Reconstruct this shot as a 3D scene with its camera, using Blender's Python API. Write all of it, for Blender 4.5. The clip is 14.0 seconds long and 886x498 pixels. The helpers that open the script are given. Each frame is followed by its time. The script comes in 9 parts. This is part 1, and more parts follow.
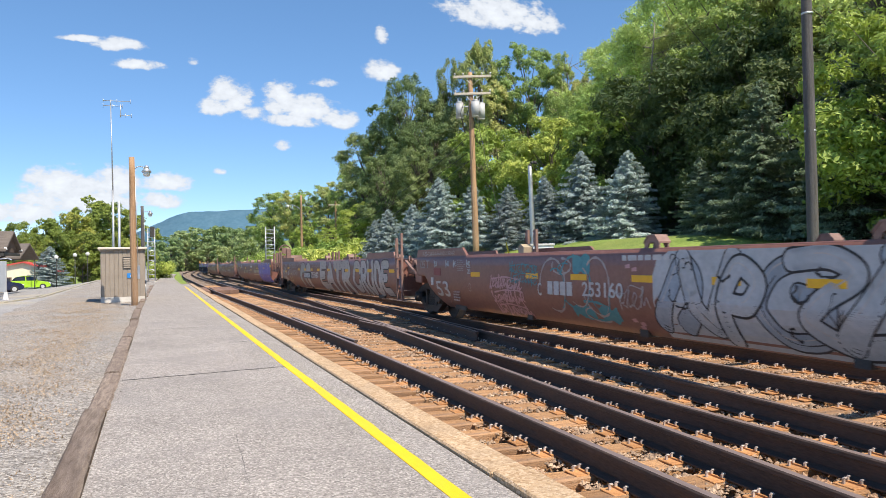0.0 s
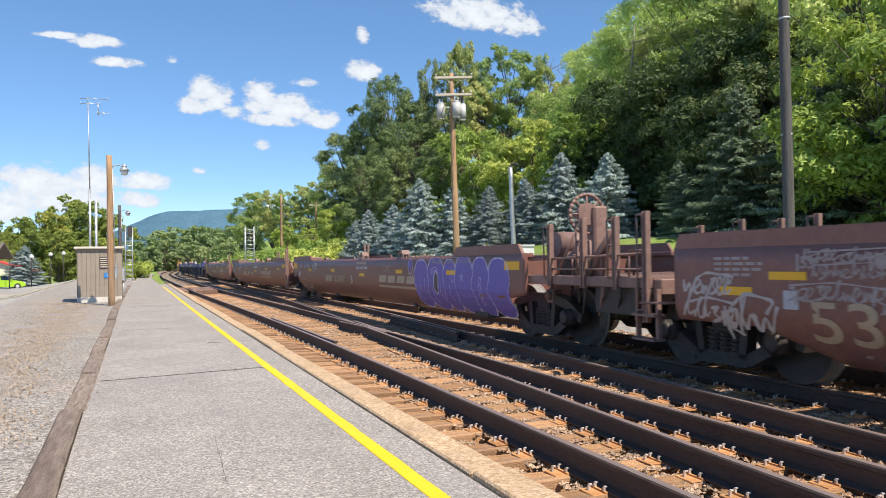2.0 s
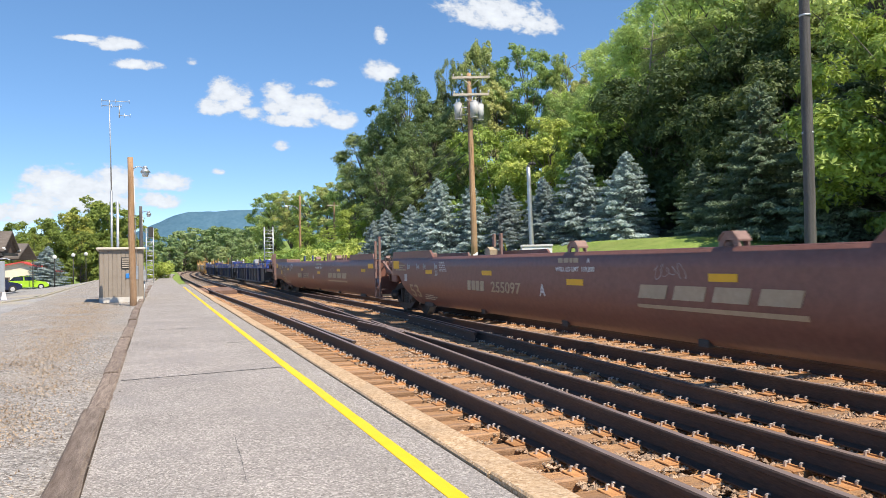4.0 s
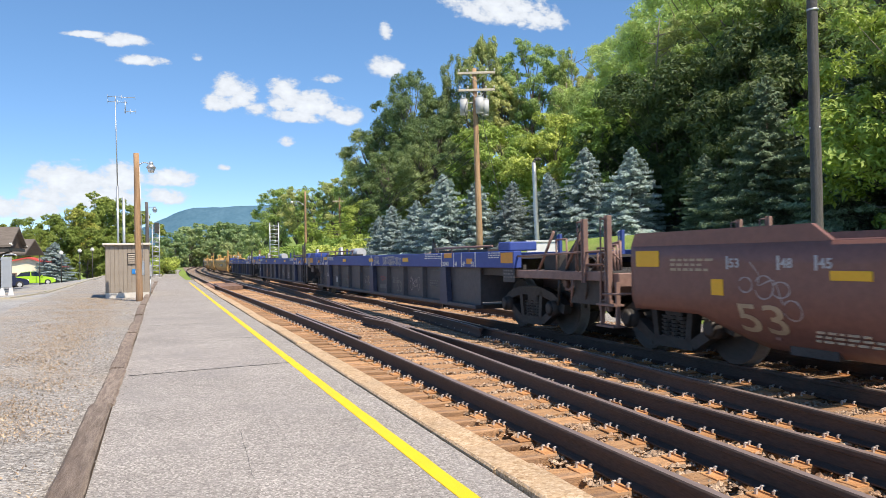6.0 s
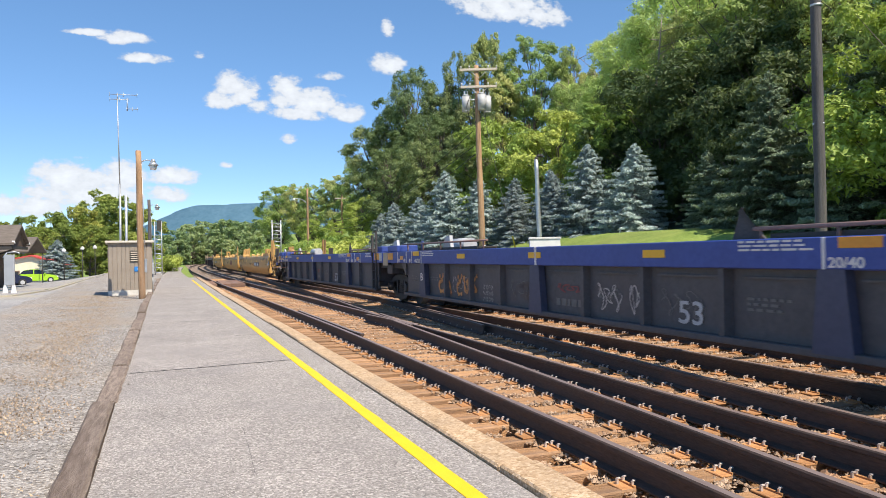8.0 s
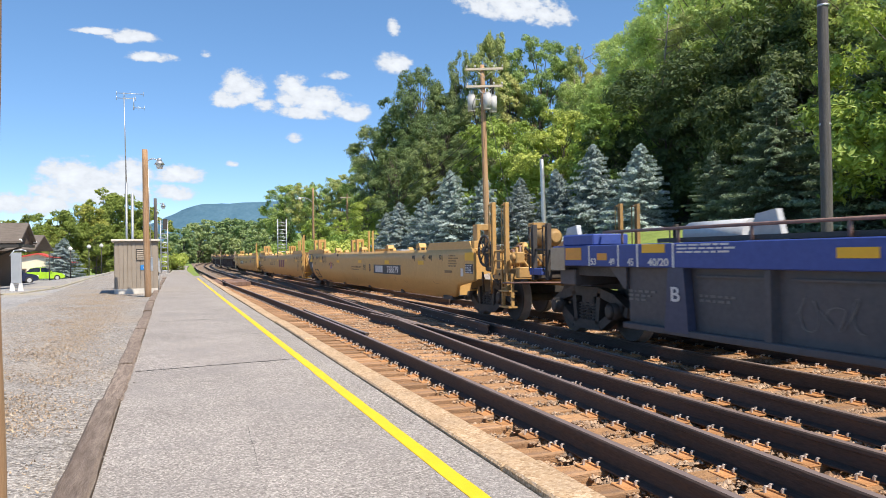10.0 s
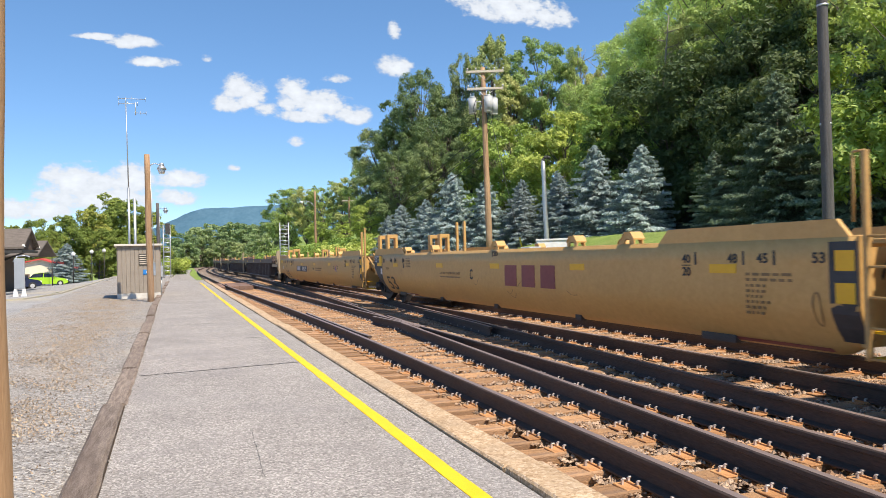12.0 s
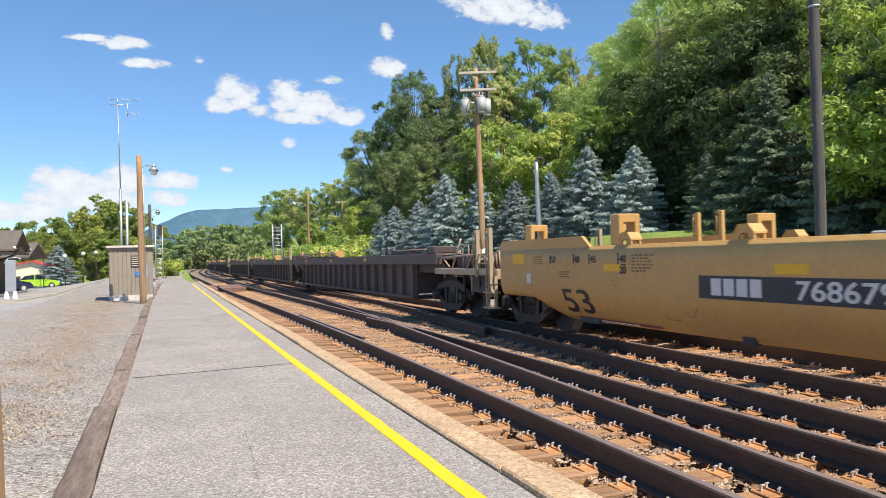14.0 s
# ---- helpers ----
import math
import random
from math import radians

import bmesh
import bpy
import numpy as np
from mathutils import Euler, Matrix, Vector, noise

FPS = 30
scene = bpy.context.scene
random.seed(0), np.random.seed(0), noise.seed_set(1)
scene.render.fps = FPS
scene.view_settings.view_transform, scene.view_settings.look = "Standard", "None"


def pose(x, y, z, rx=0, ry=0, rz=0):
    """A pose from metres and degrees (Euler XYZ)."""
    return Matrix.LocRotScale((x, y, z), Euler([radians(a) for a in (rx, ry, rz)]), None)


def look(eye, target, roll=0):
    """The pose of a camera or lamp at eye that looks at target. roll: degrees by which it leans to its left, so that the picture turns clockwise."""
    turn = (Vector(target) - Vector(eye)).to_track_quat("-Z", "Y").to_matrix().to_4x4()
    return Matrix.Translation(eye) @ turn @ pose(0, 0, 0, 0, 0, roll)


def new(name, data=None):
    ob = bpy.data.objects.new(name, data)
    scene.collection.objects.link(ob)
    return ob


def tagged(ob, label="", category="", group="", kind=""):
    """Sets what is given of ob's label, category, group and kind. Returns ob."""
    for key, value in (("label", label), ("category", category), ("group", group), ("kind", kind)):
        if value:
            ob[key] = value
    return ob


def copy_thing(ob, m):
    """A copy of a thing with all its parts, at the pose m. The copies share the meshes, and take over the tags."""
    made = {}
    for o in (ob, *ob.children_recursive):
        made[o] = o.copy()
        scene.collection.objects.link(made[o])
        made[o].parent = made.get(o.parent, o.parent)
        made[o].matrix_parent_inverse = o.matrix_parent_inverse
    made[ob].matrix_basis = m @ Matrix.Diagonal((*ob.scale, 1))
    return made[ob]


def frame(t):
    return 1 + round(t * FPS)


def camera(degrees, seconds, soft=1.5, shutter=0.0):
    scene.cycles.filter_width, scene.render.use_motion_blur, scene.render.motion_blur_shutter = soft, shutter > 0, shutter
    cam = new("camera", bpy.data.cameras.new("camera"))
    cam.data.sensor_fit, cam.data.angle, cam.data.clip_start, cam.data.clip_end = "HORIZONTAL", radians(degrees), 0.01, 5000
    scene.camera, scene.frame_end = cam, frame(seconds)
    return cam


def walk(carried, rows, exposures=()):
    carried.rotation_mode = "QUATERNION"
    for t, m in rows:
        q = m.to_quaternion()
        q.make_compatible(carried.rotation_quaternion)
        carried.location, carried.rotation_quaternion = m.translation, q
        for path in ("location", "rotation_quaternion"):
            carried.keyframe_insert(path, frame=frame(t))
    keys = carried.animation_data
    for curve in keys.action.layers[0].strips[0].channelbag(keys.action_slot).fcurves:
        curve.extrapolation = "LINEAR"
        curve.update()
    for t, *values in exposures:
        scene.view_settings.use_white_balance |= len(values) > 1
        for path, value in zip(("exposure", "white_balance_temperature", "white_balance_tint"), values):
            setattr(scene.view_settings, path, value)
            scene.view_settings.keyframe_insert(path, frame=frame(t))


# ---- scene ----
cam = camera(60.3, 14.0, soft=0.85, shutter=0.08)
walk(cam, [
    (0.0, pose(-0.000, 0.003, 1.356, 90.916, 0, -19.460) @ pose(0, 0, 0, 0, 0, -1.049)),
    (0.5, pose(0.002, 0.026, 1.354, 90.933, 0, -19.828) @ pose(0, 0, 0, 0, 0, -1.037)),
    (1.0, pose(0.004, 0.023, 1.353, 90.913, 0, -20.545) @ pose(0, 0, 0, 0, 0, -0.842)),
    (1.5, pose(-0.005, 0.020, 1.354, 90.932, 0, -20.997) @ pose(0, 0, 0, 0, 0, -0.689)),
    (2.0, pose(-0.002, 0.003, 1.355, 90.948, 0, -20.922) @ pose(0, 0, 0, 0, 0, -0.857)),
    (2.5, pose(-0.005, -0.021, 1.362, 90.994, 0, -20.618) @ pose(0, 0, 0, 0, 0, -0.985)),
    (3.0, pose(-0.006, -0.027, 1.361, 91.084, 0, -20.114) @ pose(0, 0, 0, 0, 0, -1.074)),
    (5.5, pose(-0.004, -0.012, 1.361, 90.661, 0, -19.284) @ pose(0, 0, 0, 0, 0, -0.851)),
    (6.0, pose(-0.004, -0.008, 1.360, 90.645, 0, -19.166) @ pose(0, 0, 0, 0, 0, -0.945)),
    (6.5, pose(-0.003, -0.006, 1.359, 90.633, 0, -19.046) @ pose(0, 0, 0, 0, 0, -1.161)),
    (7.0, pose(-0.005, -0.024, 1.364, 90.623, 0, -18.906) @ pose(0, 0, 0, 0, 0, -1.100)),
    (7.5, pose(-0.008, -0.025, 1.366, 90.566, 0, -18.618) @ pose(0, 0, 0, 0, 0, -1.176)),
    (8.0, pose(-0.001, 0.018, 1.356, 90.430, 0, -18.995) @ pose(0, 0, 0, 0, 0, -1.053)),
    (10.5, pose(0.000, 0.000, 1.361, 90.397, 0, -18.550) @ pose(0, 0, 0, 0, 0, -0.826)),
    (11.0, pose(0.000, 0.000, 1.360, 90.498, 0, -18.596) @ pose(0, 0, 0, 0, 0, -0.917)),
    (11.5, pose(-0.002, -0.022, 1.361, 90.555, 0, -18.511) @ pose(0, 0, 0, 0, 0, -1.117)),
    (12.0, pose(-0.002, -0.030, 1.362, 90.576, 0, -18.434) @ pose(0, 0, 0, 0, 0, -1.285)),
    (12.5, pose(-0.004, -0.020, 1.359, 90.561, 0, -18.429) @ pose(0, 0, 0, 0, 0, -1.202)),
    (13.0, pose(-0.004, -0.014, 1.358, 90.579, 0, -18.511) @ pose(0, 0, 0, 0, 0, -1.499)),
    (13.5, pose(-0.005, -0.014, 1.358, 90.612, 0, -18.739) @ pose(0, 0, 0, 0, 0, -1.469)),
    (14.0, pose(-0.006, -0.013, 1.357, 90.653, 0, -18.950) @ pose(0, 0, 0, 0, 0, -1.411)),
])
scene.view_settings.exposure = 0.7

# ---------------------------------------------------------------- light
TO_SUN = Vector((0.23, -0.54, 0.86)).normalized()
sun = new("sun", bpy.data.lights.new("sun", "SUN"))
sun.data.energy, sun.data.angle, sun.data.color = 4.15, radians(0.5), (1.0, 0.89, 0.745)
sun.matrix_world = look((0, 0, 0), -TO_SUN)

# clouds as soft ellipses in the plane x/y, z/y of the sky: place and half widths
CLOUDS = [
    (0.071, 0.213, 0.030, 0.026), (0.050, 0.199, 0.022, 0.014), (0.098, 0.193, 0.020, 0.012), (0.134, 0.211, 0.025, 0.027), (0.169, 0.203, 0.036, 0.022),
    (0.210, 0.190, 0.028, 0.015), (0.148, 0.186, 0.045, 0.010), (0.190, 0.238, 0.021, 0.007), (-0.096, 0.274, 0.028, 0.005), (-0.062, 0.270, 0.034, 0.010),
    (-0.039, 0.247, 0.029, 0.008), (0.027, 0.256, 0.008, 0.006), (0.272, 0.258, 0.027, 0.017), (0.270, 0.310, 0.010, 0.017), (0.445, 0.354, 0.086, 0.031),
    (0.494, 0.345, 0.055, 0.021), (-0.128, 0.098, 0.040, 0.025), (-0.145, 0.084, 0.034, 0.018), (-0.063, 0.101, 0.030, 0.024), (-0.008, 0.102, 0.036, 0.014), (-0.09, 0.09, 0.045, 0.022),
    (-0.097, 0.078, 0.08, 0.02), (-0.17, 0.064, 0.05, 0.018), (-0.012, 0.08, 0.026, 0.014), (0.135, 0.154, 0.010, 0.010), (0.055, 0.118, 0.009, 0.005),
]


def build_world():
    world = bpy.data.worlds.new("sky")
    scene.world = world
    world.use_nodes = True
    nt = world.node_tree
    nt.nodes.clear()
    out = nt.nodes.new("ShaderNodeOutputWorld")
    bg = nt.nodes.new("ShaderNodeBackground")
    sky = nt.nodes.new("ShaderNodeTexSky")
    sky.sky_type, sky.sun_disc = "NISHITA", False
    sky.sun_elevation = math.asin(TO_SUN.z)
    sky.sun_rotation = math.atan2(TO_SUN.x, TO_SUN.y)
    sky.air_density, sky.dust_density, sky.ozone_density, sky.altitude = 0.8, 0.02, 3.4, 3000
    bg.inputs["Strength"].default_value = 0.13

    def m(op, a, b=None, clamp=False):
        n = nt.nodes.new("ShaderNodeMath")
        n.operation, n.use_clamp = op, clamp
        for i, v in enumerate((a, b)):
            if v is None:
                continue
            if isinstance(v, (int, float)):
                n.inputs[i].default_value = v
            else:
                nt.links.new(v, n.inputs[i])
        return n.outputs[0]

    tc = nt.nodes.new("ShaderNodeTexCoord")
    sep = nt.nodes.new("ShaderNodeSeparateXYZ")
    nt.links.new(tc.outputs["Generated"], sep.inputs[0])
    ahead = m("MAXIMUM", sep.outputs[1], 0.02)
    u, v = m("DIVIDE", sep.outputs[0], ahead), m("DIVIDE", sep.outputs[2], ahead)
    comb = nt.nodes.new("ShaderNodeCombineXYZ")
    nt.links.new(u, comb.inputs[0])
    nt.links.new(m("MULTIPLY", v, 1.5), comb.inputs[1])

    def noise_tex(scale, detail, rough):
        n = nt.nodes.new("ShaderNodeTexNoise")
        n.inputs["Scale"].default_value, n.inputs["Detail"].default_value, n.inputs["Roughness"].default_value = scale, detail, rough
        nt.links.new(comb.outputs[0], n.inputs["Vector"])
        return n.outputs[0]

    wob = m("ADD", m("MULTIPLY", m("SUBTRACT", noise_tex(42, 4, 0.5), 0.5), 6.0), m("MULTIPLY", m("SUBTRACT", noise_tex(120, 5, 0.6), 0.5), 3.0))
    total = None
    for cx, cy, rx, ry in CLOUDS:
        dx = m("DIVIDE", m("SUBTRACT", u, cx), rx)
        dy = m("DIVIDE", m("SUBTRACT", v, cy), ry)
        dy = m("MAXIMUM", dy, m("MULTIPLY", dy, -1.35))
        d = m("SUBTRACT", 1.0, m("ADD", m("MULTIPLY", dx, dx), m("MULTIPLY", dy, dy)))
        if rx < 0.022:
            d = m("SUBTRACT", m("MULTIPLY", d, 0.7), 0.12)
        total = d if total is None else m("MAXIMUM", total, d)
    dens = m("ADD", m("MULTIPLY", m("MAXIMUM", m("ADD", total, 0.2), -2.2), 2.4), wob)
    cover = m("MULTIPLY", m("MULTIPLY", dens, 0.5, True), m("MULTIPLY", m("ADD", dens, 0.55), 0.55, True))
    shade = m("ADD", 0.8, m("MULTIPLY", m("MULTIPLY", dens, 0.25, True), 0.3))
    white = nt.nodes.new("ShaderNodeCombineColor")
    nt.links.new(m("MULTIPLY", shade, 4.1), white.inputs[0])
    nt.links.new(m("MULTIPLY", shade, 4.3), white.inputs[1])
    nt.links.new(m("MULTIPLY", shade, 4.6), white.inputs[2])
    mix = nt.nodes.new("ShaderNodeMix")
    mix.data_type = "RGBA"
    nt.links.new(m("MULTIPLY", cover, 0.97), mix.inputs["Factor"])
    deep = nt.nodes.new("ShaderNodeHueSaturation")
    deep.inputs["Saturation"].default_value, deep.inputs["Hue"].default_value = 1.28, 0.5
    even = nt.nodes.new("ShaderNodeGamma")
    even.inputs["Gamma"].default_value = 0.7
    lift = nt.nodes.new("ShaderNodeVectorMath")
    lift.operation = "SCALE"
    lift.inputs["Scale"].default_value = 1.5
    nt.links.new(sky.outputs[0], even.inputs["Color"])
    nt.links.new(even.outputs[0], lift.inputs[0])
    nt.links.new(lift.outputs[0], deep.inputs["Color"])
    nt.links.new(deep.outputs[0], mix.inputs[6])
    nt.links.new(white.outputs[0], mix.inputs[7])
    nt.links.new(mix.outputs[2], bg.inputs["Color"])
    nt.links.new(bg.outputs[0], out.inputs[0])


build_world()


# ---------------------------------------------------------------- materials
def material(name, dark, light, scale=4.0, rough=0.8, metal=0.0, bump=0.3, fine=60.0, stain=None, stain_amount=0.35,
             stain_scale=0.7, vary=0.12, stretch=(1, 1, 1), coords="Object", bump_dist=0.01, spec=0.4, island=False):
    """Two scales of colour (fine grain between dark and light, broad stains), relief and a little change from piece to piece."""
    mt = bpy.data.materials.new(name)
    mt.use_nodes = True
    nt = mt.node_tree
    b = nt.nodes["Principled BSDF"]
    L = nt.links.new
    tc = nt.nodes.new("ShaderNodeTexCoord")
    mp = nt.nodes.new("ShaderNodeMapping")
    mp.inputs["Scale"].default_value = stretch
    L(tc.outputs[coords], mp.inputs[0])

    def tex(s, detail=5.0, r=0.6):
        n = nt.nodes.new("ShaderNodeTexNoise")
        n.inputs["Scale"].default_value, n.inputs["Detail"].default_value, n.inputs["Roughness"].default_value = s, detail, r
        L(mp.outputs[0], n.inputs["Vector"])
        return n.outputs[0]

    def mixc(fac, a, c):
        n = nt.nodes.new("ShaderNodeMix")
        n.data_type = "RGBA"
        if isinstance(fac, (int, float)):
            n.inputs["Factor"].default_value = fac
        else:
            L(fac, n.inputs["Factor"])
        for i, v in ((6, a), (7, c)):
            if isinstance(v, tuple):
                n.inputs[i].default_value = (*v, 1)
            else:
                L(v, n.inputs[i])
        return n.outputs[2]

    def ramp(src, lo, hi):
        n = nt.nodes.new("ShaderNodeMapRange")
        n.inputs["From Min"].default_value, n.inputs["From Max"].default_value = lo, hi
        L(src, n.inputs["Value"])
        return n.outputs[0]

    grain = tex(fine, 4.0)
    broad = tex(scale, 6.0)
    mixn = nt.nodes.new("ShaderNodeMath")
    mixn.operation = "ADD"
    L(grain, mixn.inputs[0])
    L(broad, mixn.inputs[1])
    col = mixc(ramp(mixn.outputs[0], 0.72, 1.28), dark, light)
    if stain:
        big = ramp(tex(stain_scale, 7.0, 0.65), 0.48, 0.68)
        f = nt.nodes.new("ShaderNodeMath")
        f.operation = "MULTIPLY"
        L(big, f.inputs[0])
        f.inputs[1].default_value = stain_amount
        col = mixc(f.outputs[0], col, stain)
    if vary:
        if island:
            rnd = nt.nodes.new("ShaderNodeNewGeometry").outputs["Random Per Island"]
        else:
            rnd = nt.nodes.new("ShaderNodeObjectInfo").outputs["Random"]
        hsv = nt.nodes.new("ShaderNodeHueSaturation")
        n = nt.nodes.new("ShaderNodeMapRange")
        n.inputs["To Min"].default_value, n.inputs["To Max"].default_value = 1 - vary, 1 + vary
        L(rnd, n.inputs["Value"])
        L(n.outputs[0], hsv.inputs["Value"])
        L(col, hsv.inputs["Color"])
        col = hsv.outputs[0]
    L(col, b.inputs["Base Color"])
    rr = nt.nodes.new("ShaderNodeMapRange")
    rr.inputs["To Min"].default_value, rr.inputs["To Max"].default_value = max(rough - 0.12, 0.05), min(rough + 0.1, 1)
    L(broad, rr.inputs["Value"])
    L(rr.outputs[0], b.inputs["Roughness"])
    b.inputs["Metallic"].default_value = metal
    b.inputs["Specular IOR Level"].default_value = spec
    if bump:
        bp = nt.nodes.new("ShaderNodeBump")
        bp.inputs["Strength"].default_value, bp.inputs["Distance"].default_value = bump, bump_dist
        L(mixn.outputs[0], bp.inputs["Height"])
        L(bp.outputs[0], b.inputs["Normal"])
    return mt


def pebbled(name, colours, scale, rough=0.92, relief=0.006, broad=0.5, tint=(0.5, 0.45, 0.4), tint_amount=0.3, tint_scale=0.5):
    """A surface of tiny stones: each cell its own shade, broad worn patches, small relief."""
    mt = bpy.data.materials.new(name)
    mt.use_nodes = True
    nt = mt.node_tree
    L = nt.links.new
    b = nt.nodes["Principled BSDF"]
    tc = nt.nodes.new("ShaderNodeTexCoord")
    vo = nt.nodes.new("ShaderNodeTexVoronoi")
    vo.inputs["Scale"].default_value = scale
    L(tc.outputs["Object"], vo.inputs["Vector"])
    sep = nt.nodes.new("ShaderNodeSeparateColor")
    L(vo.outputs["Color"], sep.inputs[0])
    cr = nt.nodes.new("ShaderNodeValToRGB")
    cr.color_ramp.elements[0].color, cr.color_ramp.elements[-1].color = (*colours[0], 1), (*colours[-1], 1)
    for k, c in enumerate(colours[1:-1]):
        el = cr.color_ramp.elements.new((k + 1) / (len(colours) - 1))
        el.color = (*c, 1)
    L(sep.outputs[0], cr.inputs[0])
    nz = nt.nodes.new("ShaderNodeTexNoise")
    nz.inputs["Scale"].default_value, nz.inputs["Detail"].default_value, nz.inputs["Roughness"].default_value = broad, 9, 0.7
    L(tc.outputs["Object"], nz.inputs["Vector"])
    mr = nt.nodes.new("ShaderNodeMapRange")
    mr.inputs["From Min"].default_value, mr.inputs["From Max"].default_value = 0.3, 0.7
    mr.inputs["To Min"].default_value, mr.inputs["To Max"].default_value = 0.82, 1.12
    L(nz.outputs[0], mr.inputs["Value"])
    hsv = nt.nodes.new("ShaderNodeHueSaturation")
    L(cr.outputs[0], hsv.inputs["Color"])
    L(mr.outputs[0], hsv.inputs["Value"])
    n2 = nt.nodes.new("ShaderNodeTexNoise")
    n2.inputs["Scale"].default_value, n2.inputs["Detail"].default_value = tint_scale, 8
    L(tc.outputs["Object"], n2.inputs["Vector"])
    m2 = nt.nodes.new("ShaderNodeMapRange")
    m2.inputs["From Min"].default_value, m2.inputs["From Max"].default_value, m2.inputs["To Max"].default_value = 0.5, 0.68, tint_amount
    L(n2.outputs[0], m2.inputs["Value"])
    mx = nt.nodes.new("ShaderNodeMix")
    mx.data_type = "RGBA"
    L(m2.outputs[0], mx.inputs["Factor"])
    L(hsv.outputs[0], mx.inputs[6])
    mx.inputs[7].default_value = (*tint, 1)
    L(mx.outputs[2], b.inputs["Base Color"])
    b.inputs["Roughness"].default_value, b.inputs["Specular IOR Level"].default_value = rough, 0.3
    bp = nt.nodes.new("ShaderNodeBump")
    bp.inputs["Strength"].default_value, bp.inputs["Distance"].default_value, bp.invert = 0.8, relief, True
    L(vo.outputs["Distance"], bp.inputs["Height"])
    L(bp.outputs[0], b.inputs["Normal"])
    return mt


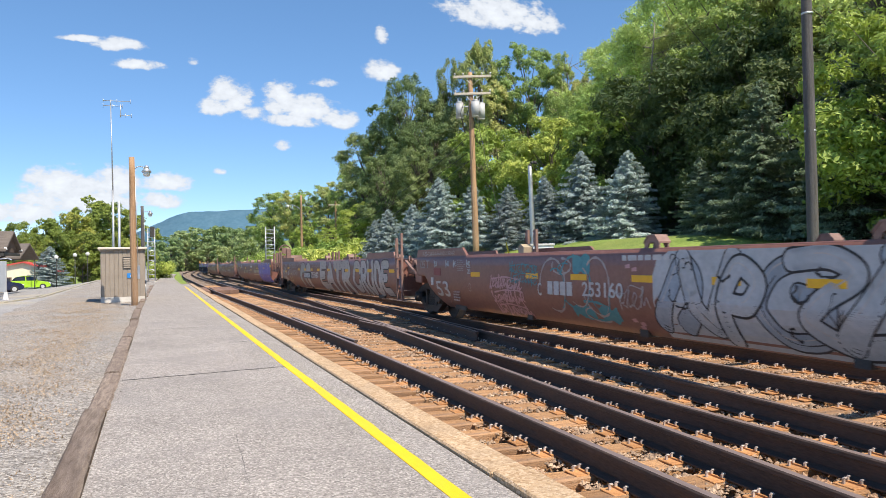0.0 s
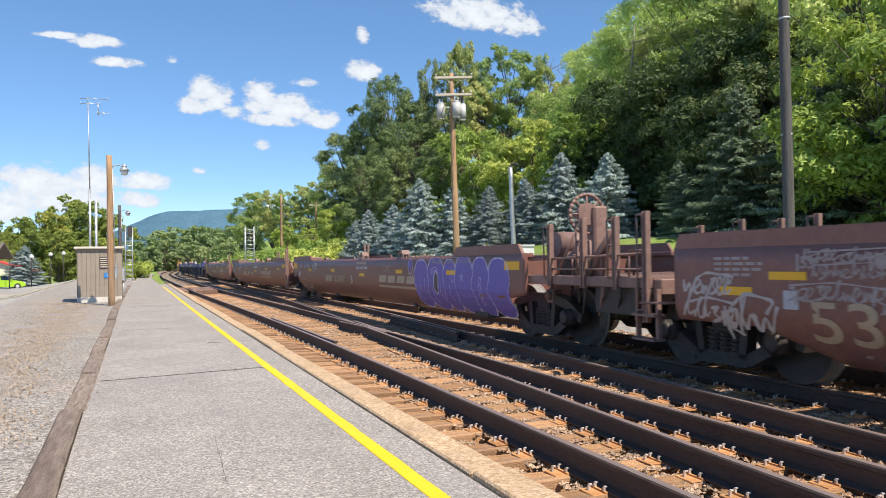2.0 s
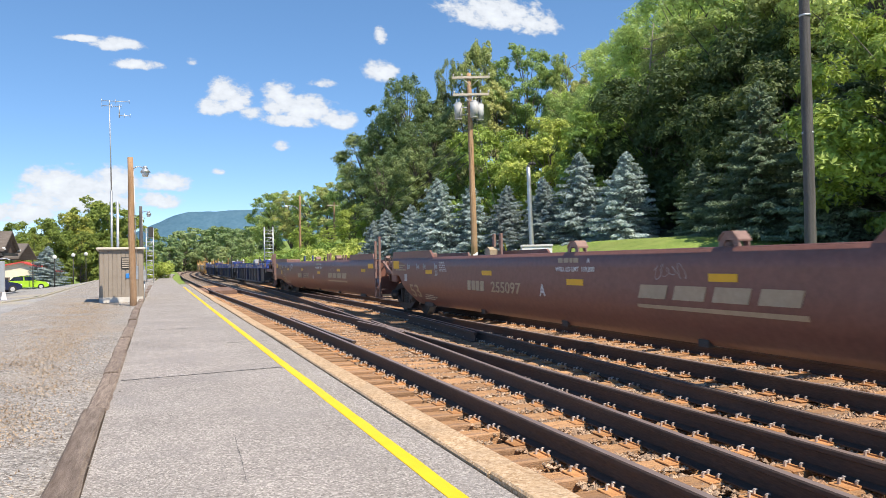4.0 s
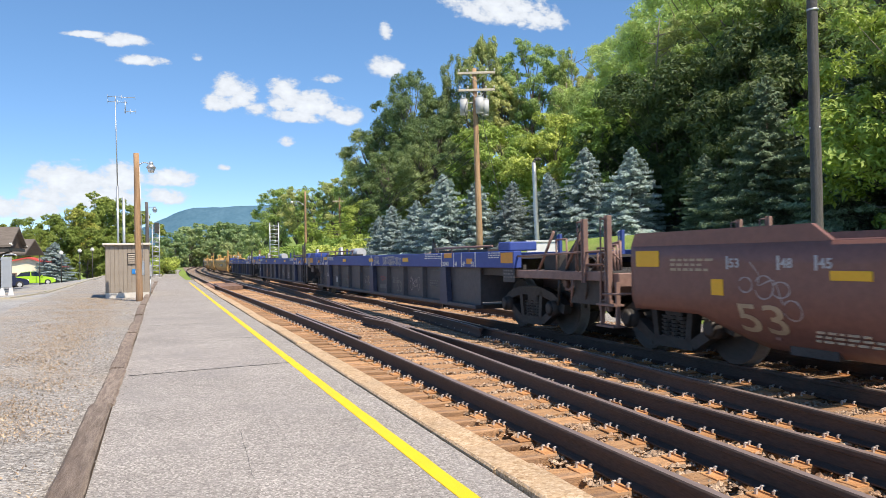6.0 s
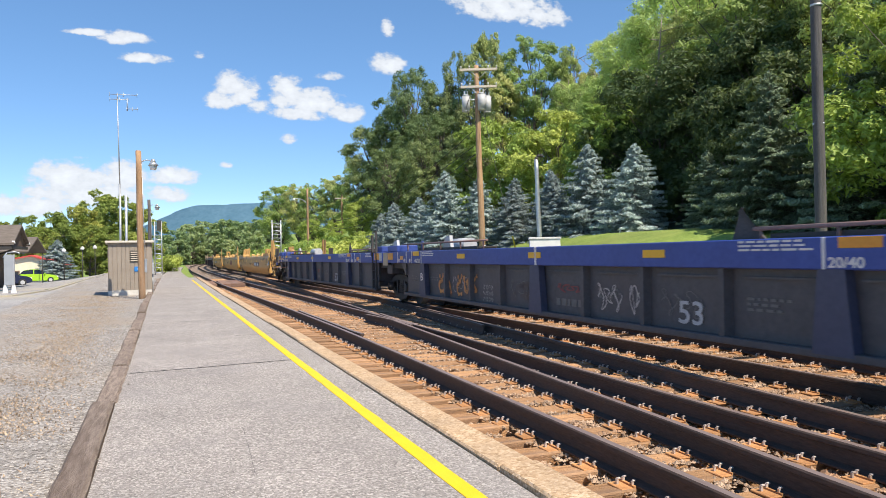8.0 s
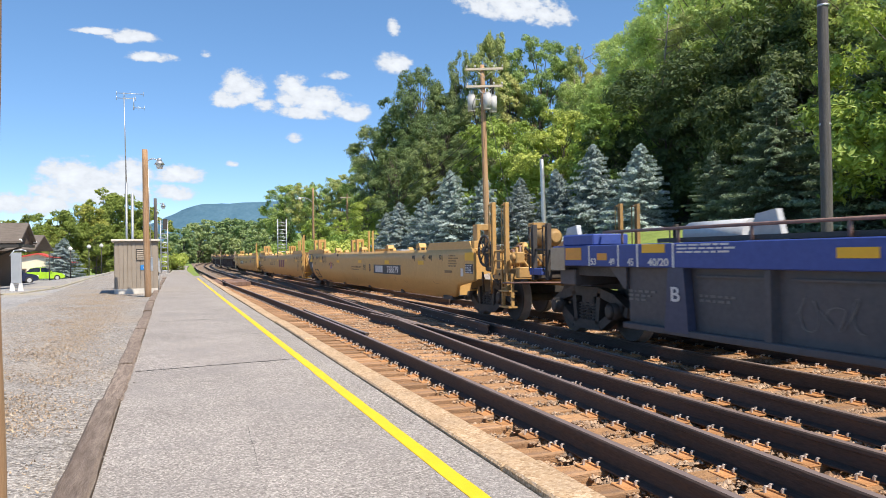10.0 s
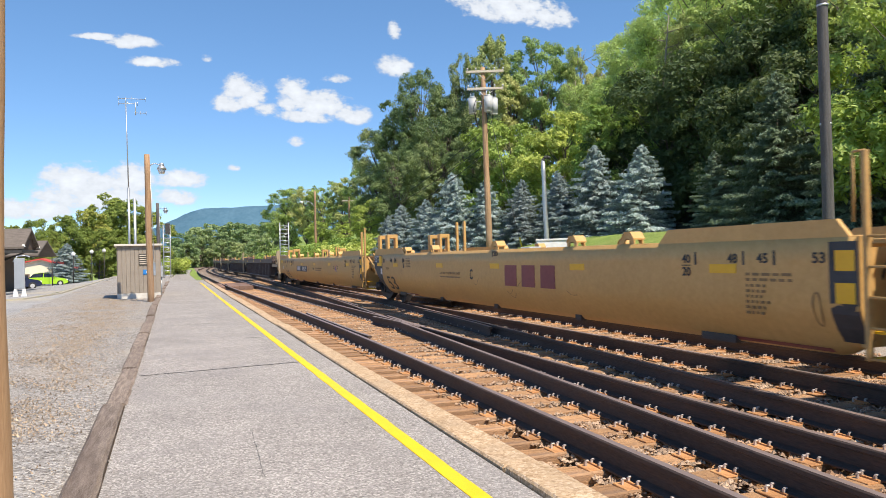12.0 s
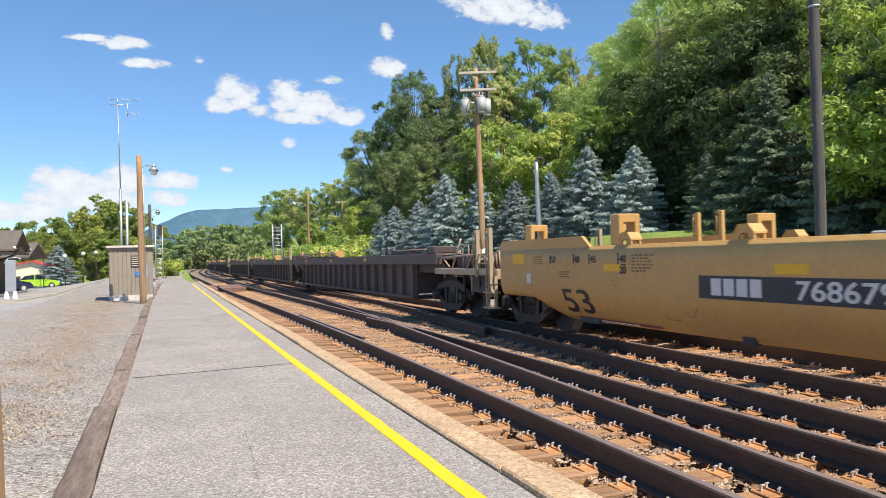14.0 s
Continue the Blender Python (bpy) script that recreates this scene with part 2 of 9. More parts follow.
M = {
    "asphalt": pebbled("platform_asphalt", [(0.18, 0.165, 0.15), (0.3, 0.272, 0.25), (0.345, 0.315, 0.29), (0.58, 0.53, 0.49)], 85, broad=0.6, tint=(0.27, 0.25, 0.24), tint_amount=0.4, tint_scale=0.8),
    "crack": material("crack_filler", (0.03, 0.03, 0.03), (0.08, 0.075, 0.07), 6, 0.95, vary=0),
    "edging": pebbled("edging_concrete", [(0.34, 0.22, 0.12), (0.5, 0.345, 0.205), (0.54, 0.385, 0.24), (0.68, 0.51, 0.35)], 60, broad=2.0, tint=(0.38, 0.29, 0.2), tint_amount=0.5, tint_scale=1.6),
    "yellow_line": material("yellow_line_paint", (0.8, 0.5, 0.008), (0.92, 0.62, 0.015), 4, 0.6, fine=160, stain=(0.6, 0.5, 0.1), stain_amount=0.2, vary=0, bump=0.4, bump_dist=0.004),
    "old_timber": material("weathered_timber", (0.12, 0.085, 0.065), (0.4, 0.32, 0.26), 6, 0.9, fine=60, stretch=(5, 0.5, 5), stain=(0.12, 0.08, 0.06), stain_amount=0.5, stain_scale=0.6, bump=0.9),
    "crossing": material("reddish_crossing_timber", (0.15, 0.085, 0.06), (0.3, 0.18, 0.13), 4, 0.9, fine=40, stretch=(5, 0.5, 5), stain=(0.3, 0.24, 0.2), bump=0.6),
    "gravel": pebbled("pale_gravel", [(0.15, 0.135, 0.12), (0.3, 0.275, 0.25), (0.37, 0.34, 0.31), (0.58, 0.54, 0.5)], 46, relief=0.02, broad=0.7, tint=(0.36, 0.28, 0.2), tint_amount=0.5, tint_scale=0.35),
    "lot": pebbled("worn_lot_asphalt", [(0.2, 0.195, 0.19), (0.31, 0.305, 0.3), (0.34, 0.33, 0.325), (0.5, 0.48, 0.46)], 55, broad=0.25, tint=(0.46, 0.4, 0.29), tint_amount=0.6, tint_scale=0.22),
    "old_grit": material("dark_grit", (0.1, 0.09, 0.08), (0.3, 0.27, 0.24), 8, 0.95, vary=0.3, island=True),
    "straw": material("dry_straw", (0.22, 0.15, 0.095), (0.56, 0.43, 0.29), 6, 0.9, vary=0.3, island=True, bump=0),
    "stone": material("gravel_stone", (0.2, 0.185, 0.17), (0.5, 0.46, 0.42), 8, 0.9, fine=60, vary=0.4, island=True, bump=0.4),
    "ballast": material("ballast_stone", (0.22, 0.14, 0.09), (0.5, 0.37, 0.26), 5, 0.92, fine=50, stain=(0.34, 0.16, 0.07), stain_amount=0.6, stain_scale=0.8, vary=0.45, island=True, bump=0.5),
    "ballast_bed": pebbled("ballast_bed", [(0.07, 0.05, 0.038), (0.22, 0.155, 0.11), (0.3, 0.23, 0.17), (0.5, 0.44, 0.37)], 24, relief=0.03, broad=1.0, tint=(0.27, 0.16, 0.09), tint_amount=0.5, tint_scale=0.7),
    "tie": material("rusty_wooden_tie", (0.27, 0.14, 0.064), (0.58, 0.335, 0.165), 5, 0.9, fine=45, stretch=(0.6, 5, 5), stain=(0.2, 0.16, 0.14), stain_amount=0.5, vary=0.3, bump=0.9, coords="Object"),
    "plate": material("rusty_tie_plate", (0.36, 0.16, 0.06), (0.62, 0.33, 0.14), 9, 0.85, fine=80, vary=0.2, bump=0.4),
    "spike": material("rusty_spike", (0.42, 0.35, 0.3), (0.62, 0.55, 0.5), 9, 0.6, metal=0.3, fine=80, vary=0.2, bump=0.2),
    "rail": material("dark_rusted_rail", (0.05, 0.034, 0.027), (0.115, 0.078, 0.06), 3, 0.75, metal=0.15, fine=90, stretch=(1, 0.15, 1), vary=0, bump=0.3),
    "rail_top": material("polished_rail_head", (0.24, 0.175, 0.15), (0.35, 0.27, 0.24), 2, 0.5, metal=0.35, fine=60, stretch=(1, 0.05, 1), vary=0, bump=0.05),
    "grass": material("mown_grass", (0.12, 0.19, 0.03), (0.3, 0.4, 0.08), 0.8, 0.95, fine=12, stain=(0.2, 0.17, 0.07), stain_amount=0.5, stain_scale=0.1, bump=1.0, bump_dist=0.05, vary=0),
    "wood_pole": material("brown_pole_wood", (0.27, 0.155, 0.08), (0.56, 0.36, 0.21), 3, 0.85, fine=40, stretch=(6, 6, 0.35), stain=(0.16, 0.13, 0.11), stain_amount=0.5, bump=0.7),
    "grey_pole": material("grey_pole_wood", (0.06, 0.055, 0.055), (0.14, 0.13, 0.13), 3, 0.85, fine=40, stretch=(6, 6, 0.35), stain=(0.08, 0.07, 0.06), bump=0.7),
    "galvanised": material("galvanised_steel", (0.4, 0.42, 0.44), (0.62, 0.64, 0.66), 5, 0.45, metal=0.7, fine=60, bump=0.1),
    "bark_pale": material("pale_bark", (0.2, 0.17, 0.13), (0.4, 0.34, 0.27), 4, 0.95, fine=30, stretch=(4, 4, 0.6), bump=0.8),
    "bark": material("tree_bark", (0.06, 0.05, 0.04), (0.2, 0.17, 0.14), 4, 0.95, fine=30, stretch=(4, 4, 0.6), bump=1.0),
    "dark_steel": material("soot_dark_steel", (0.032, 0.03, 0.029), (0.08, 0.074, 0.07), 3, 0.65, fine=40, stain=(0.09, 0.06, 0.045), stain_amount=0.4, vary=0.1, bump=0.2),
}


# ---------------------------------------------------------------- mesh helpers
def add_box(bm, x0, y0, z0, x1, y1, z1, bevel=0.0, m=None):
    vs = [bm.verts.new((x, y, z)) for x in (x0, x1) for y in (y0, y1) for z in (z0, z1)]
    fs = [bm.faces.new([vs[i] for i in f]) for f in ((0, 1, 3, 2), (4, 6, 7, 5), (0, 4, 5, 1), (2, 3, 7, 6), (0, 2, 6, 4), (1, 5, 7, 3))]
    if bevel:
        es = list({e for f in fs for e in f.edges})
        r = bmesh.ops.bevel(bm, geom=es, offset=bevel, segments=1, affect="EDGES")
        vs = list({v for f in r["faces"] for v in f.verts})
    if m is not None:
        bmesh.ops.transform(bm, matrix=m, verts=vs)
    return vs


def add_tube(bm, a, b, r0, r1=None, seg=10, caps=True):
    """A straight tapered rod from a to b."""
    a, b = Vector(a), Vector(b)
    r1 = r0 if r1 is None else r1
    q = (b - a).to_track_quat("Z", "Y").to_matrix()
    rings = []
    for p, r in ((a, r0), (b, r1)):
        rings.append([bm.verts.new(p + q @ Vector((r * math.cos(k * 2 * math.pi / seg), r * math.sin(k * 2 * math.pi / seg), 0))) for k in range(seg)])
    for k in range(seg):
        f = bm.faces.new((rings[0][k], rings[0][(k + 1) % seg], rings[1][(k + 1) % seg], rings[1][k]))
        f.smooth = True
    if caps:
        bm.faces.new(rings[0][::-1])
        bm.faces.new(rings[1])


def add_path(bm, pts, r, seg=8):
    for a, b in zip(pts, pts[1:]):
        add_tube(bm, a, b, r, r, seg)


def add_prism(bm, outline, axis, lo, hi):
    """An outline of (p, q) pairs drawn out along one axis."""
    def at(p, q, t):
        return {"x": (t, p, q), "y": (p, t, q), "z": (p, q, t)}[axis]
    A = [bm.verts.new(at(p, q, lo)) for p, q in outline]
    B = [bm.verts.new(at(p, q, hi)) for p, q in outline]
    n = len(outline)
    for k in range(n):
        bm.faces.new((A[k], A[(k + 1) % n], B[(k + 1) % n], B[k]))
    bm.faces.new(A[::-1])
    bm.faces.new(B)
    return A + B


def mesh_of(name, bm, mats):
    bmesh.ops.recalc_face_normals(bm, faces=bm.faces)
    me = bpy.data.meshes.new(name)
    bm.to_mesh(me)
    bm.free()
    for x in (mats if isinstance(mats, (list, tuple)) else [mats]):
        me.materials.append(x)
    return me


def part(name, bm, mats, parent=None, label="", m=None):
    me = bm if isinstance(bm, bpy.types.Mesh) else mesh_of(name, bm, mats)
    ob = new(name, me)
    if parent is not None:
        ob.parent = parent
    if m is not None:
        ob.matrix_basis = m
    if label:
        ob["label"] = label
    if name.startswith(("graffiti", "air_hose")):
        ob["kind"] = "stuff"
    return ob


def thing(name, label, category, m=None, group="", kind="", bm=None, mats=None):
    ob = new(name, mesh_of(name, bm, mats) if bm is not None else None)
    if m is not None:
        ob.matrix_basis = m
    return tagged(ob, label, category, group, kind)


def lerp_rows(rows, y):
    """The value at y of a line through (y, value) rows, eased between them."""
    if y <= rows[0][0]:
        return rows[0][1]
    for (y0, v0), (y1, v1) in zip(rows, rows[1:]):
        if y <= y1:
            return v0 + (v1 - v0) * (y - y0) / (y1 - y0)
    return rows[-1][1] + (rows[-1][1] - rows[-2][1]) / (rows[-1][0] - rows[-2][0]) * (y - rows[-1][0])


def smooth_line(rows, step=2.0):
    ys = np.arange(rows[0][0], rows[-1][0] + 0.01, step)
    xs = np.interp(ys, [r[0] for r in rows], [r[1] for r in rows])
    for _ in range(6):
        xs[1:-1] = (xs[:-2] + 2 * xs[1:-1] + xs[2:]) / 4
    return list(zip(ys.tolist(), xs.tolist()))


# the near main track's centre line (y, x), and the far one's beside it
LINE = smooth_line([(-60, 3.62), (0, 3.62), (14, 3.62), (24, 3.38), (43, 2.76), (60, 2.5), (75, 2.26), (90, 1.98), (105, 1.93), (127, 2.0), (150, 2.3), (200, 4.4), (260, 9.5), (340, 22), (480, 58)])
GAP = 3.58


def track_x(y):
    return lerp_rows(LINE, y)


def ground_z(x, y):
    s = min(max((x - 10.5) / 10, 0), 1)
    f = min(max((y - 19) / 8, 0), 1)
    z = -0.3 + 2.6 * (0.72 + 0.28 * f * f * (3 - 2 * f)) * s * s * (3 - 2 * s)
    z -= min(max((-8 - x) / 6, 0), 1) * 0.0125 * min(max(y - 42, 0), 95)
    return z + min(max(x - 23, 0), 45) * 0.32


# ---------------------------------------------------------------- ground, platform, tracks
def grid_sheet(name, xs, ys, zf, mat_, label, category):
    verts = [(x, y, zf(x, y)) for y in ys for x in xs]
    n = len(xs)
    faces = [(j * n + i, j * n + i + 1, (j + 1) * n + i + 1, (j + 1) * n + i) for j in range(len(ys) - 1) for i in range(n - 1)]
    me = bpy.data.meshes.new(name)
    me.from_pydata(verts, [], faces)
    me.materials.append(mat_)
    for p in me.polygons:
        p.use_smooth = True
    return tagged(new(name, me), label, category, kind="structure")


def strip(name, left, right, y0, y1, z, thick, mat_, label, category, step=1.0, zr=None):
    """A slab between two lines x(y), with real thickness."""
    bm = bmesh.new()
    ys = np.arange(y0, y1 + step * 0.5, step)
    rows = []
    for y in ys:
        a, b = left(y), right(y)
        zb = z if zr is None else zr
        rows.append([bm.verts.new(p) for p in ((a, y, z - thick), (a, y, z), (b, y, zb), (b, y, zb - thick))])
    for p, q in zip(rows, rows[1:]):
        for k in range(4):
            bm.faces.new((p[k], p[(k + 1) % 4], q[(k + 1) % 4], q[k]))
    bm.faces.new(rows[0])
    bm.faces.new(rows[-1][::-1])
    return tagged(new(name, mesh_of(name, bm, mat_)), label, category, kind="structure")


def build_ground():
    xs = [-3000, -1200, -500, -200, -100, -60, -40, -30, -20, -14, -11, -8, 0, 5, 10] + [10.5 + k * 0.8 for k in range(1, 18)] + [26, 30, 36, 44, 55, 70, 100, 200, 600, 1500, 3000]
    ys = [-400, -150, -60, -30] + list(range(-20, 15, 5)) + list(range(15, 32, 2)) + list(range(35, 120, 5)) + [130, 150, 180, 220, 300, 450, 700, 1200, 2500, 4500]
    grid_sheet("ground", xs, ys, lambda x, y: ground_z(x, y) - 0.02, M["grass"], "green mown grass ground rising to a wooded bank", "grass")


PLAT_L = [(-20, -0.2), (4.9, -0.63), (8.4, -0.72), (15, -0.83), (28, -1.12), (49, -1.38), (62, -1.5)]
EDGE_L = [(-20, 1.95), (4, 1.87), (15, 1.73), (29, 1.48), (56, 1.1), (62, 1.02)]
EDGE_R = [(-20, 2.25), (4, 2.14), (12, 1.99), (28.6, 1.73), (56, 1.34), (62, 1.26)]
YELLOW = [(-20, 1.72), (4, 1.535), (11.2, 1.4), (24.5, 1.16), (53, 0.69)]


def build_platform():
    fl = lambda rows: (lambda y: lerp_rows(rows, y))
    strip("platform", fl([(y, x + 0.1) for y, x in PLAT_L]), fl([(y, x - 0.015) for y, x in EDGE_L]), -20, 60, 0.0, 0.3, M["asphalt"], "worn grey asphalt station platform with fine cracks", "platform", 1.0)
    strip("yellow_line", lambda y: lerp_rows(YELLOW, y) - 0.055 + 0.008 * noise.noise((0, y * 1.9, 0)), lambda y: lerp_rows(YELLOW, y) + 0.055 + 0.01 * noise.noise((5, y * 2.3, 0)), -20, 53, 0.004, 0.004, M["yellow_line"], "bright yellow painted safety line on the asphalt", "line marking", 0.25)
    # edging slabs, butted end to end
    edge = tagged(new("platform_edging"), "tan pebbled concrete edging slabs along the platform", "edging", kind="structure")
    ys = [-20, -16, -12.2, -8.6, -4.9, -1.2, 2.05, 4.45, 8.6, 12.3, 16.1, 20, 24, 28, 32, 36, 40, 44, 48, 52, 56, 60]
    for k, (y0, y1) in enumerate(zip(ys, ys[1:])):
        bm = bmesh.new()
        g = 0.012
        dz = 0.03 + 0.012 * math.sin(k * 2.3)
        pts = []
        for y in (y0 + g, y1 - g):
            for x in (lerp_rows(EDGE_L, y), lerp_rows(EDGE_R, y)):
                for z in (-0.32, dz):
                    pts.append(bm.verts.new((x, y, z)))
        for f in ((0, 1, 3, 2), (4, 6, 7, 5), (0, 4, 5, 1), (2, 3, 7, 6), (0, 2, 6, 4), (1, 5, 7, 3)):
            bm.faces.new([pts[i] for i in f])
        bmesh.ops.bevel(bm, geom=list(bm.edges), offset=0.014, segments=1, affect="EDGES")
        part("edging_slab", bm, M["edging"], edge)
    # old ties laid end to end along the back of the platform
    back = tagged(new("platform_back_kerb"), "weathered grey-brown railway timbers edging the asphalt", "kerb", kind="structure")
    ys = [-14, -11.4, -8.8, -6.2, -3.6, -1.0, 1.6, 4.2, 7.9, 10.5, 13.1, 15.7, 18.3, 20.9, 23.5, 26.1, 28.7, 31.3, 34, 36.6, 39.2, 42, 45, 48, 51, 54, 57, 60]
    for k, (y0, y1) in enumerate(zip(ys, ys[1:])):
        bm = bmesh.new()
        n = 12
        ring = []
        for j in range(n + 1):
            y = y0 + 0.02 + (y1 - y0 - 0.04) * j / n
            c = lerp_rows(PLAT_L, y) + 0.02 * math.sin(k * 1.7)
            w = 0.1 + 0.016 * noise.noise((k, y * 2.6, 0)) + 0.008 * noise.noise((k, y * 9, 3))
            h = 0.03 + 0.02 * math.sin(k * 3.1) + 0.016 * noise.noise((k + 9, y * 3.5, 0))
            ring.append([bm.verts.new(p) for p in ((c - w, y, -0.3), (c - w, y, h - 0.025), (c - w + 0.025, y, h), (c + w - 0.025, y, h), (c + w, y, h - 0.025), (c + w, y, -0.3))])
        for a, b in zip(ring, ring[1:]):
            for i in range(6):
                bm.faces.new((a[i], a[(i + 1) % 6], b[(i + 1) % 6], b[i]))
        bm.faces.new(ring[0])
        bm.faces.new(ring[-1][::-1])
        part("timber", bm, M["old_timber"], back)
    # cracks that wander across the asphalt
    rng = random.Random(5)
    for y0, slope, xa, xb in ((9.9, 0.18, -0.6, 1.4), (13.9, 0.1, 0.9, 1.6), (17.5, 0.1, -0.6, 0.5), (21, -0.1, 0.4, 1.4), (28, -0.1, -0.7, 1.2), (36, -0.1, -0.7, 1.1)):
        bm = bmesh.new()
        n = 40
        y = y0
        prev = None
        for k in range(n + 1):
            x = xa + (xb - xa) * k / n
            yy = y0 + slope * (x - xa) * (1 if abs(slope) < 1 else 4) + 0.05 * noise.noise((x * 4, y0, 0)) + 0.02 * noise.noise((x * 15, y0, 4))
            xx = x + (0.04 * noise.noise((k * 0.5, y0, 7)) if abs(slope) > 1 else 0)
            w = 0.012 + 0.008 * noise.noise((x * 7, y0, 9)) + 0.00025 * y0
            cur = (bm.verts.new((xx, yy - w, 0.0035)), bm.verts.new((xx, yy + w, 0.0035)))
            if prev:
                bm.faces.new((prev[0], cur[0], cur[1], prev[1]))
            prev = cur
        tagged(new("crack", mesh_of("crack", bm, M["crack"])), "dark crack wandering across the platform asphalt", "crack", kind="structure")
    for xa, y0, y1 in ((0.44, 4.9, 6.3),):
        bm = bmesh.new()
        prev = None
        for k in range(31):
            y = y0 + (y1 - y0) * k / 30
            x = xa + 0.025 * noise.noise((xa, y * 2.2, 1)) + 0.012 * noise.noise((xa, y * 9, 2))
            w = 0.0011 + 0.0007 * noise.noise((xa, y * 6, 8))
            cur = (bm.verts.new((x - w, y, 0.0035)), bm.verts.new((x + w, y, 0.0035)))
            if prev:
                bm.faces.new((prev[0], prev[1], cur[1], cur[0]))
            prev = cur
        tagged(new("crack", mesh_of("crack", bm, M["crack"])), "thin hairline crack along the platform asphalt", "crack", kind="structure")
    # gravel strip and the worn lot behind the platform
    strip("gravel_strip", lambda y: lerp_rows(PLAT_L, y) - 3.2 - 0.03 * y + 0.35 * noise.noise((2, y * 0.4, 0)), lambda y: lerp_rows(PLAT_L, y) - 0.02, -20, 140, -0.08, 0.2, M["gravel"], "pale gravel strip beside the platform", "gravel", 0.5)
    strip("path", lambda y: lerp_rows(PLAT_L, min(y, 62)) - 0.1, lambda y: track_x(y) - 1.9, 60.02, 150, -0.09, 0.2, M["gravel"], "grey gravel path beyond the platform end", "path", 2.0)
    strip("lot", lambda y: lerp_rows([(30, -60), (35, -60), (37.5, -7.1), (43, -6.45), (62, -7.05), (96, -8.2), (120, -9)], max(y, 30)), lambda y: lerp_rows(PLAT_L, y) - 2.4, -25, 120, -0.115, 0.15, M["lot"], "worn patched grey asphalt lot", "parking lot", 2.5)


def stones(name, count, box, size, zf, mat_, label, parent=None, keep=None, seed=1):
    """Many small angular stones joined into one mesh."""
    rng = np.random.default_rng(seed)
    x0, x1, y0, y1 = box
    # more of them close by
    u = rng.random(count * 2)
    y = y0 + (y1 - y0) * u ** 1.7
    x = x0 + (x1 - x0) * rng.random(count * 2)
    ok = np.array([keep is None or keep(a, b) for a, b in zip(x, y)])
    x, y = x[ok][:count], y[ok][:count]
    n = len(x)
    octa = np.array([(1, 0, 0), (0, 1, 0), (-1, 0, 0), (0, -1, 0), (0, 0, 1), (0, 0, -1.0)])
    tri = np.array([(0, 1, 4), (1, 2, 4), (2, 3, 4), (3, 0, 4), (1, 0, 5), (2, 1, 5), (3, 2, 5), (0, 3, 5)])
    s = size[0] + (size[1] - size[0]) * rng.random(n) ** 2
    v = octa[None] * (0.7 + 0.55 * rng.random((n, 6, 3))) + rng.normal(0, 0.1, (n, 6, 3))
    a = rng.random(n) * 6.283
    c, d = np.cos(a), np.sin(a)
    w = v.copy()
    w[:, :, 0] = v[:, :, 0] * c[:, None] - v[:, :, 1] * d[:, None]
    w[:, :, 1] = v[:, :, 0] * d[:, None] + v[:, :, 1] * c[:, None]
    w[:, :, 2] *= 0.75
    w *= s[:, None, None]
    z = np.array([zf(p, q) for p, q in zip(x, y)])
    w[:, :, 0] += x[:, None]
    w[:, :, 1] += y[:, None]
    w[:, :, 2] += (z + s * 0.25)[:, None]
    faces = (tri[None] + 6 * np.arange(n)[:, None, None]).reshape(-1, 3)
    me = bpy.data.meshes.new(name)
    me.from_pydata(w.reshape(-1, 3).tolist(), [], faces.tolist())
    me.materials.append(mat_)
    ob = new(name, me)
    if parent:
        ob.parent = parent
    return tagged(ob, label, "stones", kind="stuff")


# crossover between the two tracks: how far its left rail has left the near track's left rail
def cross_off(y):
    if y < -27.6:
        return 0.0
    if y < 21.0:
        return 0.00076 * (y + 27.6) ** 2
    if y < 69.6:
        return 3.58 - 0.00076 * (69.6 - y) ** 2
    return 3.58


HALF = 0.7535


def rail_lines():
    return {
        "A": lambda y: track_x(y) - HALF, "C": lambda y: track_x(y) + HALF,
        "E": lambda y: track_x(y) + GAP - HALF, "F": lambda y: track_x(y) + GAP + HALF,
        "B": lambda y: track_x(y) - HALF + cross_off(y), "D": lambda y: track_x(y) + HALF + cross_off(y),
    }


RAIL_SHAPE = [(-0.076, -0.186), (0.076, -0.186), (0.076, -0.174), (0.014, -0.156), (0.009, -0.1), (0.011, -0.052), (0.036, -0.04), (0.037, -0.012), (0.028, -0.001), (0.0, 0.0), (-0.028, -0.001), (-0.037, -0.012), (-0.036, -0.04), (-0.011, -0.052), (-0.009, -0.1), (-0.014, -0.156), (-0.076, -0.174)]


def rail(parent, line, y0, y1, z=0.0, step=1.0, name="rail"):
    bm = bmesh.new()
    rings = []
    y = y0
    while y <= y1 + 1e-6:
        x = line(y)
        rings.append([bm.verts.new((x + a, y, z + b)) for a, b in RAIL_SHAPE])
        y += step if y < 90 else step * 3
    n = len(RAIL_SHAPE)
    for a, b in zip(rings, rings[1:]):
        for k in range(n):
            f = bm.faces.new((a[k], a[(k + 1) % n], b[(k + 1) % n], b[k]))
            f.material_index = 1 if k in (8, 9) else 0
    bm.faces.new(rings[0])
    bm.faces.new(rings[-1][::-1])
    return part(name, bm, [M["rail"], M["rail_top"]], parent)


